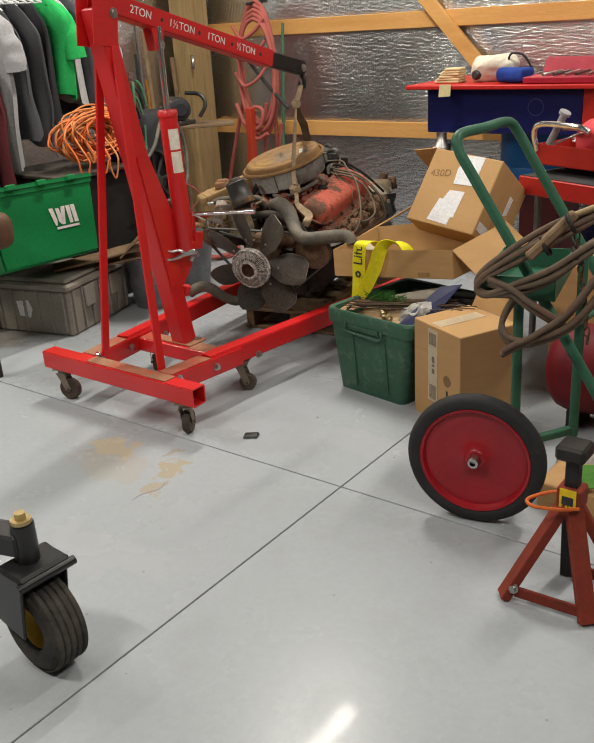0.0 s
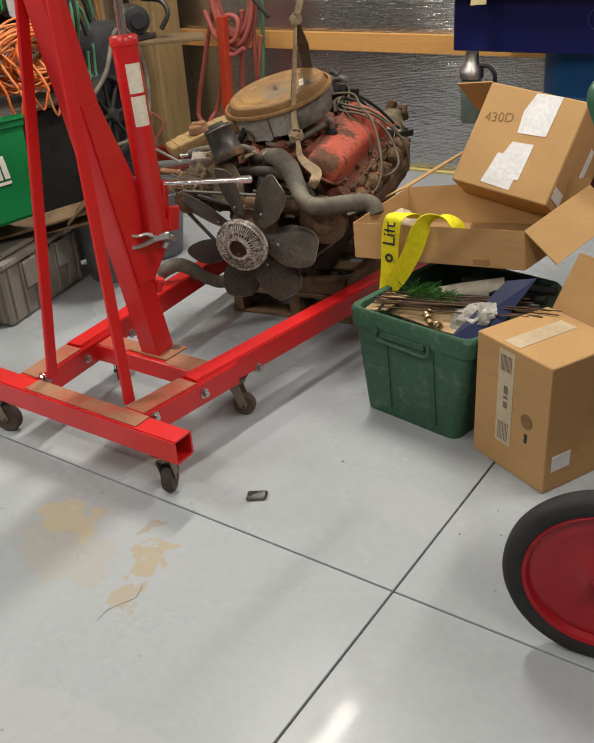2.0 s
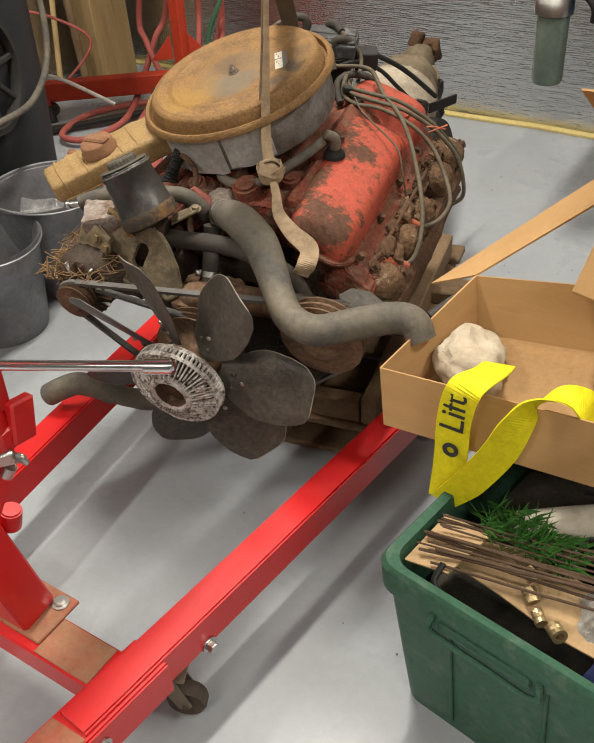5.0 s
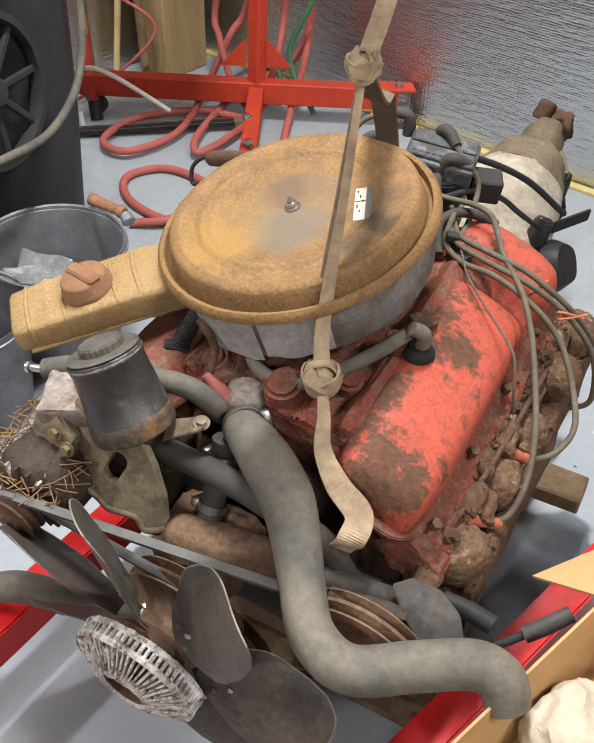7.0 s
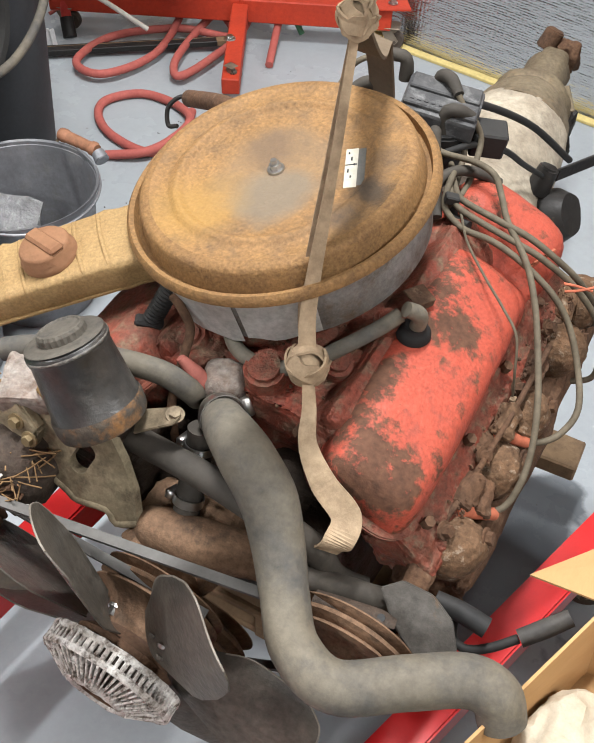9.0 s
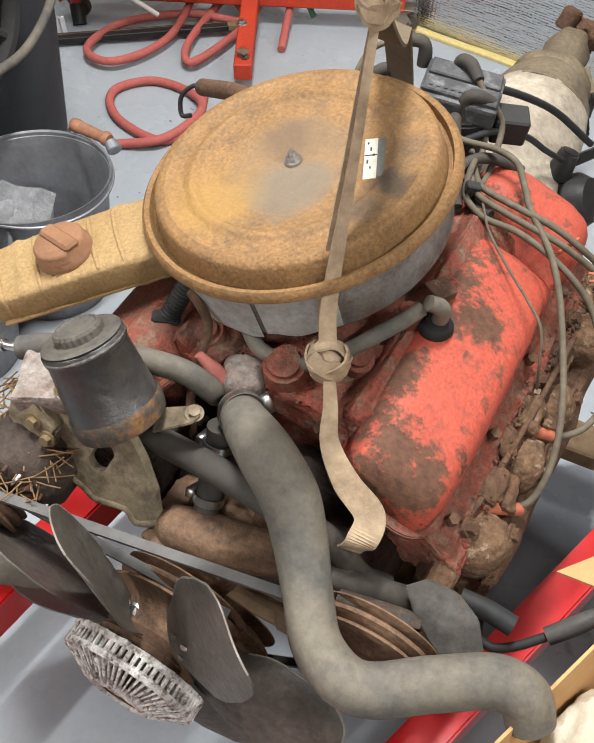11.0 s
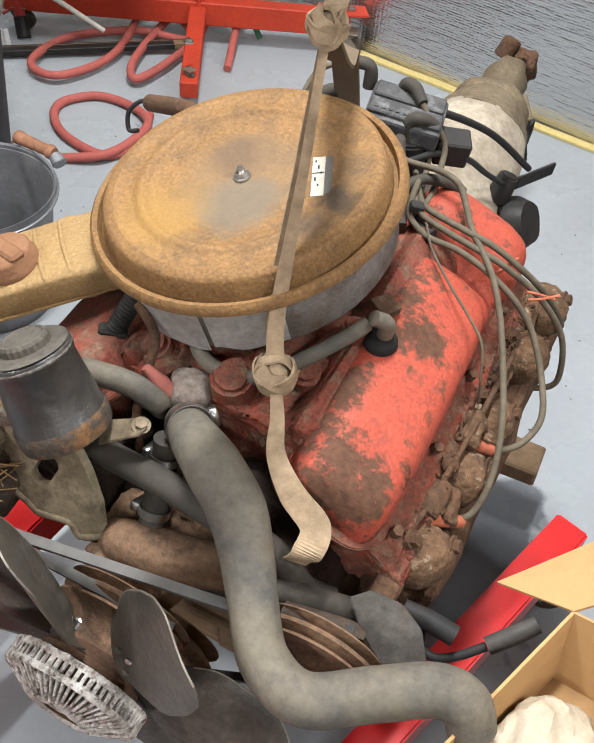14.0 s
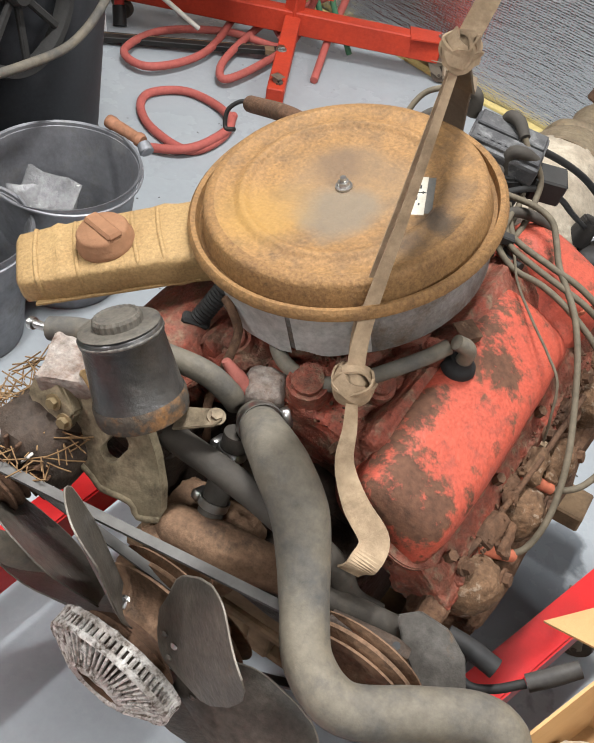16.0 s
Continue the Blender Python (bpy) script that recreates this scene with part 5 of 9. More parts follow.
# power steering bracket, reservoir and cap
PALE = surf("pale_plate", (0.31, 0.255, 0.165), (0.21, 0.17, 0.11), 12, 0.6, 0.15, (0.08, 0.06, 0.04), 18, 0.4, 0.4, 110, edge=0.12, grain=0.4)
# dark blocks added behind the slot, so no lit floor shows through
br = ep("pump_bracket", lump((0.11, 0.05, 0.15), (-0.150, 0.247, 0.165), 41, 0.006, bevel=0.014, cuts=3, scale=30), GREASE, "dusty ochre cast bracket on an added dark block")
ep("slot_backing", lump((0.12, 0.06, 0.11), (-0.190, 0.240, 0.070), 43, 0.008, bevel=0.014, cuts=3, scale=30), GREASE, "added dark block that keeps the slot dark", parent=br)
sp = frame_of((-0.141, 0.198, 0.156), (-0.203, 0.355, 0.913), (-0.978, -0.128, -0.167))
cast = [(0.051, 0.011), (0.063, -0.048), (0.01, -0.067), (-0.036, -0.075), (-0.087, -0.073), (-0.097, -0.036), (-0.077, -0.023), (-0.074, 0.024), (-0.061, 0.039), (-0.036, 0.073), (-0.014, 0.104), (-0.001, 0.132), (0.017, 0.146), (0.059, 0.121), (0.076, 0.081), (0.099, 0.046), (0.088, 0.028)]
slot_ = [(0.014 * math.cos(t) + (0.016 if math.cos(t) > 0 else -0.016), 0.014 * math.sin(t)) for t in np.linspace(0, 2 * math.pi, 18, endpoint=False)]


def slotted(outline, hole, turn, depth, m):
    """A plate with one hole through it."""
    bm = bmesh.new()
    c, q = math.cos(radians(turn)), math.sin(radians(turn))
    hole = [(x * c - y * q, x * q + y * c) for x, y in hole]
    loops = []
    for z in (0.0, depth):
        es, vs = [], []
        for ring in (outline, hole):
            v = [bm.verts.new((x, y, z)) for x, y in ring]
            es += [bm.edges.new((a, b)) for a, b in zip(v, v[1:] + v[:1])]
            vs.append(v)
        bmesh.ops.triangle_fill(bm, use_beauty=True, use_dissolve=False, edges=es)
        loops.append(vs)
    for low, high in zip(*loops):
        for k in range(len(low)):
            n = (k + 1) % len(low)
            bm.faces.new((low[k], low[n], high[n], high[k]))
    bmesh.ops.recalc_face_normals(bm, faces=bm.faces)
    bmesh.ops.transform(bm, matrix=m, verts=bm.verts)
    return bm


ep("slotted_plate", slotted(cast, slot_, -38, 0.014, sp @ pose(0, 0, -0.014)), PALE, "dusty olive-brown cast bracket with a slot", False, br)
ep("rim_rib", tube(bmesh.new(), [sp @ Vector((x, y, -0.002)) for x, y in cast[4:13]], 0.006, 8, 3), PALE, "", True, br)
boss = [(0.045 * math.cos(a), 0.038 * math.sin(a)) for a in np.linspace(0, 2 * math.pi, 6, endpoint=False)]
ep("boss_plate", prism(bmesh.new(), boss, 0.020, sp @ pose(0.047, 0.086, 0.001, 0, 0, 28), 0.004), PALE, "dark oily boss with two bolts", False, br)
YBOLT = surf("yellow_bolt", (0.30, 0.23, 0.13), (0.2, 0.15, 0.08), 20, 0.5, 0.5)
for x, y in ((0.053, 0.078), (0.029, 0.062)):
    nut(sp @ Vector((x, y, 0.020)), sp.to_3x3() @ Vector((0, 0, 1)), 0.008, 0.010, YBOLT, parent=br)
nut(sp @ Vector((0.040, 0.001, 0.0)), sp.to_3x3() @ Vector((0, 0, 1)), 0.007, 0.006, PALE, parent=br)
ep("rust_ear", tube(bmesh.new(), [sp @ Vector(p) for p in ((0.095, 0.045, 0.0), (0.102, 0.030, 0.012), (0.085, 0.010, 0.018), (0.055, 0.008, 0.012), (0.046, 0.000, 0.004))], 0.006, 8, 5), SNORK, "ochre rusty ear of the bracket", True, br)
psb, pst = Vector((-0.112, 0.232, 0.235)), Vector((-0.160, 0.258, 0.345))
pm = Matrix.Translation(psb) @ (pst - psb).to_track_quat("Z", "Y").to_matrix().to_4x4()
bm = lathe(bmesh.new(), [(0, -0.012), (0.050, -0.012), (0.057, -0.006), (0.0575, 0.018), (0.0560, 0.020), (0.0500, 0.094), (0.0515, 0.097), (0.0515, 0.106), (0.048, 0.110), (0.034, 0.113), (0, 0.113)], pm, 44)
can = ep("reservoir", bm, CAN_BLACK, "black power steering reservoir with rusty foot")
bm = lathe(bmesh.new(), [(0.0575, -0.008), (0.0590, 0.0), (0.0592, 0.014), (0.0572, 0.019)], pm, 44)
ep("rust_band", bm, surf("rust_orange", (0.045, 0.042, 0.038), (0.08, 0.062, 0.045), 14, 0.7, 0, (0.26, 0.125, 0.04), 26, 0.40, 0.5, 90, edge=0.12, grain=0.4), "", True, can)
DUSTY = surf("dusty_lid", (0.105, 0.094, 0.076), (0.070, 0.063, 0.053), 16, 0.6, 0, (0.030, 0.030, 0.032), 26, 0.36, 0.2, 120, edge=0.12, grain=0.4)
ep("can_lid", lathe(bmesh.new(), [(0.0500, 0.1115), (0.0490, 0.1128), (0.040, 0.1136), (0.020, 0.1136)], pm, 44), DUSTY, "dusty black lid with chipped rim", True, can)
ep("chipped_edge", rough_up(lathe(bmesh.new(), [(0.0515, 0.101), (0.0524, 0.102), (0.0524, 0.104), (0.0515, 0.105)], pm, 44), 0.0012, 70), surf("chipped_edge", (0.05, 0.05, 0.052), (0.30, 0.28, 0.24), 60, 0.4, 0.4, grain=0.5), "", True, can)
n_ = 48
bm = bmesh.new()
rings = []
for h, k in ((0.112, 1.06), (0.122, 1.06), (0.126, 0.99), (0.1265, 0.90), (0.1245, 0.84), (0.1245, 0.0001)):
    rings.append([bm.verts.new(pm @ Vector(((0.0275 + 0.0012 * (j % 2)) * k * math.cos(2 * math.pi * j / n_), (0.0275 + 0.0012 * (j % 2)) * k * math.sin(2 * math.pi * j / n_), h))) for j in range(n_)])
for a, b in zip(rings, rings[1:]):
    for j in range(n_):
        bm.faces.new((a[j], a[(j + 1) % n_], b[(j + 1) % n_], b[j]))
ep("cap", bm, DUSTY, "knurled black filler cap", False, can)
ep("ear", prism(bmesh.new(), [(0, -0.016), (0.055, -0.012), (0.064, 0), (0.055, 0.014), (0, 0.02)], 0.004, pose(-0.075, 0.25, 0.215, 0, -18, 25), 0.001), BRACKET, "", False, can)
nut((-0.030, 0.275, 0.232), (0.2, 0, 1), 0.008, 0.008, BRACKET)

# hoses
def hose(name, pts, r, material, label="", n=18, steps=8):
    bm = tube(bmesh.new(), pts, r, n, steps)
    return ep(name, bm, material, label)


def clamp(at, d, r, label="bright worm-drive hose clamp"):
    d = Vector(d).normalized()
    m = Matrix.Translation(at) @ d.to_track_quat("Z", "Y").to_matrix().to_4x4()
    bm = lathe(bmesh.new(), [(r, -0.006), (r + 0.0016, -0.006), (r + 0.0016, 0.006), (r, 0.006)], m, 30, True)
    box(bm, (0.012, 0.026, 0.014), m @ pose(r + 0.005, 0, 0), 0.002)
    return ep("hose_clamp", bm, STEEL, label)


hose("radiator_hose", [(-0.015, 0.335, 0.172), (0.025, 0.303, 0.205), (0.070, 0.275, 0.212), (0.116, 0.248, 0.188), (0.149, 0.212, 0.158), (0.179, 0.172, 0.136), (0.219, 0.125, 0.121),
                       (0.278, 0.110, 0.113), (0.347, 0.155, 0.105), (0.405, 0.193, 0.096), (0.440, 0.197, 0.085), (0.458, 0.182, 0.058)],
     [0.026, 0.031, 0.036, 0.0365, 0.033, 0.030, 0.030, 0.0305, 0.031, 0.031, 0.031, 0.029], HOSE, "dusty grey-brown moulded radiator hose", 26)
clamp((0.004, 0.3215, 0.1895), (0.75, -0.5, 0.6), 0.0300)
bm = lathe(bmesh.new(), [(0, -0.03), (0.032, -0.03), (0.034, 0.0), (0.03, 0.02), (0.02, 0.028), (0, 0.03)], pose(-0.030, 0.378, 0.172), 26)
rough_up(bm, 0.006, 60, 8)
ep("thermostat_housing", bm, CRUST, "crusty white thermostat housing")
bm = tube(bmesh.new(), [(-0.050, 0.360, 0.180), (-0.064, 0.359, 0.197), (-0.082, 0.360, 0.220)], [0.013, 0.013, 0.006], 12, 5)
ep("sensor", rough_up(bm, 0.002, 90), surf("faded_pink", (0.36, 0.12, 0.095), (0.25, 0.085, 0.065), 20, 0.7), "faded red sender plug")
hose("heater_hose", [(-0.133, 0.255, 0.168), (-0.07, 0.25, 0.169), (-0.005, 0.245, 0.175), (0.056, 0.24, 0.175), (0.107, 0.24, 0.157), (0.16699999999999998, 0.25, 0.112), (0.2, 0.255, 0.035), (0.24, 0.262, 0.02)], 0.0185, HOSE_DARK, "dark rubber hose")
hose("heater_hose", [(-0.30, 0.26, 0.225), (-0.25, 0.28, 0.235), (-0.16, 0.31, 0.23), (-0.09, 0.325, 0.225), (-0.06, 0.335, 0.195), (-0.055, 0.345, 0.165)], 0.0165, HOSE, "dusty rubber hose")
ep("hose_barb", cyl(cyl(bmesh.new(), (-0.300, 0.26, 0.225), (-0.325, 0.255, 0.222), 0.006, None, 12), (-0.325, 0.255, 0.222), (-0.332, 0.254, 0.221), 0.009, None, 12), STEEL)
hose("bypass_hose", [(-0.019, 0.302, 0.175), (-0.018, 0.285, 0.138), (-0.012, 0.25, 0.110), (-0.006, 0.22, 0.083)], 0.018, HOSE_DARK)
clamp((-0.0185, 0.290, 0.147), (0, 0.45, 0.9), 0.019)
clamp((-0.009, 0.236, 0.098), (0, 0.6, 0.75), 0.0195)
hose("breather_hose", [(-0.055, 0.46, 0.215), (-0.052, 0.433, 0.208), (-0.02, 0.411, 0.206), (0.026, 0.408, 0.207), (0.064, 0.428, 0.213), (0.099, 0.466, 0.225), (0.132, 0.509, 0.236), (0.150, 0.538, 0.244)], 0.0105, HOSE, "grey breather hose")
hose("vacuum_line", [(-0.13, 0.422, 0.255), (-0.110, 0.412, 0.250), (-0.093, 0.401, 0.229), (-0.088, 0.371, 0.205), (-0.097, 0.338, 0.143), (-0.074, 0.298, 0.094)], 0.0065, RUST, "brown steel line", 10)
b = tube(bmesh.new(), [Vector((-0.165, 0.405, 0.205)).lerp(Vector((-0.14, 0.44, 0.26)), k / 24) for k in range(25)], [0.0145 if k % 2 else 0.012 for k in range(25)], 14, 1)
ep("loom", b, WIRE_BLACK, "ribbed black conduit", True, angle=20)
ep("loom_clip", box(bmesh.new(), (0.04, 0.02, 0.022), pose(-0.168, 0.40, 0.20, 0, 20, 30), 0.004), WIRE_BLACK, "", False)

# water pump castings
bm = lump((0.13, 0.12, 0.10), (-0.01, 0.21, 0.03), 17, 0.010, bevel=0.025, cuts=4, scale=30)
ep("water_pump", bm, PUMP_RUST, "rusty water pump casting")
hose("pump_neck", [(-0.05, 0.20, 0.06), (-0.03, 0.19, 0.072), (0.03, 0.20, 0.07), (0.09, 0.22, 0.055), (0.16, 0.25, 0.03)], [0.026, 0.032, 0.034, 0.03, 0.03], PUMP_RUST, "rusty cast pump neck", 16)
ep("pump_leg", lump((0.07, 0.10, 0.20), (-0.12, 0.27, 0.04), 18, 0.012, bevel=0.02, cuts=4, scale=28), GREASE)
ep("pump_leg", lump((0.08, 0.10, 0.18), (0.14, 0.30, -0.02), 19, 0.012, bevel=0.02, cuts=4, scale=28), GREASE)
hose("radiator_neck", [(-0.286, 0.10, -0.188), (-0.255, 0.13, -0.235), (-0.206, 0.16, -0.262), (-0.14, 0.19, -0.22), (-0.09, 0.21, -0.14), (-0.05, 0.22, -0.06)], [0.024, 0.024, 0.025, 0.026, 0.028, 0.03], HOSE, "grey-brown curved inlet pipe", 18)
hose("lower_hose", [(-0.408, 0.045, -0.176), (-0.370, 0.055, -0.155), (-0.335, 0.072, -0.148), (-0.300, 0.092, -0.172), (-0.278, 0.108, -0.205)], 0.027, HOSE, "stub of grey hose", 18)
# fuel pump canister, bracket and loose leads at the near front corner
hose("canister", [(0.17, 0.22, 0.075), (0.22, 0.238, 0.055), (0.275, 0.258, 0.030)], [0.017, 0.018, 0.018], HOSE_DARK, "dark rubber sleeve", 18)
cpf = frame_of((0.30, 0.24, 0.06), (0.989, 0.076, -0.13), (0, 0.862, 0.507))
ep("cover_plate", prism(bmesh.new(), [(-0.035, 0.021), (-0.012, 0.041), (0.029, 0.040), (0.062, 0.021), (0.082, -0.013), (0.041, -0.043), (0.012, -0.026), (-0.010, -0.008)][::-1], 0.006, cpf @ pose(0, 0, -0.006), 0.002), surf("dark_steel", (0.10, 0.093, 0.083), (0.07, 0.062, 0.053), 16, 0.5, 0.4, (0.15, 0.10, 0.06), 24, 0.3, 0.3, 110, grain=0.35), "greasy dark grey curved plate", False)
eye = tube(bmesh.new(), [(0.201, 0.203, 0.085), (0.245, 0.209, 0.091), (0.285, 0.214, 0.093), (0.304, 0.217, 0.088)], [0.011, 0.011, 0.012, 0.008], 10, 4, flat=0.35, up=(0, 0.3, 1))
ep("lifting_eye", eye, GREASE, "small flat bracket bar", True)
# dark plug on the solid bar, coloured as the shade inside a hole
ep("eye_hole_disc", cyl(bmesh.new(), (0.287, 0.2135, 0.0935), (0.2872, 0.212, 0.0985), 0.005, None, 12), DARK, "", False)
hose("lead_stub", [(0.326, 0.294, 0.023), (0.362, 0.296, 0.019), (0.399, 0.294, 0.014)], [0.013, 0.014, 0.014], WIRE_BLACK, "black rubber lead end", 14)
hose("lead", [(0.357, 0.289, 0.004), (0.365, 0.273, -0.017), (0.385, 0.268, -0.017), (0.411, 0.280, -0.007), (0.439, 0.303, 0.007)], 0.0062, WIRE_BLACK, "", 10)
hose("lead_plug", [(0.440, 0.304, 0.007), (0.464, 0.327, 0.018), (0.487, 0.351, 0.029)], [0.012, 0.0125, 0.0115], surf("dusty_rubber", (0.045, 0.042, 0.039), (0.07, 0.065, 0.058), 20, 0.5, grain=0.3), "black plug end", 14)

# distributor with its coil cap and leads
dm = pose(-0.018, 0.928, 0.0, 0, 10, 12)
ep("distributor", cyl(bmesh.new(), dm @ Vector((0, 0, 0.14)), dm @ Vector((0, 0, 0.255)), 0.055, 0.062, 24, 0.004), WIRE_BLACK, "black distributor")
COILB = surf("dusty_black", (0.045, 0.045, 0.047), (0.080, 0.079, 0.078), 20, 0.5, 0, (0.26, 0.26, 0.255), 30, 0.34, 0.3, 120, edge=0.15, grain=0.35)
cap_ = ep("coil_cover", box(bmesh.new(), (0.122, 0.092, 0.034), dm @ pose(0, 0, 0.266), 0.006, 2), COILB, "dusty black coil cover", False)
for w, y in ((0.112, 0.022), (0.116, -0.020)):
    ep("rib", box(bmesh.new(), (w, 0.036, 0.008), dm @ pose(0, y, 0.286), 0.002), COILB, "", False, cap_)
ep("cap_stud", cyl(bmesh.new(), dm @ Vector((0.012, 0.024, 0.288)), dm @ Vector((0.012, 0.024, 0.293)), 0.014, None, 18, 0.001), COILB, "", True, cap_)
for k in range(9):
    ep("mould_mark", box(bmesh.new(), (0.006, 0.008, 0.002), dm @ pose(-0.046 + 0.0115 * k, -0.026, 0.2905)), COILB, "", False, cap_)
ep("connector", box(bmesh.new(), (0.055, 0.046, 0.045), dm @ pose(0.085, 0.000, 0.236, 0, 0, 14), 0.003), WIRE_BLACK, "black plug connector", False)


def boot_run(pts, r=0.0105):
    ep("boot", tube(bmesh.new(), pts, [r * 1.15] + [r] * (len(pts) - 2) + [r * 0.8], 12, 5), HOSE_DARK, "dusty rubber lead boot")


boot_run([(-0.050, 0.972, 0.27), (-0.052, 0.976, 0.302), (-0.070, 0.972, 0.309), (-0.105, 0.962, 0.305)])
boot_run([(0.008, 0.972, 0.26), (0.010, 0.974, 0.291), (0.030, 0.966, 0.296), (0.052, 0.945, 0.288)])
boot_run([(0.048, 0.905, 0.24), (0.048, 0.906, 0.279), (0.066, 0.914, 0.284), (0.086, 0.928, 0.268)])
boot_run([(0.046, 0.872, 0.23), (0.046, 0.872, 0.266), (0.050, 0.862, 0.262), (0.062, 0.845, 0.240)])
boot_run([(-0.066, 0.90, 0.27), (-0.068, 0.90, 0.300), (-0.085, 0.89, 0.303), (-0.108, 0.87, 0.285)])
runs = [
    ((0.050, 0.870, 0.250), (0.064, 0.863, 0.242), (0.120, 0.859, 0.246), (0.155, 0.848, 0.243), (0.176, 0.826, 0.231), (0.199, 0.797, 0.214), (0.227, 0.773, 0.200), (0.256, 0.743, 0.188), (0.286, 0.702, 0.163), (0.312, 0.655, 0.135), (0.340, 0.595, 0.103), (0.356, 0.549, 0.069), (0.362, 0.507, 0.041), (0.356, 0.473, 0.015), (0.341, 0.454, 0.005)),
    ((0.095, 0.840, 0.232), (0.100, 0.802, 0.225), (0.107, 0.785, 0.208), (0.144, 0.763, 0.203), (0.189, 0.761, 0.200), (0.229, 0.756, 0.190), (0.267, 0.748, 0.175), (0.302, 0.739, 0.155), (0.334, 0.729, 0.120), (0.367, 0.697, 0.077), (0.391, 0.649, 0.045), (0.382, 0.610, 0.026), (0.360, 0.586, 0.019), (0.338, 0.576, 0.020)),
    ((0.085, 0.850, 0.225), (0.100, 0.815, 0.222), (0.124, 0.790, 0.215), (0.173, 0.781, 0.206), (0.229, 0.773, 0.198), (0.266, 0.774, 0.184), (0.323, 0.790, 0.131), (0.372, 0.792, 0.063), (0.389, 0.779, -0.020), (0.367, 0.773, -0.051), (0.332, 0.772, -0.061)),
    ((0.078, 0.870, 0.220), (0.105, 0.825, 0.218), (0.127, 0.802, 0.219), (0.191, 0.791, 0.212), (0.238, 0.788, 0.203), (0.282, 0.795, 0.172), (0.322, 0.812, 0.124), (0.361, 0.849, 0.031), (0.347, 0.868, -0.020), (0.331, 0.880, -0.032)),
    ((0.086, 0.928, 0.268), (0.103, 0.926, 0.232), (0.111, 0.875, 0.206), (0.115, 0.835, 0.204), (0.105, 0.80, 0.200)),
    ((0.052, 0.945, 0.288), (0.070, 0.935, 0.262), (0.085, 0.905, 0.225), (0.095, 0.86, 0.205), (0.10, 0.82, 0.20)),
    ((-0.105, 0.962, 0.305), (-0.135, 0.94, 0.285), (-0.16, 0.88, 0.22), (-0.22, 0.80, 0.18), (-0.30, 0.72, 0.14)),
    ((-0.108, 0.870, 0.285), (-0.16, 0.83, 0.23), (-0.22, 0.78, 0.20), (-0.30, 0.85, 0.12)),
]
for r in runs:
    hose("plug_lead", list(r), 0.0050, WIRE, "grey-brown ignition lead", 10, 6)
hose("thin_wire", [(0.120, 0.800, 0.206), (0.135, 0.780, 0.210), (0.162, 0.740, 0.203), (0.211, 0.691, 0.197), (0.254, 0.654, 0.190), (0.284, 0.631, 0.172), (0.298, 0.607, 0.125), (0.303, 0.605, 0.076)], 0.0020, WIRE, "", 6)
ep("wire_tag", box(bmesh.new(), (0.009, 0.009, 0.028), pose(0.305, 0.605, 0.062, 12), 0.001), STRAP, "small cream connector", False)
hose("black_lead", [(0.060, 0.86, 0.236), (0.072, 0.876, 0.238), (0.096, 0.922, 0.225), (0.120, 1.005, 0.162), (0.130, 1.113, 0.055), (0.134, 1.258, -0.080)], 0.0055, WIRE_BLACK, "", 10)
hose("black_lead", [(0.098, 0.775, 0.196), (0.088, 0.795, 0.206), (0.080, 0.819, 0.224), (0.096, 0.848, 0.229), (0.126, 0.871, 0.217), (0.153, 0.888, 0.195)], 0.0085, HOSE_DARK, "", 12)
hose("black_lead", [(0.06, 0.87, 0.20), (0.10, 0.84, 0.19), (0.12, 0.79, 0.195), (0.15, 0.775, 0.20)], 0.007, WIRE_BLACK, "", 10)
ep("lead_plug", box(bmesh.new(), (0.022, 0.016, 0.014), pose(0.112, 0.795, 0.222, 0, 20, 30), 0.002), WIRE_BLACK, "", False)
b = tube(bmesh.new(), [(0.305, 0.775, 0.150), (0.322, 0.778, 0.150), (0.345, 0.788, 0.140)], 0.0020, 6, 4)
tube(b, [(0.310, 0.770, 0.140), (0.330, 0.776, 0.146), (0.350, 0.79, 0.150)], 0.0020, 6, 4)
ep("wire_end", b, BOOT, "frayed red wire end")
# fuel lines and rods
hose("fuel_line", [(0.165, 0.35, 0.15), (0.15, 0.45, 0.185), (0.14, 0.54, 0.185), (0.12, 0.66, 0.185)], 0.004, RUST, "", 8)
hose("dipstick_tube", [(0.285, 0.34, 0.03), (0.300, 0.42, 0.060), (0.312, 0.56, 0.070), (0.318, 0.72, 0.072)], 0.0045, RUST, "", 8)
hook = hose("hooked_rod", [(-0.22, 0.78, 0.265), (-0.33, 0.85, 0.215), (-0.475, 0.935, 0.128)], 0.016, RUST, "rusty rod with a hook", 14)
ep("hook", tube(bmesh.new(), [(-0.475, 0.935, 0.128), (-0.495, 0.93, 0.128), (-0.515, 0.915, 0.108), (-0.510, 0.90, 0.080), (-0.488, 0.90, 0.085)], 0.0045, 8, 6), BLACK, "", True, hook)

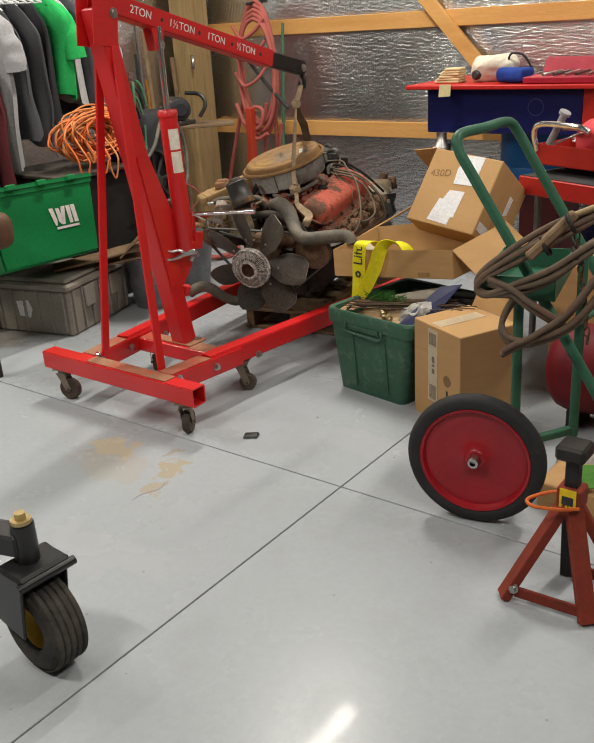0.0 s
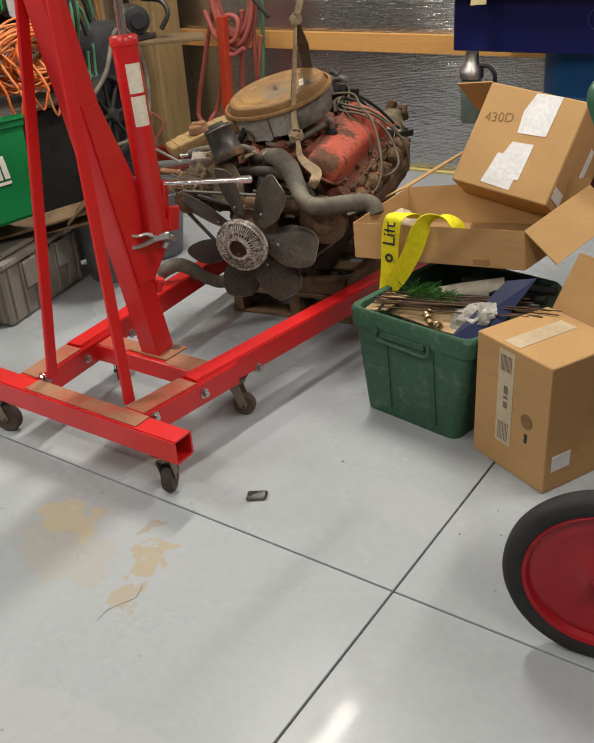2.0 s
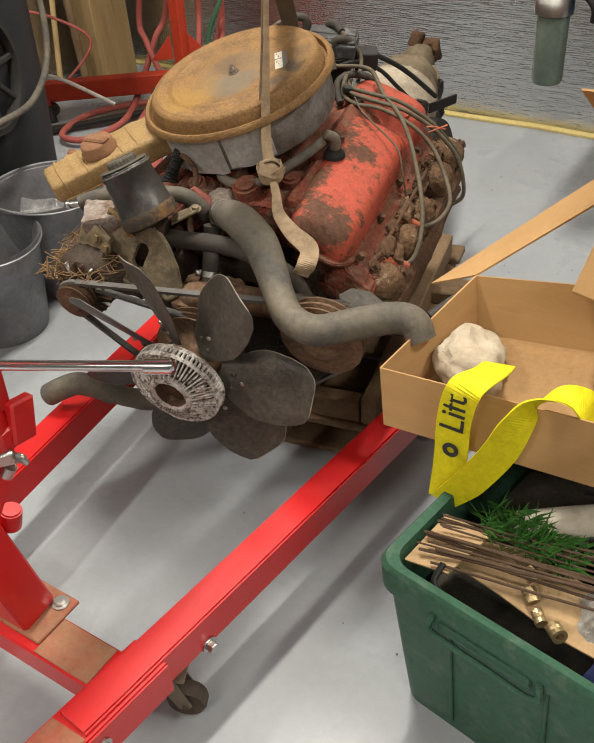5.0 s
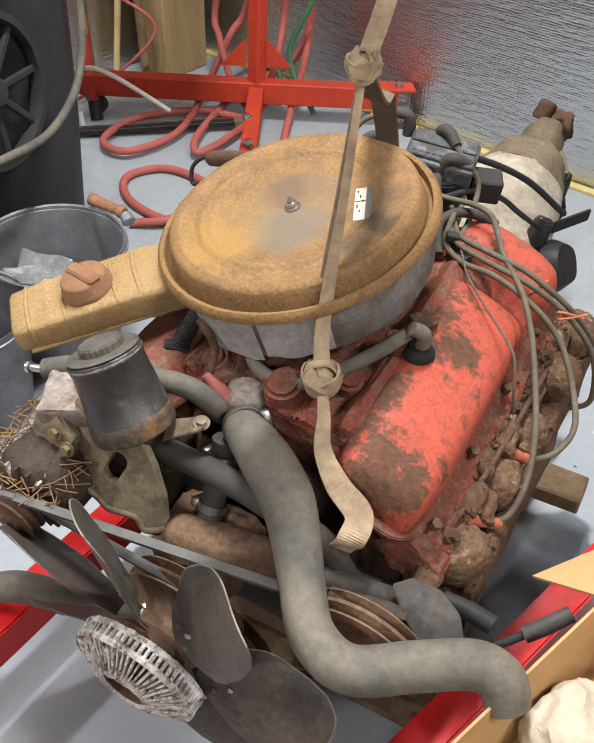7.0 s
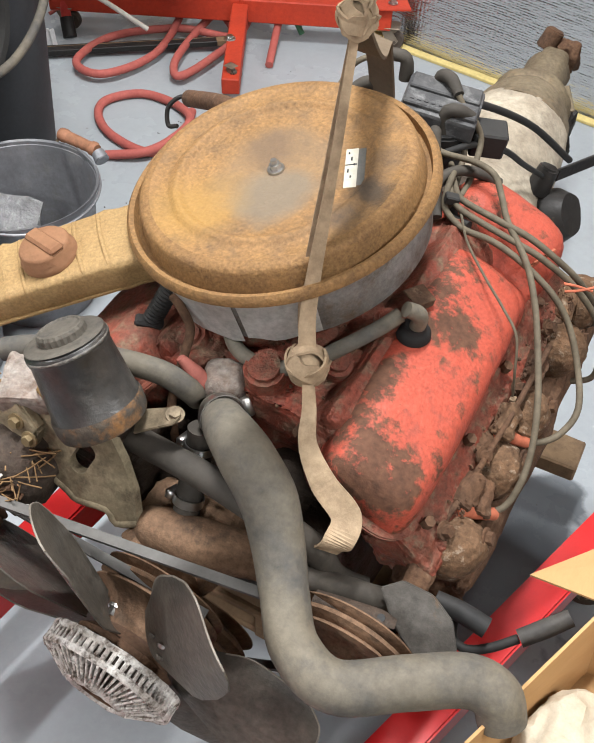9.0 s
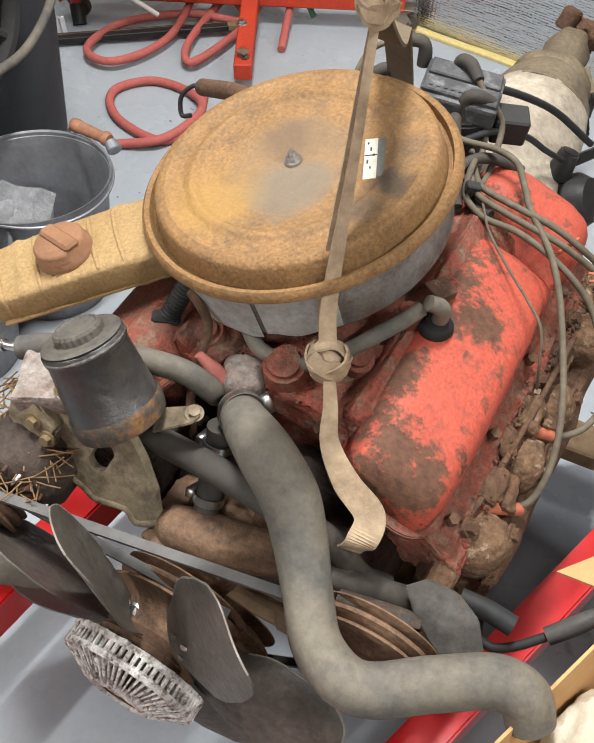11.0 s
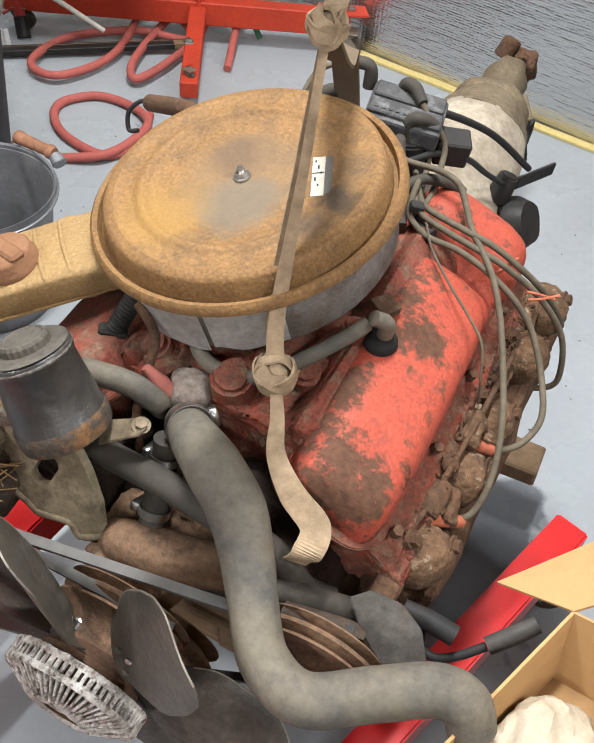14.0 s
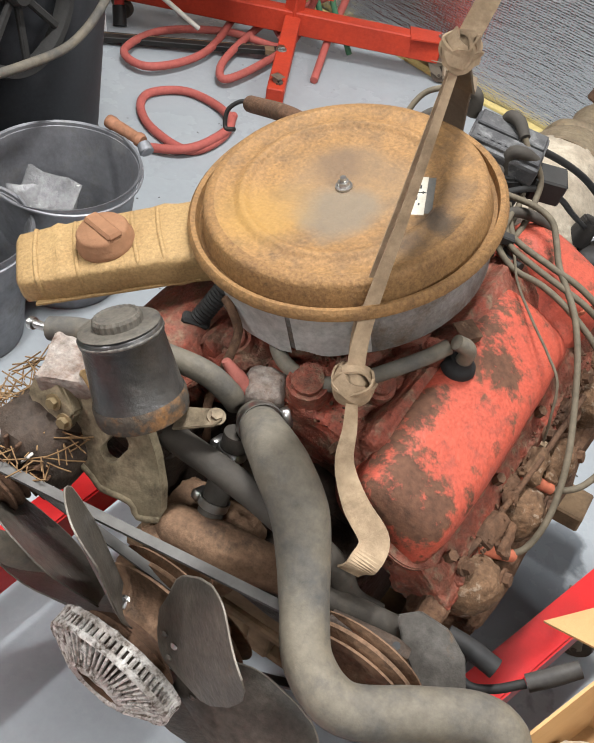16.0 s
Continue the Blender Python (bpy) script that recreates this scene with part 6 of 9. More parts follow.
# gearbox
gxm = pose(0.032, 0.955, -0.185, -93, 0, 4.2)
ep("bellhousing", rough_up(lathe(bmesh.new(), [(0, 0), (0.185, 0), (0.185, 0.02), (0.172, 0.05), (0.148, 0.17), (0.144, 0.21), (0, 0.21)], gxm, 40), 0.006, 26, 5), GREASE, "greasy bellhousing")
gb = rough_up(lathe(bmesh.new(), [(0, 0.20), (0.142, 0.20), (0.145, 0.24), (0.138, 0.27), (0.136, 0.47), (0.128, 0.56), (0, 0.565)], gxm, 36), 0.007, 24, 9)
ep("gearbox", gb, TRANS, "chalky alloy gearbox case, oily at the back")
ep("rear_case", rough_up(lathe(bmesh.new(), [(0, 0.55), (0.128, 0.555), (0.118, 0.62), (0.096, 0.68), (0.10, 0.685), (0.10, 0.705), (0, 0.71)], gxm, 34), 0.006, 30, 4), BRACKET, "oil-stained rear case")
ep("gearbox_sump", lump((0.27, 0.36, 0.06), (0.01, 1.30, -0.355), 23, 0.005, bevel=0.015, cuts=3), GREASE)
ep("tail_housing", rough_up(lathe(bmesh.new(), [(0.098, 0.70), (0.070, 0.74), (0.055, 0.80), (0.057, 0.86), (0.045, 0.875), (0.040, 0.92), (0, 0.92)], gxm, 30), 0.006, 36, 3), BRACKET, "oily tail housing")
for k in range(7):
    a = radians(-10 + 33 * k)
    ep("case_rib", bar(bmesh.new(), gxm @ Vector((0.100 * math.cos(a), 0.100 * math.sin(a), 0.69)), gxm @ Vector((0.060 * math.cos(a), 0.060 * math.sin(a), 0.80)), 0.009, 0.026, gxm.to_3x3() @ Vector((math.cos(a), math.sin(a), 0)), 0.003), BRACKET, "", False)
yk = gxm @ Vector((0, 0, 0.94))
ep("yoke", lump((0.070, 0.05, 0.075), yk + Vector((0.022, 0.02, 0.0)), 27, 0.010, bevel=0.018, cuts=3, scale=36), RUST, "rusty driveshaft yoke")
ep("yoke", rough_up(cyl(bmesh.new(), yk + Vector((-0.03, 0.0, 0.02)), yk + Vector((-0.015, 0.02, 0.065)), 0.026, 0.024, 18, 0.004), 0.003, 40), RUST, "rusty bearing cup", True)
ep("tail_mount", lump((0.06, 0.15, 0.12), (0.060, 1.62, -0.290), 29, 0.014, bevel=0.015, cuts=3), BLACK)
ep("cable_boss", rough_up(cyl(bmesh.new(), (0.125, 1.27, -0.135), (0.140, 1.29, -0.078), 0.028, 0.020, 18, 0.004), 0.003, 40), BLACK, "black cable end", True)
hose("kickdown_cable", [(0.165, 1.34, -0.09), (0.10, 1.22, 0.06), (0.03, 1.08, 0.18), (-0.03, 1.0, 0.22)], 0.007, WIRE_BLACK, "black control cable", 10)
bm = lathe(bmesh.new(), [(0, -0.05), (0.05, -0.05), (0.06, -0.02), (0.06, 0.02), (0.045, 0.05), (0, 0.055)], pose(0.165, 1.27, -0.190, 0, 60, 0), 26)
ep("vacuum_modulator", rough_up(bm, 0.004, 40), BLACK, "black round modulator can")
ep("starter", cyl(bmesh.new(), (0.22, 0.70, -0.22), (0.22, 0.92, -0.22), 0.055, None, 20, 0.006), GREASE)
ep("shift_lever", bar(bmesh.new(), (0.15, 1.32, -0.12), (0.20, 1.44, -0.15), 0.008, 0.03, (0, 0, 1), 0.002), BLACK, "", False)

# ---- lifting sling on the engine ----
sling = empty("lifting_sling", pose(-1.135, 1.41, 1.13), "tan webbing sling knotted between hoist hook and engine", "sling")
k1, k2 = Vector((-1.120, 1.360, 1.133)), E @ Vector((0.082, 0.411, 0.245))
edge = E @ Vector((0.071, 0.450, 0.318))
side = Vector((0.81, 0.58, 0))


def knot(at, r, seed, squash=(1, 1, 0.85), turn=0):
    bm = bmesh.new()
    bmesh.ops.create_icosphere(bm, subdivisions=3, radius=r * 0.86, matrix=pose(*at, 0, 20, turn) @ Matrix.Diagonal((*squash, 1)))
    rough_up(bm, r * 0.2, 26, seed)
    for k, (tilt, lean, w) in enumerate(((12, -10, 0.030), (-24, 18, 0.026), (82, 28, 0.022))):
        m = pose(*at, tilt, lean, turn)
        loop = [m @ Vector((r * 0.98 * math.cos(a) * squash[0], r * 0.98 * math.sin(a) * squash[1], 0.003 * math.sin(2 * a + seed))) for a in np.linspace(0, 2 * math.pi, 17)]
        ribbon(bm, loop, [w * (0.85 + 0.15 * math.sin(a * 2 + k)) for a in range(17)], m.to_3x3() @ Vector((0, 0, 1)), 0.003, 3)
    return part("knot", bm, STRAP, sling, "tight webbing knot", True)


knot(k1, 0.019, 0.5)
knot(k2, 0.025, 2.0, (1.05, 1, 0.9), 30)
up = (-1.131, 1.425, 1.215)
part("strap", ribbon(bmesh.new(), [up, (-1.126, 1.392, 1.17), k1], 0.024, [(1, 0, 0), (0.7, 0.6, 0), (1, 0, 0)], 0.004), STRAP, sling)
mid = k1.lerp(edge, 0.5)
part("strap", ribbon(bmesh.new(), [k1, mid + Vector((0.002, -0.004, 0)), edge + Vector((0, -0.006, 0)), k2], [0.009, 0.012, 0.020, 0.024], [side, (0.55, 0.83, 0.1), side, side], 0.003), STRAP, sling, "stretched tan webbing")
aft = Vector((-0.45, 0.63, -0.1)) * 0.013
part("strap", ribbon(bmesh.new(), [k1 + aft, mid + aft + Vector((-0.004, -0.003, 0)), edge + aft * 0.6 + Vector((-0.006, -0.004, 0)), k2 + aft * 0.5], [0.010, 0.013, 0.020, 0.018], [side, (0.6, 0.8, 0), side, side], 0.003), STRAP, sling)


def toward(p, d):
    """A point of the engine moved out of its surface, up and to the near side."""
    p = Vector(p)
    return E @ (p + (Vector((0.426, -0.142, 1.10)) - p).normalized() * d)


lp = [k2, toward((0.105, 0.372, 0.214), 0.010), toward((0.122, 0.336, 0.190), 0.014), toward((0.160, 0.306, 0.170), 0.016), toward((0.200, 0.290, 0.146), 0.018), toward((0.203, 0.262, 0.130), 0.014), toward((0.190, 0.252, 0.112), 0.008)]
part("strap", ribbon(bmesh.new(), lp, [0.013, 0.018, 0.024, 0.033, 0.038, 0.038, 0.034], [(0.8, 0.55, 0.2)] * 7, 0.003), STRAP, sling, "soiled tan webbing loop")
back = [k1, (-1.150, 1.43, 1.06), E @ Vector((-0.02, 0.80, 0.45)), E @ Vector((-0.05, 0.885, 0.30)), E @ Vector((-0.05, 0.89, 0.15))]
part("strap", ribbon(bmesh.new(), back, [0.02, 0.04, 0.052, 0.052, 0.05], [(0.9, 0.2, 0), (1, 0.1, 0), (1, -0.2, 0), (1, -0.2, 0), (1, -0.2, 0)], 0.004), STRAP_OLD, sling, "dark old webbing leg")
# chain hook from the boom
hk = empty("boom_hook", pose(-1.131, 1.43, 1.27), "dark forged hook hanging from the boom", "hook")
b = tube(bmesh.new(), [(-1.131, 1.43, 1.30), (-1.131, 1.43, 1.262), (-1.117, 1.432, 1.238), (-1.118, 1.432, 1.212), (-1.133, 1.432, 1.203), (-1.147, 1.432, 1.215), (-1.146, 1.432, 1.232)], [0.008, 0.009, 0.011, 0.011, 0.010, 0.008, 0.005], 10, 6)
part("hook", b, BLACK, hk, "", True)

# ---- pallet ----
pallet = empty("pallet", pose(-1.15, 1.45, 0, 0, 0, 12), "oily brown wooden pallet under the engine", "pallet")


def plank(lo, hi, seed, mat_=None):
    bm = bbox(lo, hi, 0.004)
    for v in bm.verts:
        v.co += Vector((noise.noise(v.co * 9 + Vector((seed, 0, 0))), noise.noise(v.co * 9 + Vector((0, seed, 0))), 0)) * 0.006
    return part("plank", bm, mat_ or OLDWOOD, pallet, local=True)


for i, x in enumerate((-0.255, 0.0, 0.245)):
    plank((x - 0.022, -0.25, 0.018), (x + 0.022, 0.62, 0.105), i)
for i, y in enumerate((-0.26, -0.13, 0.03, 0.22, 0.42, 0.55)):
    plank((-0.30, y, 0.105), (0.29, y + 0.09, 0.125), 5 + i)
for i, y in enumerate((-0.24, 0.05, 0.48)):
    plank((-0.29, y, 0.0), (0.28, y + 0.09, 0.018), 15 + i)
plank((0.225, -0.25, 0.125), (0.265, 0.56, 0.205), 30)
plank((-0.275, -0.25, 0.125), (-0.235, 0.56, 0.205), 31)
plank((-0.20, -0.25, 0.125), (0.22, -0.21, 0.19), 32)
plank((0.20, 0.30, 0.125), (0.40, 0.385, 0.165), 33)

# ---- the pile beside the hoist: tote, cartons, torch cart, jack stand ----
YELLOW = surf("yellow_webbing", (0.80, 0.72, 0.02), (0.70, 0.62, 0.02), 20, 0.6, bump=0.2, bump_scale=300)
PAPER = surf("white_paper", (0.72, 0.72, 0.72), (0.62, 0.62, 0.63), 12, 0.55, bump=0.3, bump_scale=40)
CLEAR = surf("clear_film", (0.42, 0.41, 0.38), (0.30, 0.29, 0.26), 25, 0.22, 0, (0.14, 0.125, 0.10), 30, 0.42, 0.8, 60, edge=0.15)
TWIG = surf("brown_twig", (0.105, 0.065, 0.04), (0.06, 0.038, 0.025), 20, 0.7)
GRASS = surf("artificial_grass", (0.05, 0.17, 0.03), (0.03, 0.11, 0.02), 30, 0.6)
NAVY = surf("navy_board", (0.006, 0.011, 0.055), (0.005, 0.009, 0.045), 6, 0.5)
TAN = surf("kraft_paper", (0.45, 0.31, 0.17), (0.38, 0.25, 0.13), 8, 0.8, bump=0.3, bump_scale=30)
RAG = surf("white_rag", (0.50, 0.44, 0.34), (0.38, 0.31, 0.22), 14, 0.85, 0, (0.42, 0.33, 0.2), 16, 0.25, 0.5, 120, edge=0.15)
TAPEW = surf("packing_tape", (0.52, 0.43, 0.30), (0.44, 0.35, 0.23), 16, 0.3, bump=0.4, bump_scale=60)


def panel(bm, a, b, c, d, t=0.004):
    """A sheet of board through four corners, t thick."""
    p = [Vector(v) for v in (a, b, c, d)]
    n = (p[1] - p[0]).cross(p[3] - p[0]).normalized() * t / 2
    lo, hi = [bm.verts.new(v - n) for v in p], [bm.verts.new(v + n) for v in p]
    bm.faces.new(lo[::-1])
    bm.faces.new(hi)
    for i in range(4):
        k = (i + 1) % 4
        bm.faces.new((lo[i], lo[k], hi[k], hi[i]))
    return bm


# green tote
TM = frame_of((-0.56, 0.735, 0), (0.986, -0.163, 0), (0.163, 0.986, 0))
tote = empty("storage_tote", TM, "scuffed green plastic tote full of sticks and scrap", "tote")
TW, TD, TH = 0.472, 0.55, 0.362
bm = bmesh.new()
levels = [(0.0, 0.055, 0.018), (0.02, 0.052, 0.016), (0.30, 0.016, 0.006), (0.302, 0.004, 0.0), (TH - 0.01, 0.0, 0.0), (TH, 0.006, 0.006)]


def rrect(w0, w1, d0, d1, z, r=0.035, n=5):
    pts = []
    for cx, cy, a0 in ((w1 - r, d0 + r, -90), (w1 - r, d1 - r, 0), (w0 + r, d1 - r, 90), (w0 + r, d0 + r, 180)):
        for k in range(n + 1):
            a = radians(a0 + 90 * k / n)
            pts.append(Vector((cx + r * math.cos(a), cy + r * math.sin(a), z)))
    return pts


rings = [[bm.verts.new(p) for p in rrect(i, TW - i, j, TD - j, z)] for z, i, j in levels]
rings += [[bm.verts.new(p) for p in rrect(i, TW - i, j, TD - j, z)] for z, i, j in ((TH - 0.004, 0.022, 0.022), (0.02, 0.062, 0.03))]
for a, b in zip(rings, rings[1:]):
    n = len(a)
    for j in range(n):
        bm.faces.new((a[j], a[(j + 1) % n], b[(j + 1) % n], b[j]))
bm.faces.new(rings[0][::-1])
bm.faces.new(rings[-1])
part("body", bm, BIN_GREEN, tote, "scuffed green tote body", True, 35, local=True)
b = tube(bmesh.new(), [(0.125, -0.002, 0.318), (0.120, -0.006, 0.285), (0.145, -0.008, 0.278), (0.235, -0.008, 0.275), (0.30, -0.008, 0.272), (0.322, -0.006, 0.285), (0.318, -0.002, 0.315)], 0.006, 8, 6)
part("handle", b, BIN_GREEN, tote, "moulded grip handle", True, local=True)
part("grip_recess", box(bmesh.new(), (0.17, 0.004, 0.022), pose(0.22, -0.001, 0.30), 0.004), BIN_GREEN, tote, "", local=True)
for x in (0.155, 0.33):
    part("rib", bar(bmesh.new(), (x, 0.004, 0.30), (x + 0.012, 0.012, 0.03), 0.006, 0.006, (0, -1, 0), 0.002), BIN_GREEN, tote, local=True)
# flat dark bumpy sheet, a stand-in for the tote's unseen depth
part("dark_sheet", box(bmesh.new(), (0.37, 0.46, 0.02), pose(TW / 2, TD / 2, 0.24)), surf("tote_depth", (0.03, 0.028, 0.026), (0.07, 0.06, 0.05), 30, 0.8, bump=1.0, bump_scale=50), tote, "flat dark bumpy sheet closing off the tote's depth", local=True)
random.seed(11)


def tpoint(x, y, z):
    return TM @ Vector((x, y, z))


stk = empty("stick_bundle", TM @ pose(0.2, 0.2, 0.36), "bundle of thin brown sticks across the tote", "sticks")
for k in range(16):
    y0 = 0.06 + 0.006 * k + random.uniform(-0.006, 0.006)
    z0 = 0.352 + 0.0045 * (k % 4) + random.uniform(0, 0.006)
    a, c = (0.03 + random.uniform(0, 0.05), y0, z0), (0.56 + random.uniform(-0.08, 0.06), y0 + 0.12 + random.uniform(-0.03, 0.03), z0 + 0.045)
    m_ = [(a[i] + c[i]) / 2 + random.uniform(-0.006, 0.006) for i in range(3)]
    part("stick", tube(bmesh.new(), [tpoint(*a), tpoint(*m_), tpoint(*c)], random.uniform(0.0016, 0.0029), 6, 4), TWIG, stk, "", True)
gr = bmesh.new()
for k in range(420):
    base = Vector((0.10 + random.uniform(0, 0.17), 0.16 + random.uniform(0, 0.07), 0.352 + random.uniform(0, 0.025)))
    tip = base + Vector((random.uniform(-0.04, 0.05), random.uniform(-0.035, 0.03), random.uniform(0.0, 0.045)))
    w = Vector((-(tip - base).y, (tip - base).x, 0)).normalized() * 0.0013
    v = [gr.verts.new(tpoint(*p)) for p in (base - w, base + w, (base + tip) / 2 + w * 0.8 + Vector((0, 0, 0.006)), tip)]
    gr.faces.new(v)
tagged(part("artificial_grass", gr, GRASS), "tuft of green plastic grass in the tote", "grass", kind="stuff")
tagged(part("paper_roll", tube(bmesh.new(), [tpoint(0.14, 0.22, 0.335), tpoint(0.24, 0.29, 0.36), tpoint(0.36, 0.36, 0.385)], 0.034, 20, 4), surf("printed_roll", (0.50, 0.46, 0.38), (0.36, 0.32, 0.25), 30, 0.6, stretch=(1, 1, 1)), smooth=True), "worn printed cardboard roll in the tote", "roll")
bm = bmesh.new()
out = [(0.0, 0.0), (0.10, -0.02), (0.22, -0.05), (0.33, -0.06), (0.36, 0.0), (0.26, 0.05), (0.12, 0.075), (0.02, 0.06)]
tagged(part("kraft_sheet", prism(bmesh.new(), out, 0.004, TM @ pose(0.085, 0.105, 0.318, 10, -4, 6)), TAN), "folded sheet of brown kraft paper in the tote", "paper")
tagged(part("kraft_sheet", panel(bmesh.new(), tpoint(0.03, 0.05, 0.335), tpoint(0.11, 0.06, 0.35), tpoint(0.13, 0.16, 0.37), tpoint(0.04, 0.16, 0.36)), TAN), "crumpled brown paper against the tote rim", "paper")
tagged(part("hose_strip", tube(bmesh.new(), [tpoint(0.10, 0.06, 0.37), tpoint(0.11, 0.025, 0.35), tpoint(0.20, 0.012, 0.338), tpoint(0.32, 0.018, 0.335), tpoint(0.40, 0.03, 0.335)], 0.008, 8, 6, flat=0.6), RUBBER, smooth=True), "strip of black rubber trim over the tote rim", "trim strip")
bm = panel(bmesh.new(), tpoint(0.36, 0.028, 0.325), tpoint(0.47, 0.10, 0.34), tpoint(0.50, 0.30, 0.47), tpoint(0.42, 0.26, 0.455), 0.006)
tagged(part("folder", bm, NAVY), "dark blue folder standing in the tote", "folder")
bm = bmesh.new()
bmesh.ops.create_icosphere(bm, subdivisions=4, radius=0.075, matrix=TM @ pose(0.38, 0.16, 0.36, 0, -25, 20) @ Matrix.Diagonal((1.2, 0.8, 0.5, 1)))
rough_up(bm, 0.018, 30, 3)
rough_up(bm, 0.006, 90, 6)
tagged(part("plastic_bag", bm, CLEAR, smooth=True), "crinkled clear plastic bag of parts in the tote", "bag")
for x, y, z, r in ((0.235, 0.11, 0.345, 0.012), (0.265, 0.085, 0.34, 0.010), (0.30, 0.075, 0.345, 0.013), (0.215, 0.145, 0.35, 0.011)):
    a = tpoint(x, y, z)
    bm = lathe(bmesh.new(), [(r * 0.55, -0.012), (r, -0.012), (r, -0.004), (r * 0.8, 0), (r, 0.004), (r, 0.012), (r * 0.55, 0.012)], Matrix.Translation(a) @ pose(0, 0, 0, 60, 20 * x * 50, 70), 14, True)
    tagged(part("pipe_fitting", bm, surf("brass", (0.50, 0.38, 0.20), (0.35, 0.27, 0.16), 20, 0.4, 0.8)), "dull brass pipe fitting in the tote", "fitting", "pipe fittings")
for i, (y, z) in enumerate(((0.26, 0.352), (0.30, 0.36), (0.22, 0.345), (0.36, 0.37))):
    b = tube(bmesh.new(), [tpoint(0.20, y, z), tpoint(0.34, y + 0.02, z + 0.015), tpoint(0.52, y + 0.03, z + 0.03)], 0.011 + 0.003 * (i % 2), 10, 5)
    tagged(part("black_tube", b, RUBBER if i % 2 else CAN_BLACK, smooth=True), "black rubber tube in the tote", "tube", "black tubes")
bm = lathe(bmesh.new(), [(0, 0), (0.020, 0), (0.022, 0.01), (0.022, 0.05), (0.012, 0.06), (0.012, 0.07), (0, 0.07)], TM @ pose(0.40, 0.30, 0.40, 70, 0, 60), 20)
tagged(part("bottle", bm, PAPER, smooth=True), "small white plastic bottle in the tote", "bottle")

# upright carton with printed tape
CM = frame_of((-0.088, 0.678, 0), (0.90, -0.435, 0), (0.435, 0.90, 0))
CWD, CDP, CHT = 0.295, 0.27, 0.40
INK = surf("faded_print", (0.16, 0.12, 0.09), (0.22, 0.17, 0.13), 60, 0.8)
carton = empty("carton", CM, "upright brown cardboard carton with tape and printed marks", "carton", "cartons")
bm = bmesh.new()
box(bm, (CWD, CDP, CHT), pose(CWD / 2, CDP / 2, CHT / 2), 0.003)
part("body", bm, CARD, carton, local=True)
part("flap", panel(bmesh.new(), (0.02, CDP, CHT), (CWD, CDP, CHT), (CWD - 0.01, CDP + 0.06, CHT + 0.17), (0.05, CDP + 0.06, CHT + 0.17)), CARD, carton, "raised cardboard flap", local=True)
part("tape", box(bmesh.new(), (0.062, 0.0012, 0.30), pose(0.125, -0.0008, 0.235)), TAPEW, carton, "pale packing tape", local=True)
part("tape", box(bmesh.new(), (0.062, CDP * 0.8, 0.0012), pose(0.125, CDP * 0.45, CHT + 0.0008)), TAPEW, carton, "pale packing tape", local=True)
for i in range(9):
    part("print_bar", box(bmesh.new(), (0.0022, 0.0008, 0.050), pose(0.104 + i * 0.005, -0.0018, 0.345)), INK, carton, local=True)
for i in range(7):
    part("print_bar", box(bmesh.new(), (0.0022, 0.0008, 0.060), pose(0.106 + i * 0.0062, -0.0018, 0.125)), INK, carton, local=True)
for i, w in enumerate((0.026, 0.01, 0.02)):
    part("print_bar", box(bmesh.new(), (0.016, 0.0008, w), pose(0.128, -0.0018, 0.262 - i * 0.024)), INK, carton, local=True)
part("print_mark", lathe(bmesh.new(), [(0, 0), (0.023, 0), (0.023, 0.0008), (0, 0.0008)], pose(0.215, -0.0004, 0.20, 90), 24), surf("faint_ink", (0.24, 0.14, 0.07), (0.20, 0.12, 0.06), 60, 0.8), carton, "round printed stamp", local=True)
part("print_bar", box(bmesh.new(), (0.012, 0.0008, 0.03), pose(0.215, -0.0006, 0.145)), DARK, carton, local=True)
part("label", box(bmesh.new(), (0.0012, 0.07, 0.05), pose(CWD + 0.0006, 0.06, 0.09)), PAPER, carton, "small shipping label", local=True)

# low open carton lying across the tote
fl, fr = Vector((-0.671, 0.986, 0.420)), Vector((-0.062, 0.962, 0.485))
bl, br_ = fl + Vector((0.057, 0.292, 0.043)), fr + Vector((0.085, 0.34, 0.045))
upv = Vector((-0.018, 0.02, 0.114))
tray = empty("open_carton", Matrix.Translation(fl), "low open cardboard box laid across the tote", "carton", "cartons")
part("bottom", panel(bmesh.new(), fl, fr, br_, bl), CARD_IN, tray)
part("side", panel(bmesh.new(), fl, fr, fr + upv, fl + upv), CARD, tray)
part("side", panel(bmesh.new(), fl, bl, bl + upv * 1.05, fl + upv), CARD, tray)
part("side", panel(bmesh.new(), bl, br_, br_ + upv * 1.3, bl + upv * 1.05), CARD, tray)
part("side", panel(bmesh.new(), fr, br_, br_ + upv * 1.1, fr + upv), CARD, tray)
part("slot", box(bmesh.new(), (0.055, 0.003, 0.02), Matrix.Translation(fl.lerp(fr, 0.77) + upv * 0.1 + Vector((0, -0.003, 0.004))) @ pose(0, 0, 0, 0, -6, -2)), CARD_IN, tray, "punched hand slot")
tip = Vector((-0.731, 1.308, 0.531))
part("flap", panel(bmesh.new(), bl + upv * 1.05, tip, tip + Vector((0.26, 0.36, 0.17)), bl + upv * 1.05 + Vector((0.22, 0.22, 0.15)), 0.004), CARD, tray, "folded-out cardboard flap")
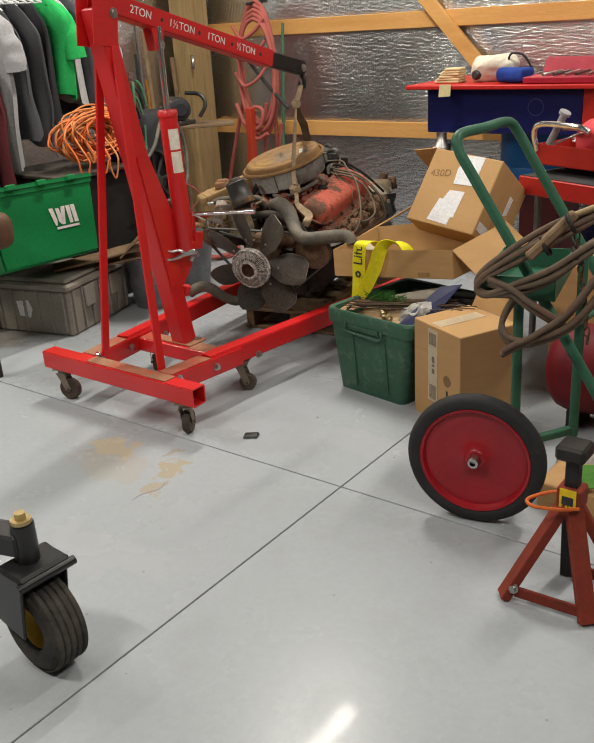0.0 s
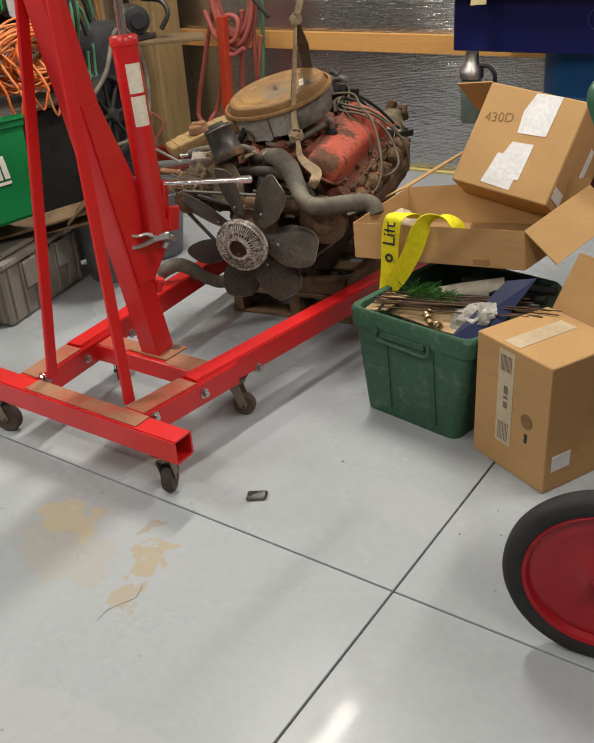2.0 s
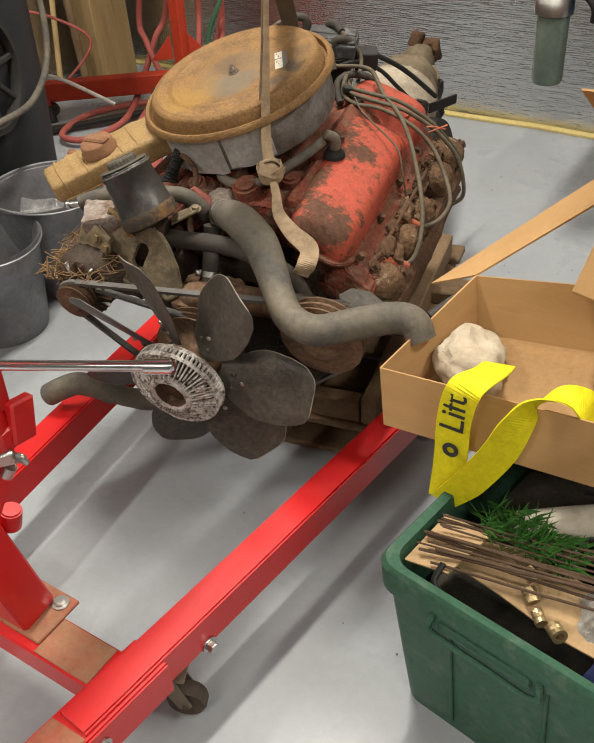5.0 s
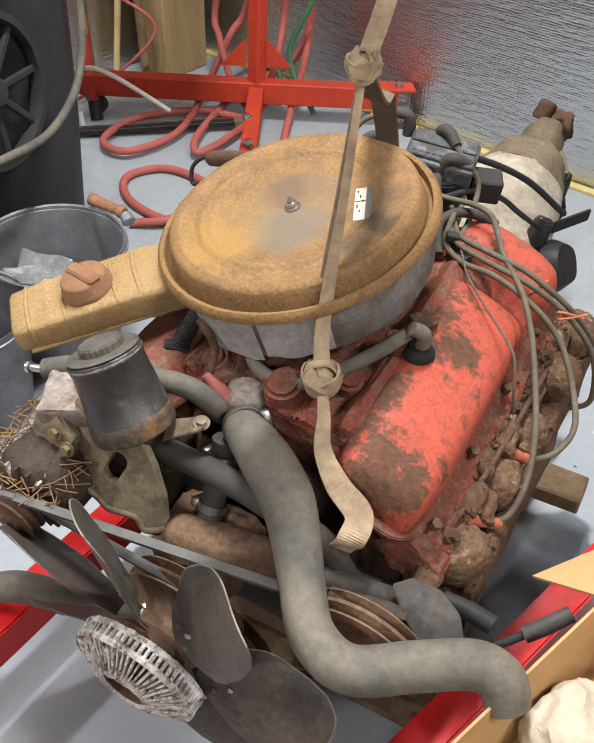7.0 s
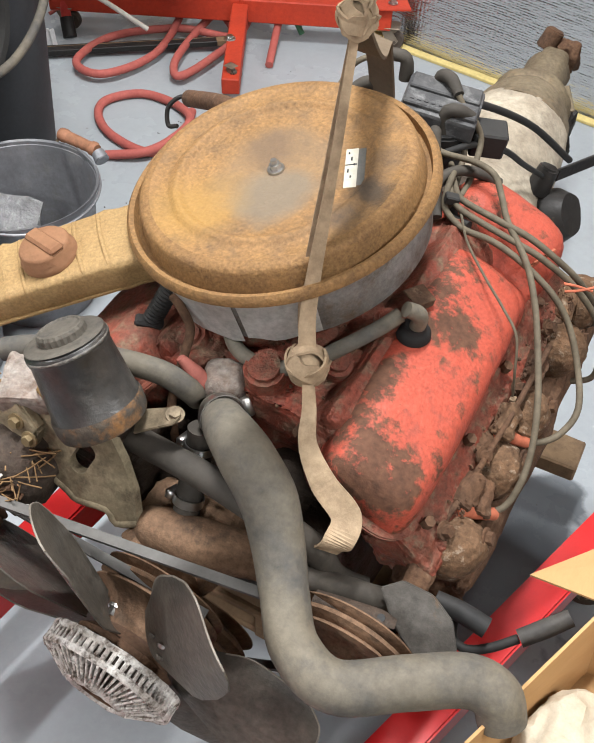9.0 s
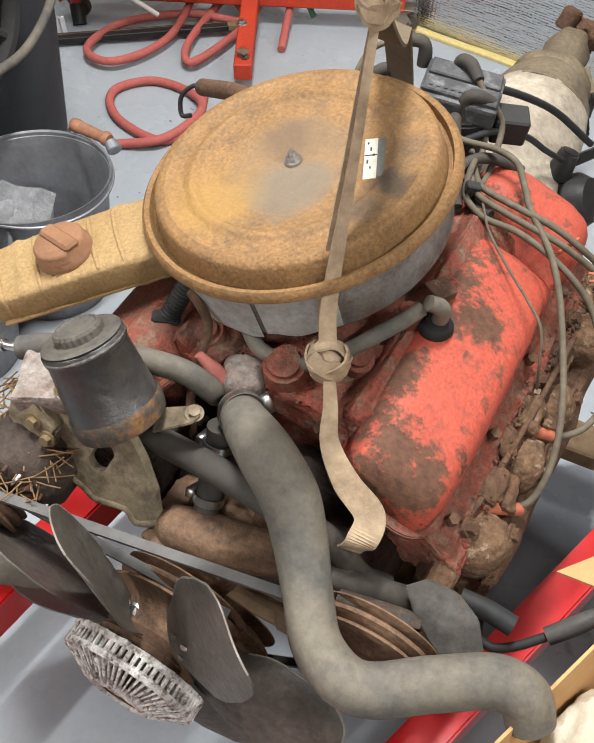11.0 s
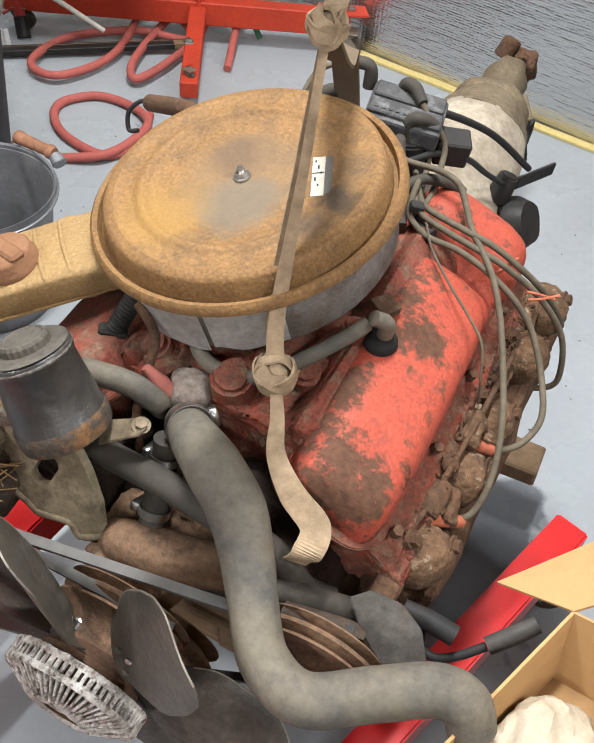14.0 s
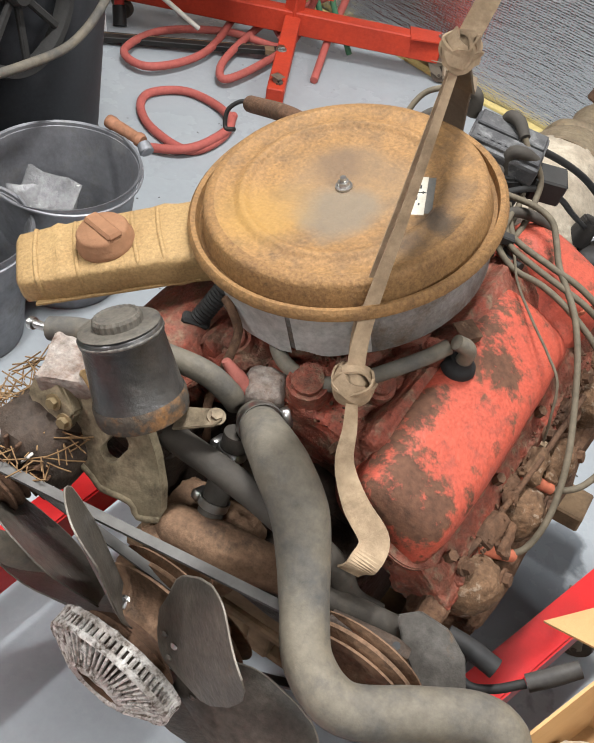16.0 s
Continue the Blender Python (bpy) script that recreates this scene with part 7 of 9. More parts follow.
part("flap", panel(bmesh.new(), fr + upv, br_ + upv * 1.1, br_ + upv * 1.1 + Vector((0.11, -0.01, -0.085)), fr + upv + Vector((0.11, -0.01, -0.085))), CARD, tray, "folded-out cardboard flap")
rag = bmesh.new()
bmesh.ops.create_icosphere(rag, subdivisions=4, radius=0.068, matrix=pose(-0.575, 1.15, 0.495, 0, 15, 30) @ Matrix.Diagonal((1.0, 1.15, 0.62, 1)))
rough_up(rag, 0.030, 16, 3)
rough_up(rag, 0.008, 60, 4)
tagged(part("rag", rag, RAG, smooth=True), "crumpled off-white rag in the open carton", "rag")
# yellow lifting strap over the front wall, with its printed word
ys = empty("lifting_strap", Matrix.Translation(fl + upv), "bright yellow webbing lifting strap hanging over the carton", "strap")
A_ = [Vector(p) for p in ((-0.50, 1.10, 0.545), (-0.485, 1.02, 0.590), (-0.505, 0.958, 0.588), (-0.519, 0.953, 0.521), (-0.521, 0.950, 0.424), (-0.530, 0.940, 0.335))]
part("strap", ribbon(bmesh.new(), A_, [0.056, 0.058, 0.060, 0.060, 0.060, 0.048], [(1, 0.1, 0.05)] * 6, 0.003, 10), YELLOW, ys)
B_ = [Vector(p) for p in ((-0.528, 0.936, 0.331), (-0.480, 0.938, 0.398), (-0.432, 0.940, 0.490), (-0.408, 0.943, 0.560), (-0.390, 0.962, 0.596), (-0.355, 0.995, 0.598), (-0.325, 1.03, 0.570), (-0.31, 1.05, 0.53))]
part("strap", ribbon(bmesh.new(), B_, [0.045, 0.058, 0.060, 0.060, 0.060, 0.060, 0.060, 0.060], [(0.95, 0.1, -0.3), (0.85, 0.1, -0.5), (0.8, 0.25, -0.5), (0.65, 0.5, -0.5), (0.35, 0.8, -0.4), (0.2, 0.9, -0.3), (0.2, 0.9, -0.2), (0.2, 0.9, 0)], 0.003, 10), YELLOW, ys)
d = (A_[4] - A_[3]).normalized()
mid = A_[3] + Vector((0.001, -0.0045, 0.016))
words("print", "Lift", 0.064, frame_of(mid + d * 0.0, -d, Vector((-1, 0, 0))), DARK, ys, 0.0006)
pm_ = frame_of(mid + d * 0.082, -d, Vector((-1, 0, 0)))
part("print_mark", lathe(bmesh.new(), [(0.007, 0), (0.015, 0), (0.015, 0.0012), (0.007, 0.0012)], pm_, 20, True), DARK, ys)

# carton tipped over on top of it
o = Vector((-0.42, 1.2, 0.662))
ex, ey = Vector((0.337, -0.031, -0.041)), Vector((0.025, 0.192, 0.285))
BM_ = frame_of(o, ex, ey)
bw, bh, bd = ex.length, ey.length, 0.32
tip_box = empty("carton", BM_, "tipped brown carton with white tape patches and scribbled number", "carton", "cartons")
part("body", box(bmesh.new(), (bw, bh, bd), pose(bw / 2, bh / 2, -bd / 2), 0.004), CARD, tip_box, local=True)
for lo, hi, lab in (((0.155, 0.20), (0.255, 0.343), "white packing tape"), ((0.14, 0.045), (0.225, 0.175), "torn white label")):
    bm = prism(bmesh.new(), [(lo[0], lo[1]), (hi[0] - 0.004, lo[1] + 0.008), (hi[0], hi[1]), (lo[0] + 0.012, hi[1] - 0.006), (lo[0] - 0.008, (lo[1] + hi[1]) / 2)], 0.0015, pose(0, 0, 0))
    part("label", bm, PAPER, tip_box, lab, local=True)
part("label", prism(bmesh.new(), [(0.10, 0.02), (0.205, 0.015), (0.21, 0.12), (0.12, 0.125)], 0.0012), PAPER, tip_box, "crumpled clear label pouch", local=True)
part("label", box(bmesh.new(), (0.0015, 0.12, 0.035), pose(bw + 0.0008, 0.20, -0.20)), PAPER, tip_box, "white tape strip", local=True)
part("label", box(bmesh.new(), (0.0015, 0.04, 0.09), pose(bw + 0.0008, 0.05, -0.06)), PAPER, tip_box, "white tape strip", local=True)
words("scribble", "430D", 0.045, BM_ @ pose(0.075, 0.235, 0.0006, 0, 0, 10), surf("pencil", (0.26, 0.155, 0.07), (0.20, 0.12, 0.055), 40, 0.8), tip_box, 0.0004)
part("flap", panel(bmesh.new(), (0, bh, 0), (0, bh, -bd), (-0.14, bh - 0.02, -bd * 0.8), (-0.15, bh - 0.01, -0.06)), CARD, tip_box, "open cardboard flap", local=True)
part("flap", panel(bmesh.new(), (0.03, bh, -bd), (bw, bh, -bd), (bw - 0.05, bh + 0.045, -bd - 0.05), (0.08, bh + 0.05, -bd - 0.05)), CARD, tip_box, "open cardboard flap", local=True)

# ---- torch cart ----
CY = radians(12)
ca, cp = Vector((-math.sin(CY), math.cos(CY), 0)), Vector((math.cos(CY), math.sin(CY), 0))
hub = Vector((0.480, 0.053, 0.216))
cart = empty("torch_cart", Matrix.Translation(hub), "green tubular two-wheeled torch cart with coiled hoses", "cart")


def cart_wheel(at):
    wmx = frame_of(at, cp, Vector((0, 0, 1)))
    tyre = lathe(bmesh.new(), [(0.170, -0.020), (0.178, -0.026), (0.200, -0.028), (0.210, -0.022), (0.216, -0.010), (0.2165, 0.0), (0.216, 0.010), (0.210, 0.022), (0.200, 0.028), (0.178, 0.026), (0.170, 0.020)], wmx, 72, True)
    wheel = part("wheel", tyre, surf("grey_rubber", (0.020, 0.020, 0.021), (0.032, 0.031, 0.031), 9, 0.6, 0, (0.14, 0.13, 0.115), 10, 0.22, 0.2, 120, edge=0.15), cart, "worn solid rubber tyre", True)
    disc = lathe(bmesh.new(), [(0, 0.012), (0.030, 0.012), (0.036, 0.006), (0.070, 0.0), (0.120, 0.003), (0.140, 0.010), (0.158, 0.008), (0.164, 0.022), (0.172, 0.026), (0.176, 0.020), (0.176, -0.02), (0, -0.02)], wmx, 64)
    part("disc", disc, WHEEL_RED, wheel, "dented red steel wheel disc", True)
    h_ = lathe(bmesh.new(), [(0.009, 0.040), (0.016, 0.040), (0.019, 0.034), (0.019, 0.010), (0.026, 0.006), (0.0, 0.004), (0.0, 0.03), (0.009, 0.03)], wmx, 24)
    part("hub", h_, STEEL, wheel, "greasy steel hub", True)
    return wheel


cart_wheel(hub)
part("axle", cyl(bmesh.new(), hub, hub + ca * 0.40, 0.012, None, 14), BLACK, cart)
Atop, Btop = Vector((0.287, 0.258, 1.147)), Vector((0.317, 0.635, 1.150))
drop = Vector((0.475, 0.045, -0.756))
foot_a, foot_b = Atop + drop * 1.32, Btop + drop * 1.32
r_ = 0.0165
pts = [foot_a, Atop + drop * 0.6, Atop + drop * 0.16, Atop + drop * 0.04 + Vector((0, 0.004, 0)), Atop.lerp(Btop, 0.10) + Vector((0, 0, 0.012)), Atop.lerp(Btop, 0.5) + Vector((0, 0, 0.014)), Atop.lerp(Btop, 0.90) + Vector((0, 0, 0.012)), Btop + drop * 0.04, Btop + drop * 0.16, Btop + drop * 0.6, foot_b]
part("handle_frame", tube(bmesh.new(), pts, r_, 16, 8), CART_GREEN, cart, "worn green bent tube handle", True)
for px, py, top in ((0.500, 0.295, 0.70), (0.625, 0.50, 0.80)):
    part("post", cyl(bmesh.new(), (px + 0.004, py, 0.14), (px, py, top), 0.016, None, 14), CART_GREEN, cart, "", True)
part("base_bar", bar(bmesh.new(), (0.500, 0.295, 0.16), (0.625, 0.50, 0.16), 0.026, 0.026, (0, 0, 1), 0.003), CART_GREEN, cart)
tm_ = frame_of(hub + ca * 0.09 + Vector((-0.045, 0.06, 0.475)), ca, -cp)
tr = bmesh.new()
for lo, hi in (((0, -0.22, 0), (0.36, -0.216, 0.07)), ((0, 0, 0), (0.36, 0.004, 0.07)), ((0, -0.22, 0), (0.004, 0, 0.07)), ((0.356, -0.22, 0), (0.36, 0, 0.07)), ((0, -0.22, 0), (0.36, 0, 0.004))):
    bbox(lo, hi, 0.0, tr)
bmesh.ops.transform(tr, matrix=tm_, verts=tr.verts)
part("tray", tr, CART_GREEN, cart, "green sheet-steel tray")
part("toe_plate", panel(bmesh.new(), foot_a + Vector((-0.05, -0.03, -0.02)), foot_b + Vector((-0.05, 0.03, -0.02)), foot_b + Vector((0.22, 0.06, -0.02)), foot_a + Vector((0.22, 0, -0.02)), 0.006), RUST, cart)
part("crossbar", cyl(bmesh.new(), Atop + drop * 0.75, Btop + drop * 0.75, 0.012, None, 12), CART_GREEN, cart, "", True)
THOSE = surf("torch_hose", (0.14, 0.10, 0.07), (0.10, 0.073, 0.052), 12, 0.7, 0, (0.22, 0.09, 0.06), 9, 0.3, 0.15, 120, edge=0.2)
loops = empty("torch_hoses", Matrix.Translation((0.55, 0.25, 0.75)), "dusty brown twin torch hoses coiled on the cart", "hose")
# upper coil: three turns pinched at the tray corner, spreading to the torch; lower coil slung below the tray
for k in range(2):
    o_ = Vector((0.010 * k, -0.020 * k, -0.006 * k))
    for q, (lift, spread) in enumerate(((0.0, 0.0), (0.026, 0.006))):
        v_ = Vector((0, -0.006 * q, lift))
        turn = [(0.72, 0.30, 0.96 - 0.02 * k), (0.60, 0.26, 0.89 - 0.02 * k), (0.50, 0.21, 0.82 - 0.02 * k), (0.425, 0.19, 0.765 - 0.012 * k), (0.402, 0.20, 0.725), (0.440, 0.19, 0.706), (0.54, 0.18, 0.722 + 0.022 * k), (0.64, 0.19, 0.775 + 0.022 * k), (0.75, 0.23, 0.875), (0.86, 0.28, 0.93)]
        part("hose", tube(bmesh.new(), [Vector(p) + o_ * (0.4 + 0.6 * (i % 3 == 1)) + v_ * (0.5 + 0.5 * math.sin(i * 1.1)) for i, p in enumerate(turn)], 0.0092, 10, 6), THOSE, loops, "", True)
for k in range(2):
    v_ = Vector((0.010 * k, -0.018 * k, 0.022 * k))
    part("hose", tube(bmesh.new(), [Vector(p) + v_ for p in ((0.44, 0.20, 0.735), (0.52, 0.18, 0.72), (0.58, 0.17, 0.69), (0.645, 0.18, 0.655), (0.68, 0.21, 0.62))], 0.0092, 10, 6), THOSE, loops, "", True)
    part("hose", tube(bmesh.new(), [Vector(p) + v_ for p in ((0.545, 0.22, 0.72), (0.505, 0.20, 0.66), (0.490, 0.19, 0.60), (0.525, 0.18, 0.565), (0.60, 0.18, 0.575), (0.70, 0.19, 0.635), (0.77, 0.22, 0.74), (0.80, 0.27, 0.86))], 0.0092, 10, 6), THOSE, loops, "", True)
    part("hose", tube(bmesh.new(), [Vector(p) + v_ for p in ((0.505, 0.17, 0.525), (0.545, 0.165, 0.555), (0.60, 0.165, 0.59), (0.69, 0.18, 0.67), (0.76, 0.20, 0.78), (0.82, 0.26, 0.88))], 0.0092, 10, 6), THOSE, loops, "", True)
tieb = [(0.60, 0.235, 0.86), (0.665, 0.25, 0.93), (0.70, 0.22, 0.845)]
for p in tieb:
    part("wire_tie", lathe(bmesh.new(), [(0.030, -0.006), (0.033, 0), (0.030, 0.006)], Matrix.Translation(p) @ pose(0, 0, 0, 0, 60, 20), 16), BLACK, loops, "twisted wire tie")
torch = empty("cutting_torch", Matrix.Translation((0.62, 0.27, 0.9)), "dusty brass cutting torch lying on the hoses", "torch")
part("body", bar(bmesh.new(), (0.56, 0.20, 0.83), (0.67, 0.27, 0.955), 0.034, 0.028, (0, 0, 1), 0.006), OLDWOOD, torch)
part("tube", cyl(bmesh.new(), (0.67, 0.27, 0.95), (0.74, 0.30, 0.98), 0.010, None, 12), surf("dull_brass", (0.36, 0.27, 0.14), (0.25, 0.19, 0.11), 20, 0.5, 0.7), torch, "", True)
chain = empty("chain", Matrix.Translation((0.70, 0.28, 0.7)), "rusty steel chain hanging on the cart", "chain")
for k in range(16):
    a = Vector((0.66 + 0.004 * k, 0.30, 0.93 - 0.024 * k))
    part("link", tube(bmesh.new(), [a + Vector((0.008 * math.cos(t) * (1 - k % 2), 0.008 * math.cos(t) * (k % 2), 0.016 * math.sin(t))) for t in np.linspace(0, 2 * math.pi, 9)], 0.0028, 6, 2, caps=False), RUST, chain, "", True)

# ---- jack stand ----
jack = empty("jack_stand", pose(0.86, -0.19, 0), "rusty red folding jack stand with ratchet post", "jack stand")
apex = Vector((0.862, -0.175, 0.325))
JRED = surf("jack_red", (0.22, 0.032, 0.016), (0.15, 0.025, 0.015), 9, 0.55, 0, (0.075, 0.04, 0.028), 13, 0.36, 0.25, 120, edge=0.1)
feet = [Vector((0.726, -0.279, 0.006)), Vector((0.958, -0.272, 0.006)), Vector((0.838, -0.085, 0.006)), Vector((1.01, -0.10, 0.006))]
for i, f_ in enumerate(feet):
    part("leg", bar(bmesh.new(), f_ + Vector((0, 0, 0.0)), apex.lerp(f_, 0.08) + Vector((0, 0, 0.0)), 0.045, 0.026, (apex - f_).cross(Vector((0, 0, 1))).cross(apex - f_), 0.002), JRED if i != 2 else BLACK, jack)
part("tie_bar", bar(bmesh.new(), feet[0] + Vector((0.03, 0.004, 0.026)), feet[1] + Vector((-0.02, 0.004, 0.026)), 0.008, 0.034, (0, 0, 1), 0.002), JRED, jack)
part("tie_bar", bar(bmesh.new(), feet[2] + Vector((0.02, 0, 0.026)), feet[3] + Vector((-0.02, 0, 0.026)), 0.008, 0.034, (0, 0, 1), 0.002), JRED, jack)
bolt(frame_of(feet[0] + Vector((0.030, -0.004, 0.040)), (1, 0, 0), (0, 0.3, 1)), jack, 0.010)
part("collar", bbox((0.83, -0.205, 0.285), (0.895, -0.145, 0.345), 0.004), JRED, jack)
part("post", bbox((0.845, -0.192, 0.30), (0.88, -0.158, 0.435), 0.003), BLACK, jack, "black ratchet post")
part("saddle", bbox((0.822, -0.215, 0.425), (0.90, -0.135, 0.468), 0.008), BLACK, jack, "greasy black saddle")
part("label", box(bmesh.new(), (0.044, 0.002, 0.055), pose(0.862, -0.2065, 0.318)), surf("warning_yellow", (0.75, 0.55, 0.02), (0.6, 0.42, 0.02), 20, 0.5, 0, (0.06, 0.05, 0.03), 40, 0.3), jack, "yellow warning label")
part("label_mark", box(bmesh.new(), (0.030, 0.002, 0.025), pose(0.862, -0.2078, 0.312)), DARK, jack)
part("lever", tube(bmesh.new(), [(0.895, -0.21, 0.30), (0.85, -0.235, 0.298), (0.79, -0.255, 0.30), (0.765, -0.235, 0.303), (0.80, -0.20, 0.315), (0.835, -0.19, 0.325)], 0.005, 8, 6), surf("orange_paint", (0.60, 0.13, 0.02), (0.45, 0.09, 0.02), 20, 0.5), jack, "orange ratchet lever", True)

# clutter behind the cart
tank = empty("air_tank", pose(0.66, 0.82, 0.02), "dark red steel air tank lying behind the cart", "tank")
part("shell", lathe(bmesh.new(), [(0, 0.0), (0.06, 0.004), (0.12, 0.025), (0.155, 0.06), (0.168, 0.10), (0.168, 0.56), (0.155, 0.60), (0.12, 0.635), (0.06, 0.656), (0, 0.66)], frame_of((0.40, 0.86, 0.24), (-0.05, 1, 0), (0, 0, 1)), 40), surf("tank_red", (0.14, 0.006, 0.010), (0.10, 0.006, 0.009), 6, 0.5, 0, (0.05, 0.012, 0.012), 12, 0.3), tank, "", True)
for x in (0.48, 0.86):
    part("foot", bbox((x + 0.03, 0.76, 0.0), (x + 0.06, 0.96, 0.10), 0.003), BLACK, tank)
tagged(part("carton", bbox((0.30, 1.10, 0.0), (0.62, 1.42, 0.56), 0.005), CARD), "plain brown carton standing behind the air tank", "carton", "cartons")
tagged(part("carton", rough_up(bbox((0.66, 1.06, 0.0), (0.98, 1.40, 0.48), 0.006), 0.003, 8), CARD_IN), "worn brown carton standing behind the air tank", "carton", "cartons")
b = lathe(bmesh.new(), [(0, 0), (0.045, 0), (0.052, 0.01), (0.052, 0.22), (0.03, 0.26), (0.018, 0.27), (0, 0.27)], pose(0.60, 0.44, 0.055, 0, 90, 15), 28)
tagged(part("plastic_bottle", b, CLEAR, smooth=True), "clear plastic bottle lying behind the wheel", "bottle")
tagged(part("green_leaflet", panel(bmesh.new(), (0.70, 0.20, 0.10), (0.80, 0.22, 0.12), (0.81, 0.29, 0.17), (0.71, 0.28, 0.15)), surf("leaf_green", (0.10, 0.28, 0.05), (0.07, 0.2, 0.04), 10, 0.6)), "bright green card leaflet behind the wheel", "leaflet")
tagged(part("carton_scrap", bbox((0.62, 0.22, 0.0), (0.86, 0.42, 0.09), 0.004), CARD), "squashed brown carton behind the cart wheel", "carton", "cartons")
tagged(part("red_cloth", rough_up(bbox((0.82, 0.36, 0.0), (1.25, 0.66, 0.40), 0.08, seg=4), 0.03, 6), surf("red_cloth", (0.42, 0.012, 0.03), (0.33, 0.01, 0.02), 5, 0.7, bump=0.3, bump_scale=20), smooth=True), "bright red cloth bag beside the cart", "bag")

# ---- red tool trolley with open drawers ----
GM = pose(-0.03, 1.70, 0, 0, 0, -22)
trolley = empty("tool_trolley", GM, "red steel tool trolley with open drawers and tools on top", "tool trolley")
TRED = surf("trolley_red", (0.42, 0.022, 0.016), (0.34, 0.018, 0.014), 6, 0.4, 0, (0.16, 0.03, 0.02), 14, 0.25, 0.08, 90)
for lo, hi, nm in (((0, 0, 0.84), (0.62, 0.40, 0.846), "shelf"), ((0, 0, 0.84), (0.62, 0.004, 0.93), "tray_side"), ((0, 0.396, 0.84), (0.62, 0.40, 0.93), "tray_side"), ((0, 0, 0.84), (0.004, 0.40, 0.93), "tray_side"), ((0.616, 0, 0.84), (0.62, 0.40, 0.93), "tray_side")):
    part(nm, bbox(lo, hi, 0.001), TRED, trolley, local=True)
part("drawer", bbox((0.0, -0.10, 0.72), (0.60, 0.30, 0.80), 0.004), TRED, trolley, "pulled-out red drawer", local=True)
# the drawer is solid; this dark sheet paints the shade of its hollow
part("drawer_shade", bbox((0.01, -0.09, 0.795), (0.59, 0.29, 0.803)), DARK, trolley, "", local=True)
for x in (0.015, 0.605):
    for y in (0.015, 0.385):
        part("leg", bar(bmesh.new(), (x, y, 0.0), (x, y, 0.86), 0.025, 0.025, (0, 1, 0), 0.002), surf("leg_grey", (0.28, 0.28, 0.26), (0.22, 0.22, 0.2), 12, 0.45, 0.4), trolley, "grey steel corner leg", local=True)
for y in (-0.01,):
    part("push_handle", tube(bmesh.new(), [(0.01, 0.0, 0.90), (0.005, -0.02, 0.98), (0.05, -0.02, 1.02), (0.25, -0.02, 1.02), (0.30, 0.0, 1.0)], 0.013, 12, 6), CHROME, trolley, "chromed tube handle", True, local=True)
tagged(part("red_funnel", rough_up(lathe(bmesh.new(), [(0, 0), (0.10, 0.0), (0.09, 0.02), (0.03, 0.11), (0.02, 0.16), (0, 0.16)], GM @ pose(0.25, 0.12, 0.95, 30, 60, 0), 24), 0.004, 20), surf("red_plastic", (0.65, 0.06, 0.07), (0.55, 0.05, 0.06), 6, 0.5), smooth=True), "bright red plastic funnel on the trolley", "funnel")
random.seed(8)
for k in range(14):
    a = GM @ Vector((random.uniform(0.05, 0.5), random.uniform(0.03, 0.3), 0.87 + 0.01 * k))
    d = Vector((random.uniform(-1, 1), random.uniform(-1, 1), random.uniform(0.0, 0.35))).normalized() * random.uniform(0.05, 0.11)
    b = bar(bmesh.new(), a - d, a + d, 0.014, 0.008, (0, 0, 1), 0.002)
    cyl(b, a + d * 0.9 - Vector((0, 0, 0.008)), a + d * 0.9 + Vector((0, 0, 0.008)), 0.016, None, 12)
    tagged(part("spanner", b, STEEL), "bright steel spanner on the trolley tray", "spanner", "spanners")
b = cyl(cyl(bmesh.new(), GM @ Vector((0.06, 0.02, 0.93)), GM @ Vector((0.13, 0.03, 1.06)), 0.016, None, 14), GM @ Vector((0.13, 0.03, 1.06)), GM @ Vector((0.137, 0.031, 1.073)), 0.026, None, 14)
tagged(part("grease_gun", b, surf("grey_tube", (0.3, 0.29, 0.3), (0.24, 0.23, 0.24), 14, 0.5)), "grey tube grease gun leaning on the trolley", "grease gun")
b = bmesh.new()
bmesh.ops.create_icosphere(b, subdivisions=3, radius=0.06, matrix=GM @ pose(0.34, 0.15, 0.94) @ Matrix.Diagonal((1.4, 1, 0.6, 1)))
tagged(part("work_glove", rough_up(b, 0.02, 24, 2), surf("glove", (0.30, 0.24, 0.16), (0.22, 0.16, 0.1), 20, 0.85), smooth=True), "crumpled tan work glove on the trolley", "glove")

# ---- parts washer on a drum ----
washer = empty("parts_washer", pose(-0.56, 2.75, 0.85), "dark blue parts washer tank with red lid on a drum", "parts washer")
part("tank", bbox((-1.02, 2.50, 0.855), (-0.10, 3.06, 1.097), 0.006), BLUE, washer, "dark blue steel tank")
part("lid", bbox((-1.125, 2.43, 1.099), (-0.02, 3.16, 1.122), 0.004), surf("lid_red", (0.50, 0.02, 0.015), (0.40, 0.016, 0.012), 6, 0.4, 0, (0.22, 0.03, 0.02), 14, 0.25), washer, "flat red lid")
part("side_panel", bbox((-0.098, 2.48, 0.72), (-0.02, 3.08, 1.098), 0.004), TRED, washer, "red end panel")
part("emblem", lathe(bmesh.new(), [(0.040, 0), (0.046, 0), (0.046, 0.002), (0.040, 0.002)], pose(-0.36, 2.499, 1.0, 90), 30, True), surf("emblem_blue", (0.02, 0.028, 0.14), (0.018, 0.024, 0.12), 8, 0.3), washer, "faint round embossed mark")
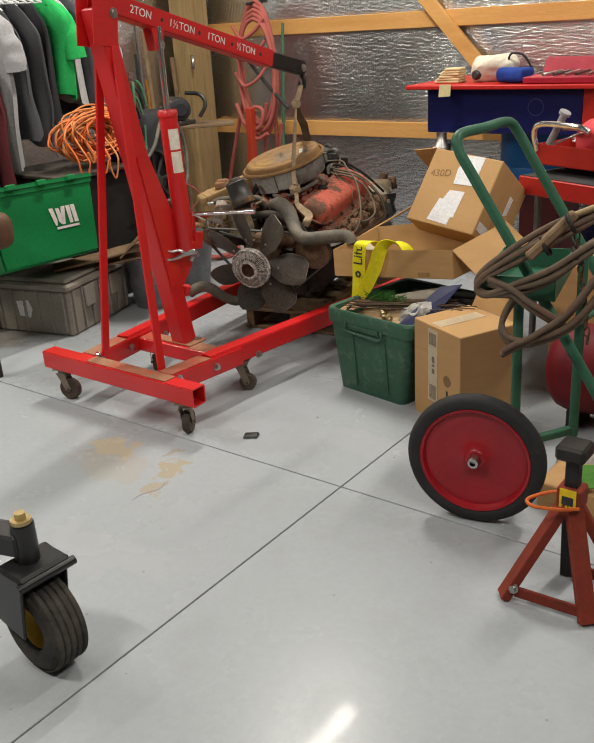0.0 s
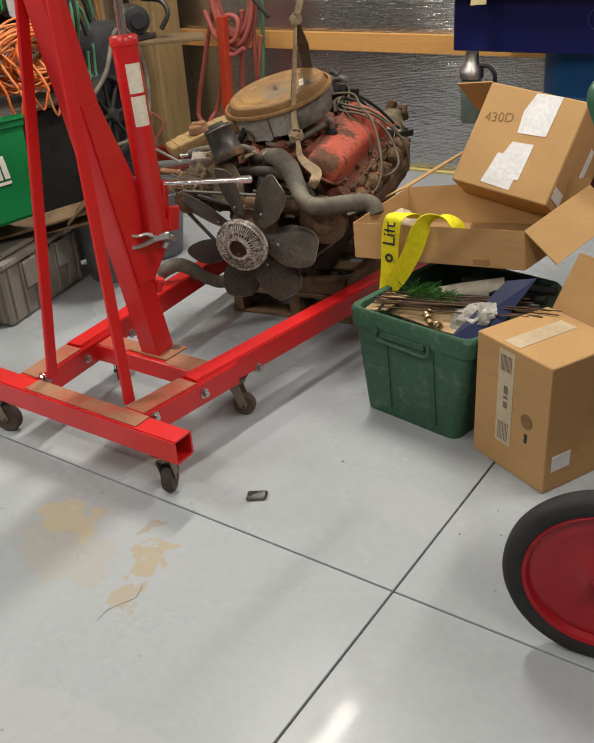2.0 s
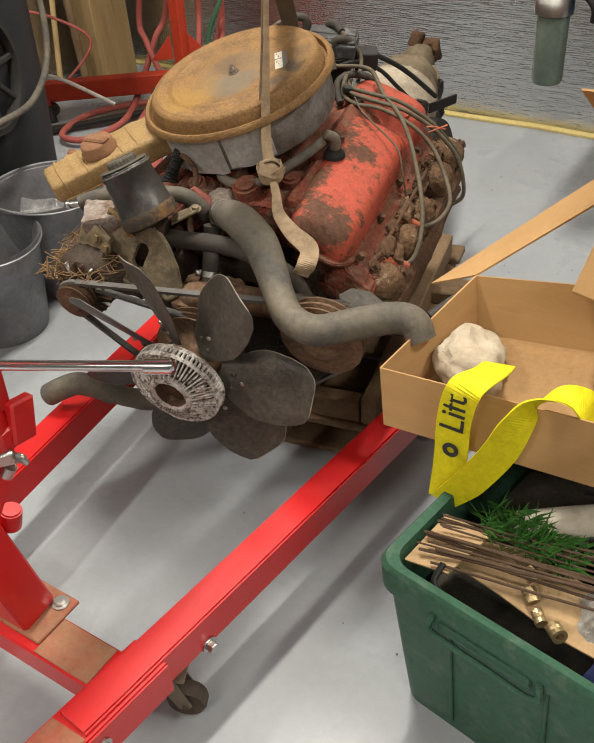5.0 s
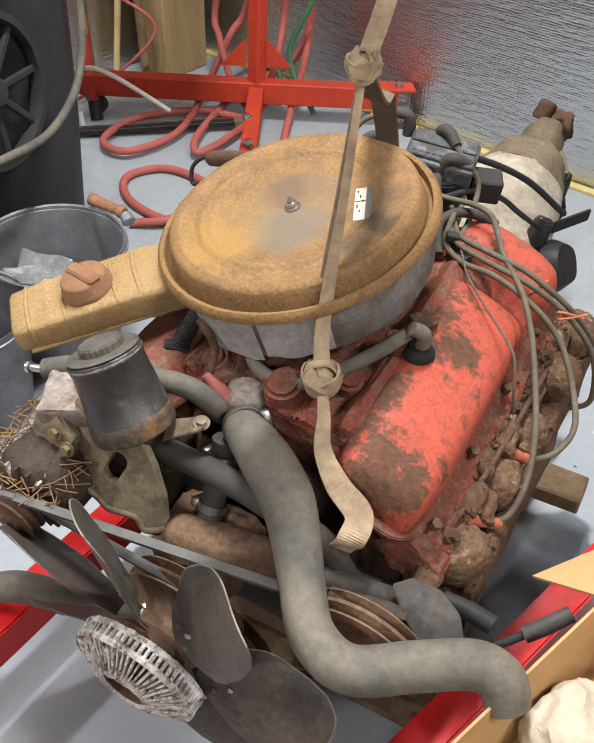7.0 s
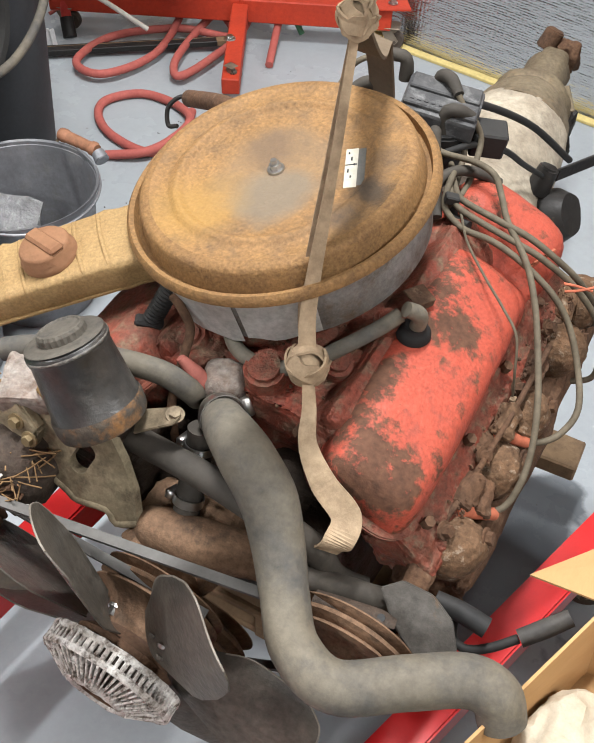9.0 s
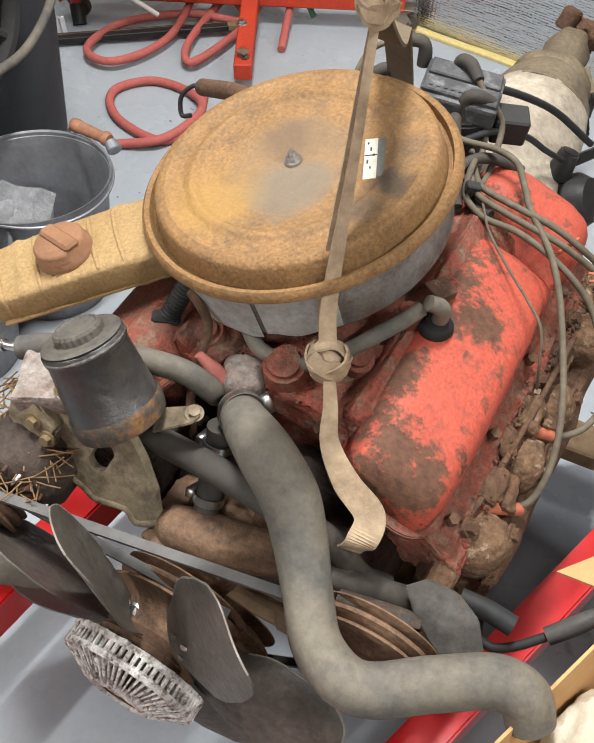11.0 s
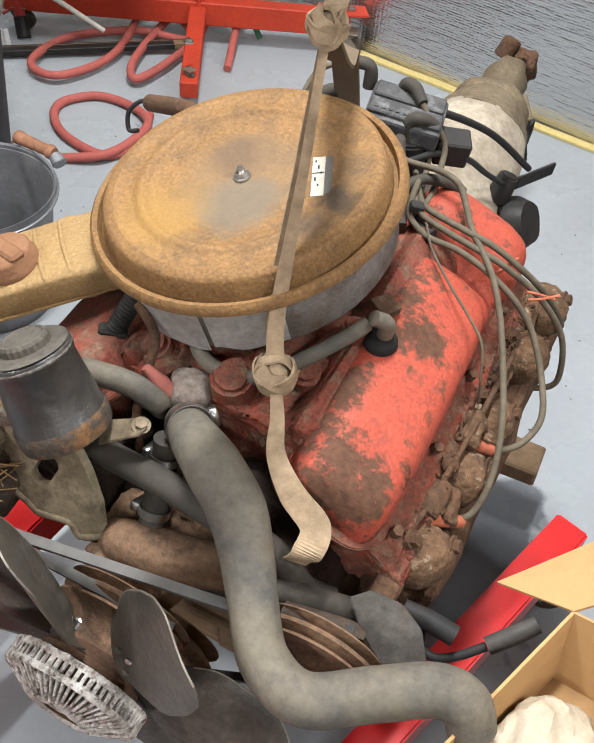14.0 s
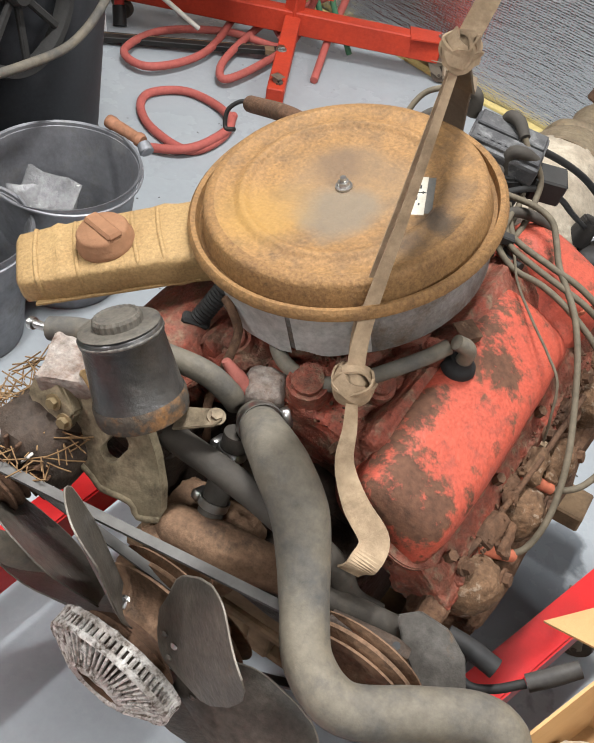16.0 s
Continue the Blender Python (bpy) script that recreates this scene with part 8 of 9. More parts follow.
bm = lathe(bmesh.new(), [(0, 0.52), (0.20, 0.52), (0.208, 0.53), (0.208, 0.60), (0.203, 0.61), (0.208, 0.62), (0.208, 0.78), (0.213, 0.79), (0.213, 0.80), (0.20, 0.81), (0, 0.81)], pose(-0.46, 2.80, 0.045), 48)
tagged(part("drum", bm, DRUM_BLUE, smooth=True), "blue steel drum under the parts washer", "drum")
tagged(part("red_cabinet", bbox((-0.50, 2.66, 0.0), (-0.26, 3.0, 0.56), 0.006), surf("cabinet_dark", (0.06, 0.008, 0.008), (0.04, 0.008, 0.008), 6, 0.5)), "dark red steel cabinet under the drum", "cabinet")
filt = empty("filter_bowl", pose(-0.905, 2.44, 0.55), "grey-green glass filter bowl under the washer", "filter")
GLASSY = surf("dirty_glass", (0.13, 0.17, 0.14), (0.09, 0.12, 0.10), 9, 0.18, 0, (0.2, 0.22, 0.19), 14, 0.25)
part("bowl", lathe(bmesh.new(), [(0, 0.0), (0.040, 0.0), (0.045, 0.01), (0.046, 0.20), (0, 0.20)], pose(-0.905, 2.46, 0.545), 30), GLASSY, filt, "", True)
part("collar", lathe(bmesh.new(), [(0, 0.0), (0.055, 0.0), (0.055, 0.04), (0.03, 0.07), (0.03, 0.115), (0, 0.115)], pose(-0.905, 2.46, 0.745), 30), STEEL, filt, "", True)
part("pipe", tube(bmesh.new(), [(-0.87, 2.46, 0.80), (-0.82, 2.45, 0.80), (-0.79, 2.45, 0.77), (-0.79, 2.46, 0.73)], 0.010, 10, 6), RUBBER, filt, "", True)
BRUSH = surf("sponge_yellow", (0.60, 0.50, 0.28), (0.50, 0.41, 0.22), 20, 0.85)
for k in range(6):
    tagged(part("sanding_sheet", box(bmesh.new(), (0.155 - 0.012 * k, 0.10, 0.012), pose(-0.935 + 0.006 * k, 2.62, 1.130 + 0.0135 * k, 0, 0, 4 * (k % 3)), 0.003), BRUSH), "pale yellow pad in a stack on the washer lid", "pad", "stack of pads")
tagged(part("paper_tag", panel(bmesh.new(), (-0.90, 2.425, 1.128), (-0.83, 2.425, 1.128), (-0.832, 2.42, 1.065), (-0.905, 2.42, 1.06), 0.002), BRUSH), "yellowed paper tag hanging over the lid edge", "tag")
b = bmesh.new()
bmesh.ops.create_icosphere(b, subdivisions=4, radius=0.09, matrix=pose(-0.68, 2.68, 1.20, 0, -14, 10) @ Matrix.Diagonal((1.75, 0.9, 0.85, 1)))
rough_up(b, 0.03, 10, 5)
rough_up(b, 0.008, 40, 2)
resp = empty("respirator", pose(-0.68, 2.68, 1.13), "cream full-face respirator lying on the washer lid", "respirator")
part("shell", b, surf("cream_rubber", (0.66, 0.60, 0.49), (0.56, 0.5, 0.4), 8, 0.65, 0, (0.4, 0.34, 0.25), 14, 0.25), resp, "", True)
part("valve", lathe(bmesh.new(), [(0, 0.03), (0.018, 0.03), (0.026, 0.02), (0.028, 0), (0, 0)], pose(-0.755, 2.60, 1.165, 90, 0, -10), 24), CAN_BLACK, resp, "black round valve", True)
part("strap", tube(bmesh.new(), [(-0.60, 2.66, 1.22), (-0.57, 2.64, 1.27), (-0.50, 2.64, 1.26), (-0.45, 2.65, 1.19)], 0.006, 8, 6), RUBBER, resp, "black rubber strap", True)
tagged(part("blue_cloth", rough_up(bbox((-0.60, 2.50, 1.124), (-0.44, 2.66, 1.20), 0.03, seg=4), 0.012, 20), surf("blue_cloth", (0.015, 0.05, 0.28), (0.012, 0.035, 0.2), 12, 0.7), smooth=True), "crumpled bright blue cloth on the washer lid", "cloth")
tb = empty("red_tool_case", pose(-0.25, 2.7, 1.125), "open dark red tool case on the washer lid", "tool case")
CASE = surf("case_red", (0.33, 0.012, 0.03), (0.27, 0.01, 0.024), 6, 0.45)
part("base", bbox((-0.43, 2.47, 1.124), (0.05, 2.75, 1.158), 0.005), CASE, tb)
part("lid", panel(bmesh.new(), (-0.43, 2.76, 1.16), (0.03, 2.76, 1.16), (0.02, 2.80, 1.235), (-0.42, 2.80, 1.235), 0.02), CASE, tb)
for k in range(6):
    part("tool", cyl(bmesh.new(), (-0.33 + 0.06 * k, 2.50, 1.168), (-0.30 + 0.05 * k, 2.70, 1.172), 0.008, None, 10), CAN_BLACK if k % 2 else STEEL, tb, "", True)

bm = lathe(bmesh.new(), [(0, 0), (0.15, 0), (0.16, 0.01), (0.185, 0.40), (0.195, 0.41), (0.195, 0.43), (0.18, 0.43), (0.155, 0.02), (0, 0.02)], GM @ pose(0.30, 0.24, 0.16), 36)
tub = empty("blue_tub", GM @ pose(0.30, 0.24, 0.16), "dark blue plastic tub on the trolley's lower shelf", "tub")
part("body", bm, NAVY, tub, "", True)
part("shelf", bbox((0, 0, 0.145), (0.62, 0.40, 0.155), 0.001), TRED, trolley, "red lower shelf", local=True)

# ---- the far corner: engine stand, hoses, long-handled tools, barrel, bucket ----
STAND = surf("stand_red", (0.45, 0.045, 0.018), (0.36, 0.04, 0.02), 8, 0.5, 0, (0.16, 0.06, 0.035), 14, 0.3, 0.15, 90)
stand = empty("engine_stand", pose(-2.86, 2.93, 0), "orange-red steel engine stand on casters", "engine stand")
sa, sb = Vector((-3.375, 2.565, 0.125)), Vector((-2.345, 3.325, 0.125))
part("cross_beam", bar(bmesh.new(), sa, sb, 0.065, 0.085, (0, 0, 1), 0.004), STAND, stand)
sm = sa.lerp(sb, 0.56)
dirb = (sb - sa).normalized()
dl = Vector((0.62, -0.78, 0)).normalized()
part("leg", bar(bmesh.new(), sm, sm + dl * 0.50 + Vector((0, 0, -0.055)), 0.06, 0.06, (0, 0, 1), 0.004), STAND, stand)
part("mast", bar(bmesh.new(), sm + Vector((0, 0, 0.02)), sm + Vector((0.01, 0.02, 0.80)), 0.055, 0.055, (0, 1, 0), 0.004), STAND, stand)
part("gusset", prism(bmesh.new(), [(0, 0), (0.10, 0), (0, 0.11)], 0.008, frame_of(sm + Vector((0, 0, 0.10)) + dirb * 0.04, dirb, (0, 0, 1))), STAND, stand)
part("gusset", prism(bmesh.new(), [(0, 0), (-0.10, 0), (0, 0.11)], 0.008, frame_of(sm + Vector((0, 0, 0.10)) - dirb * 0.04, dirb, (0, 0, 1))), STAND, stand)
part("end_plate", panel(bmesh.new(), sb + dirb * 0.06 + Vector((-0.03, 0.03, 0.045)), sb + dirb * 0.06 + Vector((0.03, -0.03, 0.045)), sb - dirb * 0.12 + Vector((0.04, -0.05, 0.045)), sb - dirb * 0.12 + Vector((-0.03, 0.03, 0.045)), 0.006), STAND, stand)
bolt(Matrix.Translation(sb + Vector((0.0, 0.0, 0.05))), stand, 0.012)
for p in (sb, sa + dirb * 0.05):
    caster(Matrix.Translation(p + Vector((0, 0, -0.030))) @ pose(0, 0, 0, 0, 0, 30), stand, 0.034)
caster(Matrix.Translation(sm + dl * 0.46 + Vector((0, 0, 0.052 - 0.05))) @ Matrix.Diagonal((0.5, 0.5, 0.5, 1)), stand, 0.02)
bolt(Matrix.Translation(sm + dl * 0.47 + Vector((0, 0, 0.1))), stand, 0.012)

AIR = surf("air_hose", (0.42, 0.115, 0.095), (0.34, 0.085, 0.07), 8, 0.6, 0, (0.28, 0.12, 0.09), 12, 0.3, 0.1, 90, edge=0.15)
GREENH = surf("green_hose", (0.06, 0.17, 0.09), (0.05, 0.13, 0.07), 8, 0.6)


def loose(name, pts, r, material, label, category, group="", steps=8, n=12):
    return tagged(part(name, tube(bmesh.new(), pts, r, n, steps), material, smooth=True), label, category, group)


# red air hoses: loops on the floor, then up to the wall hook
loose("air_hose", [(-2.93, 3.1, 0.95), (-3.165, 3.145, 0.354), (-3.09, 3.085, 0.233), (-2.943, 3.005, 0.099), (-2.784, 2.931, 0.04), (-2.982, 2.836, 0.036), (-3.107, 2.615, 0.036), (-3.052, 2.402, 0.036), (-2.911, 2.41, 0.036), (-2.903, 2.663, 0.036), (-3.065, 2.985, 0.087), (-3.047, 3.105, 0.258), (-3.003, 3.165, 0.384), (-2.82, 3.1, 0.9)], 0.0145, AIR, "dusty red air hose looped across the engine stand", "hose", "air hoses")
loose("air_hose", [(-2.7, 3.1, 0.95), (-2.82, 3.185, 0.418), (-2.792, 3.105, 0.226), (-2.782, 2.992, 0.05), (-2.723, 2.748, 0.036), (-2.712, 2.578, 0.036), (-2.804, 2.649, 0.036), (-2.911, 2.876, 0.04), (-2.923, 3.025, 0.078), (-2.841, 3.125, 0.139), (-2.749, 3.225, 0.278), (-2.6, 3.14, 0.8)], 0.0145, AIR, "dusty red air hose running up from the floor", "hose", "air hoses")
loose("air_hose", [(-2.64, 3.12, 0.9), (-2.717, 3.225, 0.431), (-2.713, 3.185, 0.223), (-2.697, 3.097, 0.08), (-2.566, 2.888, 0.016)], 0.0145, AIR, "dusty red air hose hanging to the floor", "hose", "air hoses")
loose("air_hose", [(-2.537, 2.464, 0.016), (-2.453, 2.335, 0.016), (-2.454, 2.196, 0.016), (-2.613, 2.18, 0.016), (-2.742, 2.232, 0.016), (-2.798, 2.318, 0.016), (-2.745, 2.429, 0.016), (-2.608, 2.456, 0.018), (-2.485, 2.404, 0.03), (-2.444, 2.279, 0.03), (-2.453, 2.169, 0.03), (-2.544, 2.091, 0.016)], 0.0145, AIR, "dusty red air hose coiled flat on the floor", "hose", "air hoses")
for k in range(5):
    cx, top, low, w = -2.80 + 0.012 * k, 1.66 - 0.03 * k, 0.80 - 0.05 * (k % 3), 0.155 + 0.012 * (k % 3)
    pts = [Vector((cx + w * math.cos(a), 3.16 - 0.022 * k, (top + low) / 2 + (top - low) / 2 * math.sin(a))) for a in np.linspace(math.pi / 2, 2.5 * math.pi, 15)]
    loose("air_hose", pts, 0.0145, AIR, "coil of red air hose hung on the wall", "hose", "air hoses", 6)
loose("air_hose", [(-2.96, 3.06, 0.95), (-2.86, 3.03, 0.80), (-2.74, 3.04, 0.78), (-2.70, 3.05, 0.90), (-2.80, 3.06, 0.92), (-2.86, 3.04, 0.80), (-2.76, 3.03, 0.70), (-2.66, 3.04, 0.74)], 0.0145, AIR, "red air hose tied in a knot", "hose", "air hoses")
for z in (1.45, 1.30, 1.12):
    loose("air_hose", [(-2.96, 3.08, z + 0.05), (-2.86, 3.05, z - 0.04), (-2.74, 3.05, z), (-2.66, 3.08, z + 0.09)], 0.0125, AIR, "red air hose loop across the coil", "hose", "air hoses")
loose("green_hose", [(-2.58, 3.2, 1.5), (-2.60, 3.18, 1.0), (-2.62, 3.15, 0.55), (-2.74, 3.12, 0.25), (-2.62, 3.14, 0.03)], 0.011, GREENH, "green hose hanging on the wall", "hose")
loose("green_hose", [(-2.95, 3.14, 0.5), (-2.86, 3.12, 0.28), (-2.74, 3.10, 0.10)], 0.011, GREENH, "green hose hanging on the wall", "hose")
loose("black_rod", [(-2.86, 3.12, 1.25), (-2.66, 3.08, 1.08), (-2.47, 3.06, 0.92)], 0.013, BLACK, "black bar hung among the hoses", "bar", steps=3)
tagged(part("wall_hook", bar(bmesh.new(), (-2.80, 3.30, 1.66), (-2.80, 3.08, 1.64), 0.03, 0.02, (0, 0, 1), 0.003), BLACK), "black steel hose hook on the wall", "hook")
tagged(part("tap", tube(bmesh.new(), [(-3.37, 3.05, 1.30), (-3.33, 3.02, 1.30), (-3.31, 3.0, 1.26), (-3.31, 3.0, 1.21)], 0.010, 10, 5), STEEL, smooth=True), "small steel tap on the post", "tap")

POLE = surf("pale_pole", (0.55, 0.40, 0.20), (0.46, 0.32, 0.15), 6, 0.6, stretch=(4, 4, 0.5))
ORG = surf("orange_handle", (0.62, 0.26, 0.025), (0.5, 0.2, 0.02), 6, 0.5)
REDH = surf("red_handle", (0.5, 0.05, 0.04), (0.4, 0.04, 0.03), 6, 0.5)


def leaning(name, foot, top, r, material, label, head=None):
    t = empty(name, Matrix.Translation(foot), label, name.split("_")[-1])
    part("handle", cyl(bmesh.new(), foot, top, r, r * 0.9, 14), material, t, "", True)
    if head:
        head(t)
    return t


leaning("pale_pole", (-3.55, 2.89, 0.0), (-3.50, 3.10, 1.55), 0.014, POLE, "pale wooden pole leaning in the corner")
leaning("wooden_pole", (-3.44, 2.97, 0.0), (-3.53, 3.00, 1.3), 0.020, OLDWOOD, "old wooden pole leaning by the post")
leaning("brown_pole", (-3.36, 2.62, 0.05), (-3.56, 2.75, 1.5), 0.018, OLDWOOD, "brown wooden pole leaning on the wall")


def shovel_head(t):
    part("grip", cyl(bmesh.new(), (-3.30, 2.57, 0.04), (-3.38, 2.62, 0.30), 0.019, None, 14), REDH, t, "red lower sleeve", True)
    part("ferrule", cyl(bmesh.new(), (-3.27, 2.55, 0.0), (-3.305, 2.572, 0.06), 0.026, None, 14), BLACK, t, "black ferrule", True)


leaning("orange_pole", (-3.38, 2.62, 0.28), (-3.58, 2.76, 1.15), 0.018, ORG, "orange and red handled pole leaning in the corner", shovel_head)


def broom_head(t):
    part("collar", cyl(bmesh.new(), (-3.33, 2.40, 0.06), (-3.33, 2.40, 0.16), 0.036, None, 18, 0.004), CAN_BLACK, t, "black collar", True)
    for k in range(11):
        part("bristle", bar(bmesh.new(), (-3.43 + 0.02 * k, 2.33 + 0.012 * k, 0.0), (-3.41 + 0.017 * k, 2.35 + 0.010 * k, 0.075), 0.008, 0.02, (0, 1, 0), 0.001), PAPER, t, "stiff white bristles")


leaning("push_broom", (-3.33, 2.40, 0.12), (-3.40, 2.50, 1.35), 0.013, BLACK, "black-handled push broom with white bristles", broom_head)
loose("bent_rod", [(-3.35, 2.33, 0.02), (-3.30, 2.38, 0.20), (-3.22, 2.46, 0.25), (-3.12, 2.52, 0.24), (-2.95, 2.66, 0.10)], 0.009, surf("white_rod", (0.6, 0.58, 0.52), (0.5, 0.48, 0.42), 8, 0.5), "bent white conduit in the corner", "conduit")
loose("orange_cable", [(-3.58, 2.7, 0.45), (-3.45, 2.85, 0.38), (-3.33, 2.95, 0.25), (-3.42, 2.80, 0.08), (-3.45, 2.6, 0.02)], 0.007, AIR, "thin red cable in the corner", "cable")
for k in range(3):
    a, b_ = Vector((-3.38 + 0.03 * k, 2.18 + 0.05 * k, 0.02)), Vector((-2.80 + 0.02 * k, 2.86 + 0.03 * k, 0.035))
    tagged(part("steel_angle", bar(bmesh.new(), a, b_, 0.035, 0.02, (0, 0, 1), 0.002), BLACK if k != 1 else OLDWOOD), "length of dark angle iron on the floor", "angle iron", "angle irons")

# barrel with a spoked wheel hung on it
bc = Vector((-2.70, 1.80, 0))
barrel = empty("barrel", Matrix.Translation(bc), "charcoal plastic barrel on a stand with a spoked wheel", "barrel")
CHAR = surf("charcoal_plastic", (0.026, 0.027, 0.030), (0.036, 0.037, 0.040), 5, 0.5, 0, (0.07, 0.07, 0.07), 18, 0.22, 0.1, 90)
part("body", lathe(bmesh.new(), [(0, 0.10), (0.17, 0.10), (0.19, 0.13), (0.215, 0.45), (0.228, 0.80), (0.22, 0.98), (0.20, 1.03), (0, 1.04)], Matrix.Translation(bc), 48), CHAR, barrel, "charcoal plastic barrel", True)
part("stand_leg", bar(bmesh.new(), (-2.74, 2.01, 0.0), (-2.71, 2.02, 0.52), 0.035, 0.006, (1, 0.3, 0), 0.001), BLACK, barrel)
part("stand_foot", bar(bmesh.new(), (-2.92, 1.80, 0.012), (-2.70, 2.03, 0.012), 0.05, 0.02, (0, 0, 1), 0.002), BRACKET, barrel)
part("stand_leg", bar(bmesh.new(), (-2.86, 1.66, 0.0), (-2.84, 1.68, 0.3), 0.035, 0.006, (1, 0.3, 0), 0.001), BLACK, barrel)
part("stand_leg", bar(bmesh.new(), (-2.56, 1.72, 0.0), (-2.58, 1.73, 0.3), 0.035, 0.006, (1, 0.3, 0), 0.001), BLACK, barrel)
SPOKE = surf("cast_spokes", (0.034, 0.033, 0.031), (0.024, 0.023, 0.022), 9, 0.8, bump=0.3, bump_scale=70)
wn = Vector((0.95, 0.31, 0.10)).normalized()
wc = Vector((-2.41, 1.612, 0.65))
wmat = frame_of(wc, Vector((0, 0, 1)).cross(wn), Vector((0, 0, 1)) - wn * wn.z)
wheel = part("spoked_wheel", lathe(bmesh.new(), [(0.172, -0.02), (0.190, -0.02), (0.196, 0.0), (0.190, 0.02), (0.172, 0.02), (0.166, 0.0)], wmat, 48, True), SPOKE, barrel, "dark cast spoked wheel", True)
for k in range(8):
    a = 2 * math.pi * k / 8
    p = wmat @ Vector((0.02 * math.cos(a), 0.02 * math.sin(a), 0))
    q = wmat @ Vector((0.176 * math.cos(a), 0.176 * math.sin(a), 0))
    part("spoke", bar(bmesh.new(), p, q, 0.02, 0.014, wn, 0.004), SPOKE, wheel)
part("hub", lathe(bmesh.new(), [(0, 0.03), (0.03, 0.028), (0.036, 0.02), (0.036, -0.02), (0, -0.02)], wmat, 24), SPOKE, wheel, "", True)
loose("grey_hose", [wmat @ Vector(p) for p in ((-0.20, 0.13, 0.05), (-0.05, 0.21, 0.06), (0.12, 0.36, 0.06), (0.27, 0.33, 0.06), (0.33, 0.14, 0.07), (0.25, -0.04, 0.08), (0.08, -0.12, 0.09), (-0.10, -0.12, 0.08), (-0.30, -0.10, 0.05))], 0.011, HOSE, "loop of dusty grey hose over the barrel", "hose")

# galvanised bucket with a handle and small bags in it
GALV = surf("galvanised", (0.27, 0.275, 0.29), (0.17, 0.17, 0.18), 9, 0.42, 0.6, (0.20, 0.19, 0.17), 14, 0.34, 0.15, 90, edge=0.15)


def pail(at, k, label):
    top = empty("bucket", Matrix.Translation(at), label, "bucket", "galvanised buckets")
    body = [(0, 0.0), (0.135, 0.0), (0.139, 0.01), (0.176, 0.30), (0.178, 0.305), (0.183, 0.338), (0.189, 0.341), (0.189, 0.334), (0.180, 0.329), (0.172, 0.300), (0.135, 0.02), (0, 0.015)]
    part("body", lathe(bmesh.new(), [(r * k, z * k) for r, z in body], Matrix.Translation(at), 56), GALV, top, "dark galvanised pail", True)
    part("bail", tube(bmesh.new(), [at + k * Vector((0.20 * math.cos(t) - 0.004, 0.186 * math.sin(t), 0.345 - 0.02 * math.cos(t))) for t in np.linspace(-1.57, 1.57, 9)], 0.004, 8, 4), GALV, top, "", True)
    return top


bk = Vector((-2.19, 1.56, 0))
BAG = surf("bag_film", (0.19, 0.19, 0.19), (0.11, 0.11, 0.11), 40, 0.14, 0, (0.36, 0.36, 0.35), 50, 0.26, 0.8, 70)
near_pail = pail(bk, 1.0, "dark galvanised steel bucket with parts inside")
pail(Vector((-2.155, 1.255, 0)), 0.92, "dull galvanised steel bucket standing behind the hoist mast")
part("grip", lathe(bmesh.new(), [(0, 0), (0.014, 0), (0.018, 0.008), (0.018, 0.016), (0.014, 0.024), (0.015, 0.06), (0.0155, 0.095), (0.018, 0.105), (0.017, 0.120), (0, 0.122)], frame_of((-2.142, 1.764, 0.354), (0, 0, 1), (-0.1, 1, 0)), 18), surf("wood_grip", (0.27, 0.13, 0.075), (0.20, 0.095, 0.052), 18, 0.6, grain=0.3), near_pail, "worn wooden bail grip", True)
part("grip_ferrule", cyl(bmesh.new(), (-2.141, 1.764, 0.350), (-2.118, 1.758, 0.338), 0.016, 0.019, 14, 0.002), GALV, near_pail, "", True)
for at, size, turn, seed in (((-2.215, 1.535, 0.235), (0.15, 0.013, 0.12), (-48, 0, 24), 1), ((-2.235, 1.50, 0.215), (0.12, 0.02, 0.10), (-40, 8, 60), 2)):
    b = box(bmesh.new(), size, pose(*at, *turn), 0.005, 2)
    rough_up(b, 0.010, 34, seed, 3)
    tagged(part("parts_bag", b, BAG, smooth=True), "clear plastic bag of small parts in the bucket", "bag", "parts bags")

# ---- crates, recycling bin, cords and clothes by the west side ----
crate = empty("grey_crate", pose(-2.13, 0.60, 0, 0, 0, 14), "scuffed grey lidded plastic crate on the floor", "crate")
for lo, hi, nm in (((-0.50, 0, 0.0), (0, 0.56, 0.25), "body"), ((-0.515, -0.015, 0.25), (0.015, 0.575, 0.29), "rim"), ((-0.50, 0.0, 0.29), (0.0, 0.56, 0.315), "lid")):
    part(nm, bbox(lo, hi, 0.012), CRATE_GREY, crate, local=True)
for k in range(7):
    part("rib", bbox((-0.004, 0.03 + 0.08 * k, 0.02), (0.012, 0.045 + 0.08 * k, 0.25), 0.003), CRATE_GREY, crate, local=True)
for k in range(6):
    part("rib", bbox((-0.47 + 0.085 * k, -0.012, 0.02), (-0.455 + 0.085 * k, 0.004, 0.25), 0.003), CRATE_GREY, crate, local=True)
for y in (0.12, 0.36):
    part("latch", bbox((0.010, y, 0.13), (0.024, y + 0.09, 0.25), 0.006), CRATE_GREY, crate, "moulded latch", local=True)
part("torn_label", prism(bmesh.new(), [(-0.34, 0.10), (-0.27, 0.09), (-0.25, 0.14), (-0.27, 0.19), (-0.35, 0.18)], 0.002, pose(0, -0.0005, 0, 90)), PAPER, crate, "torn paper label", local=True)

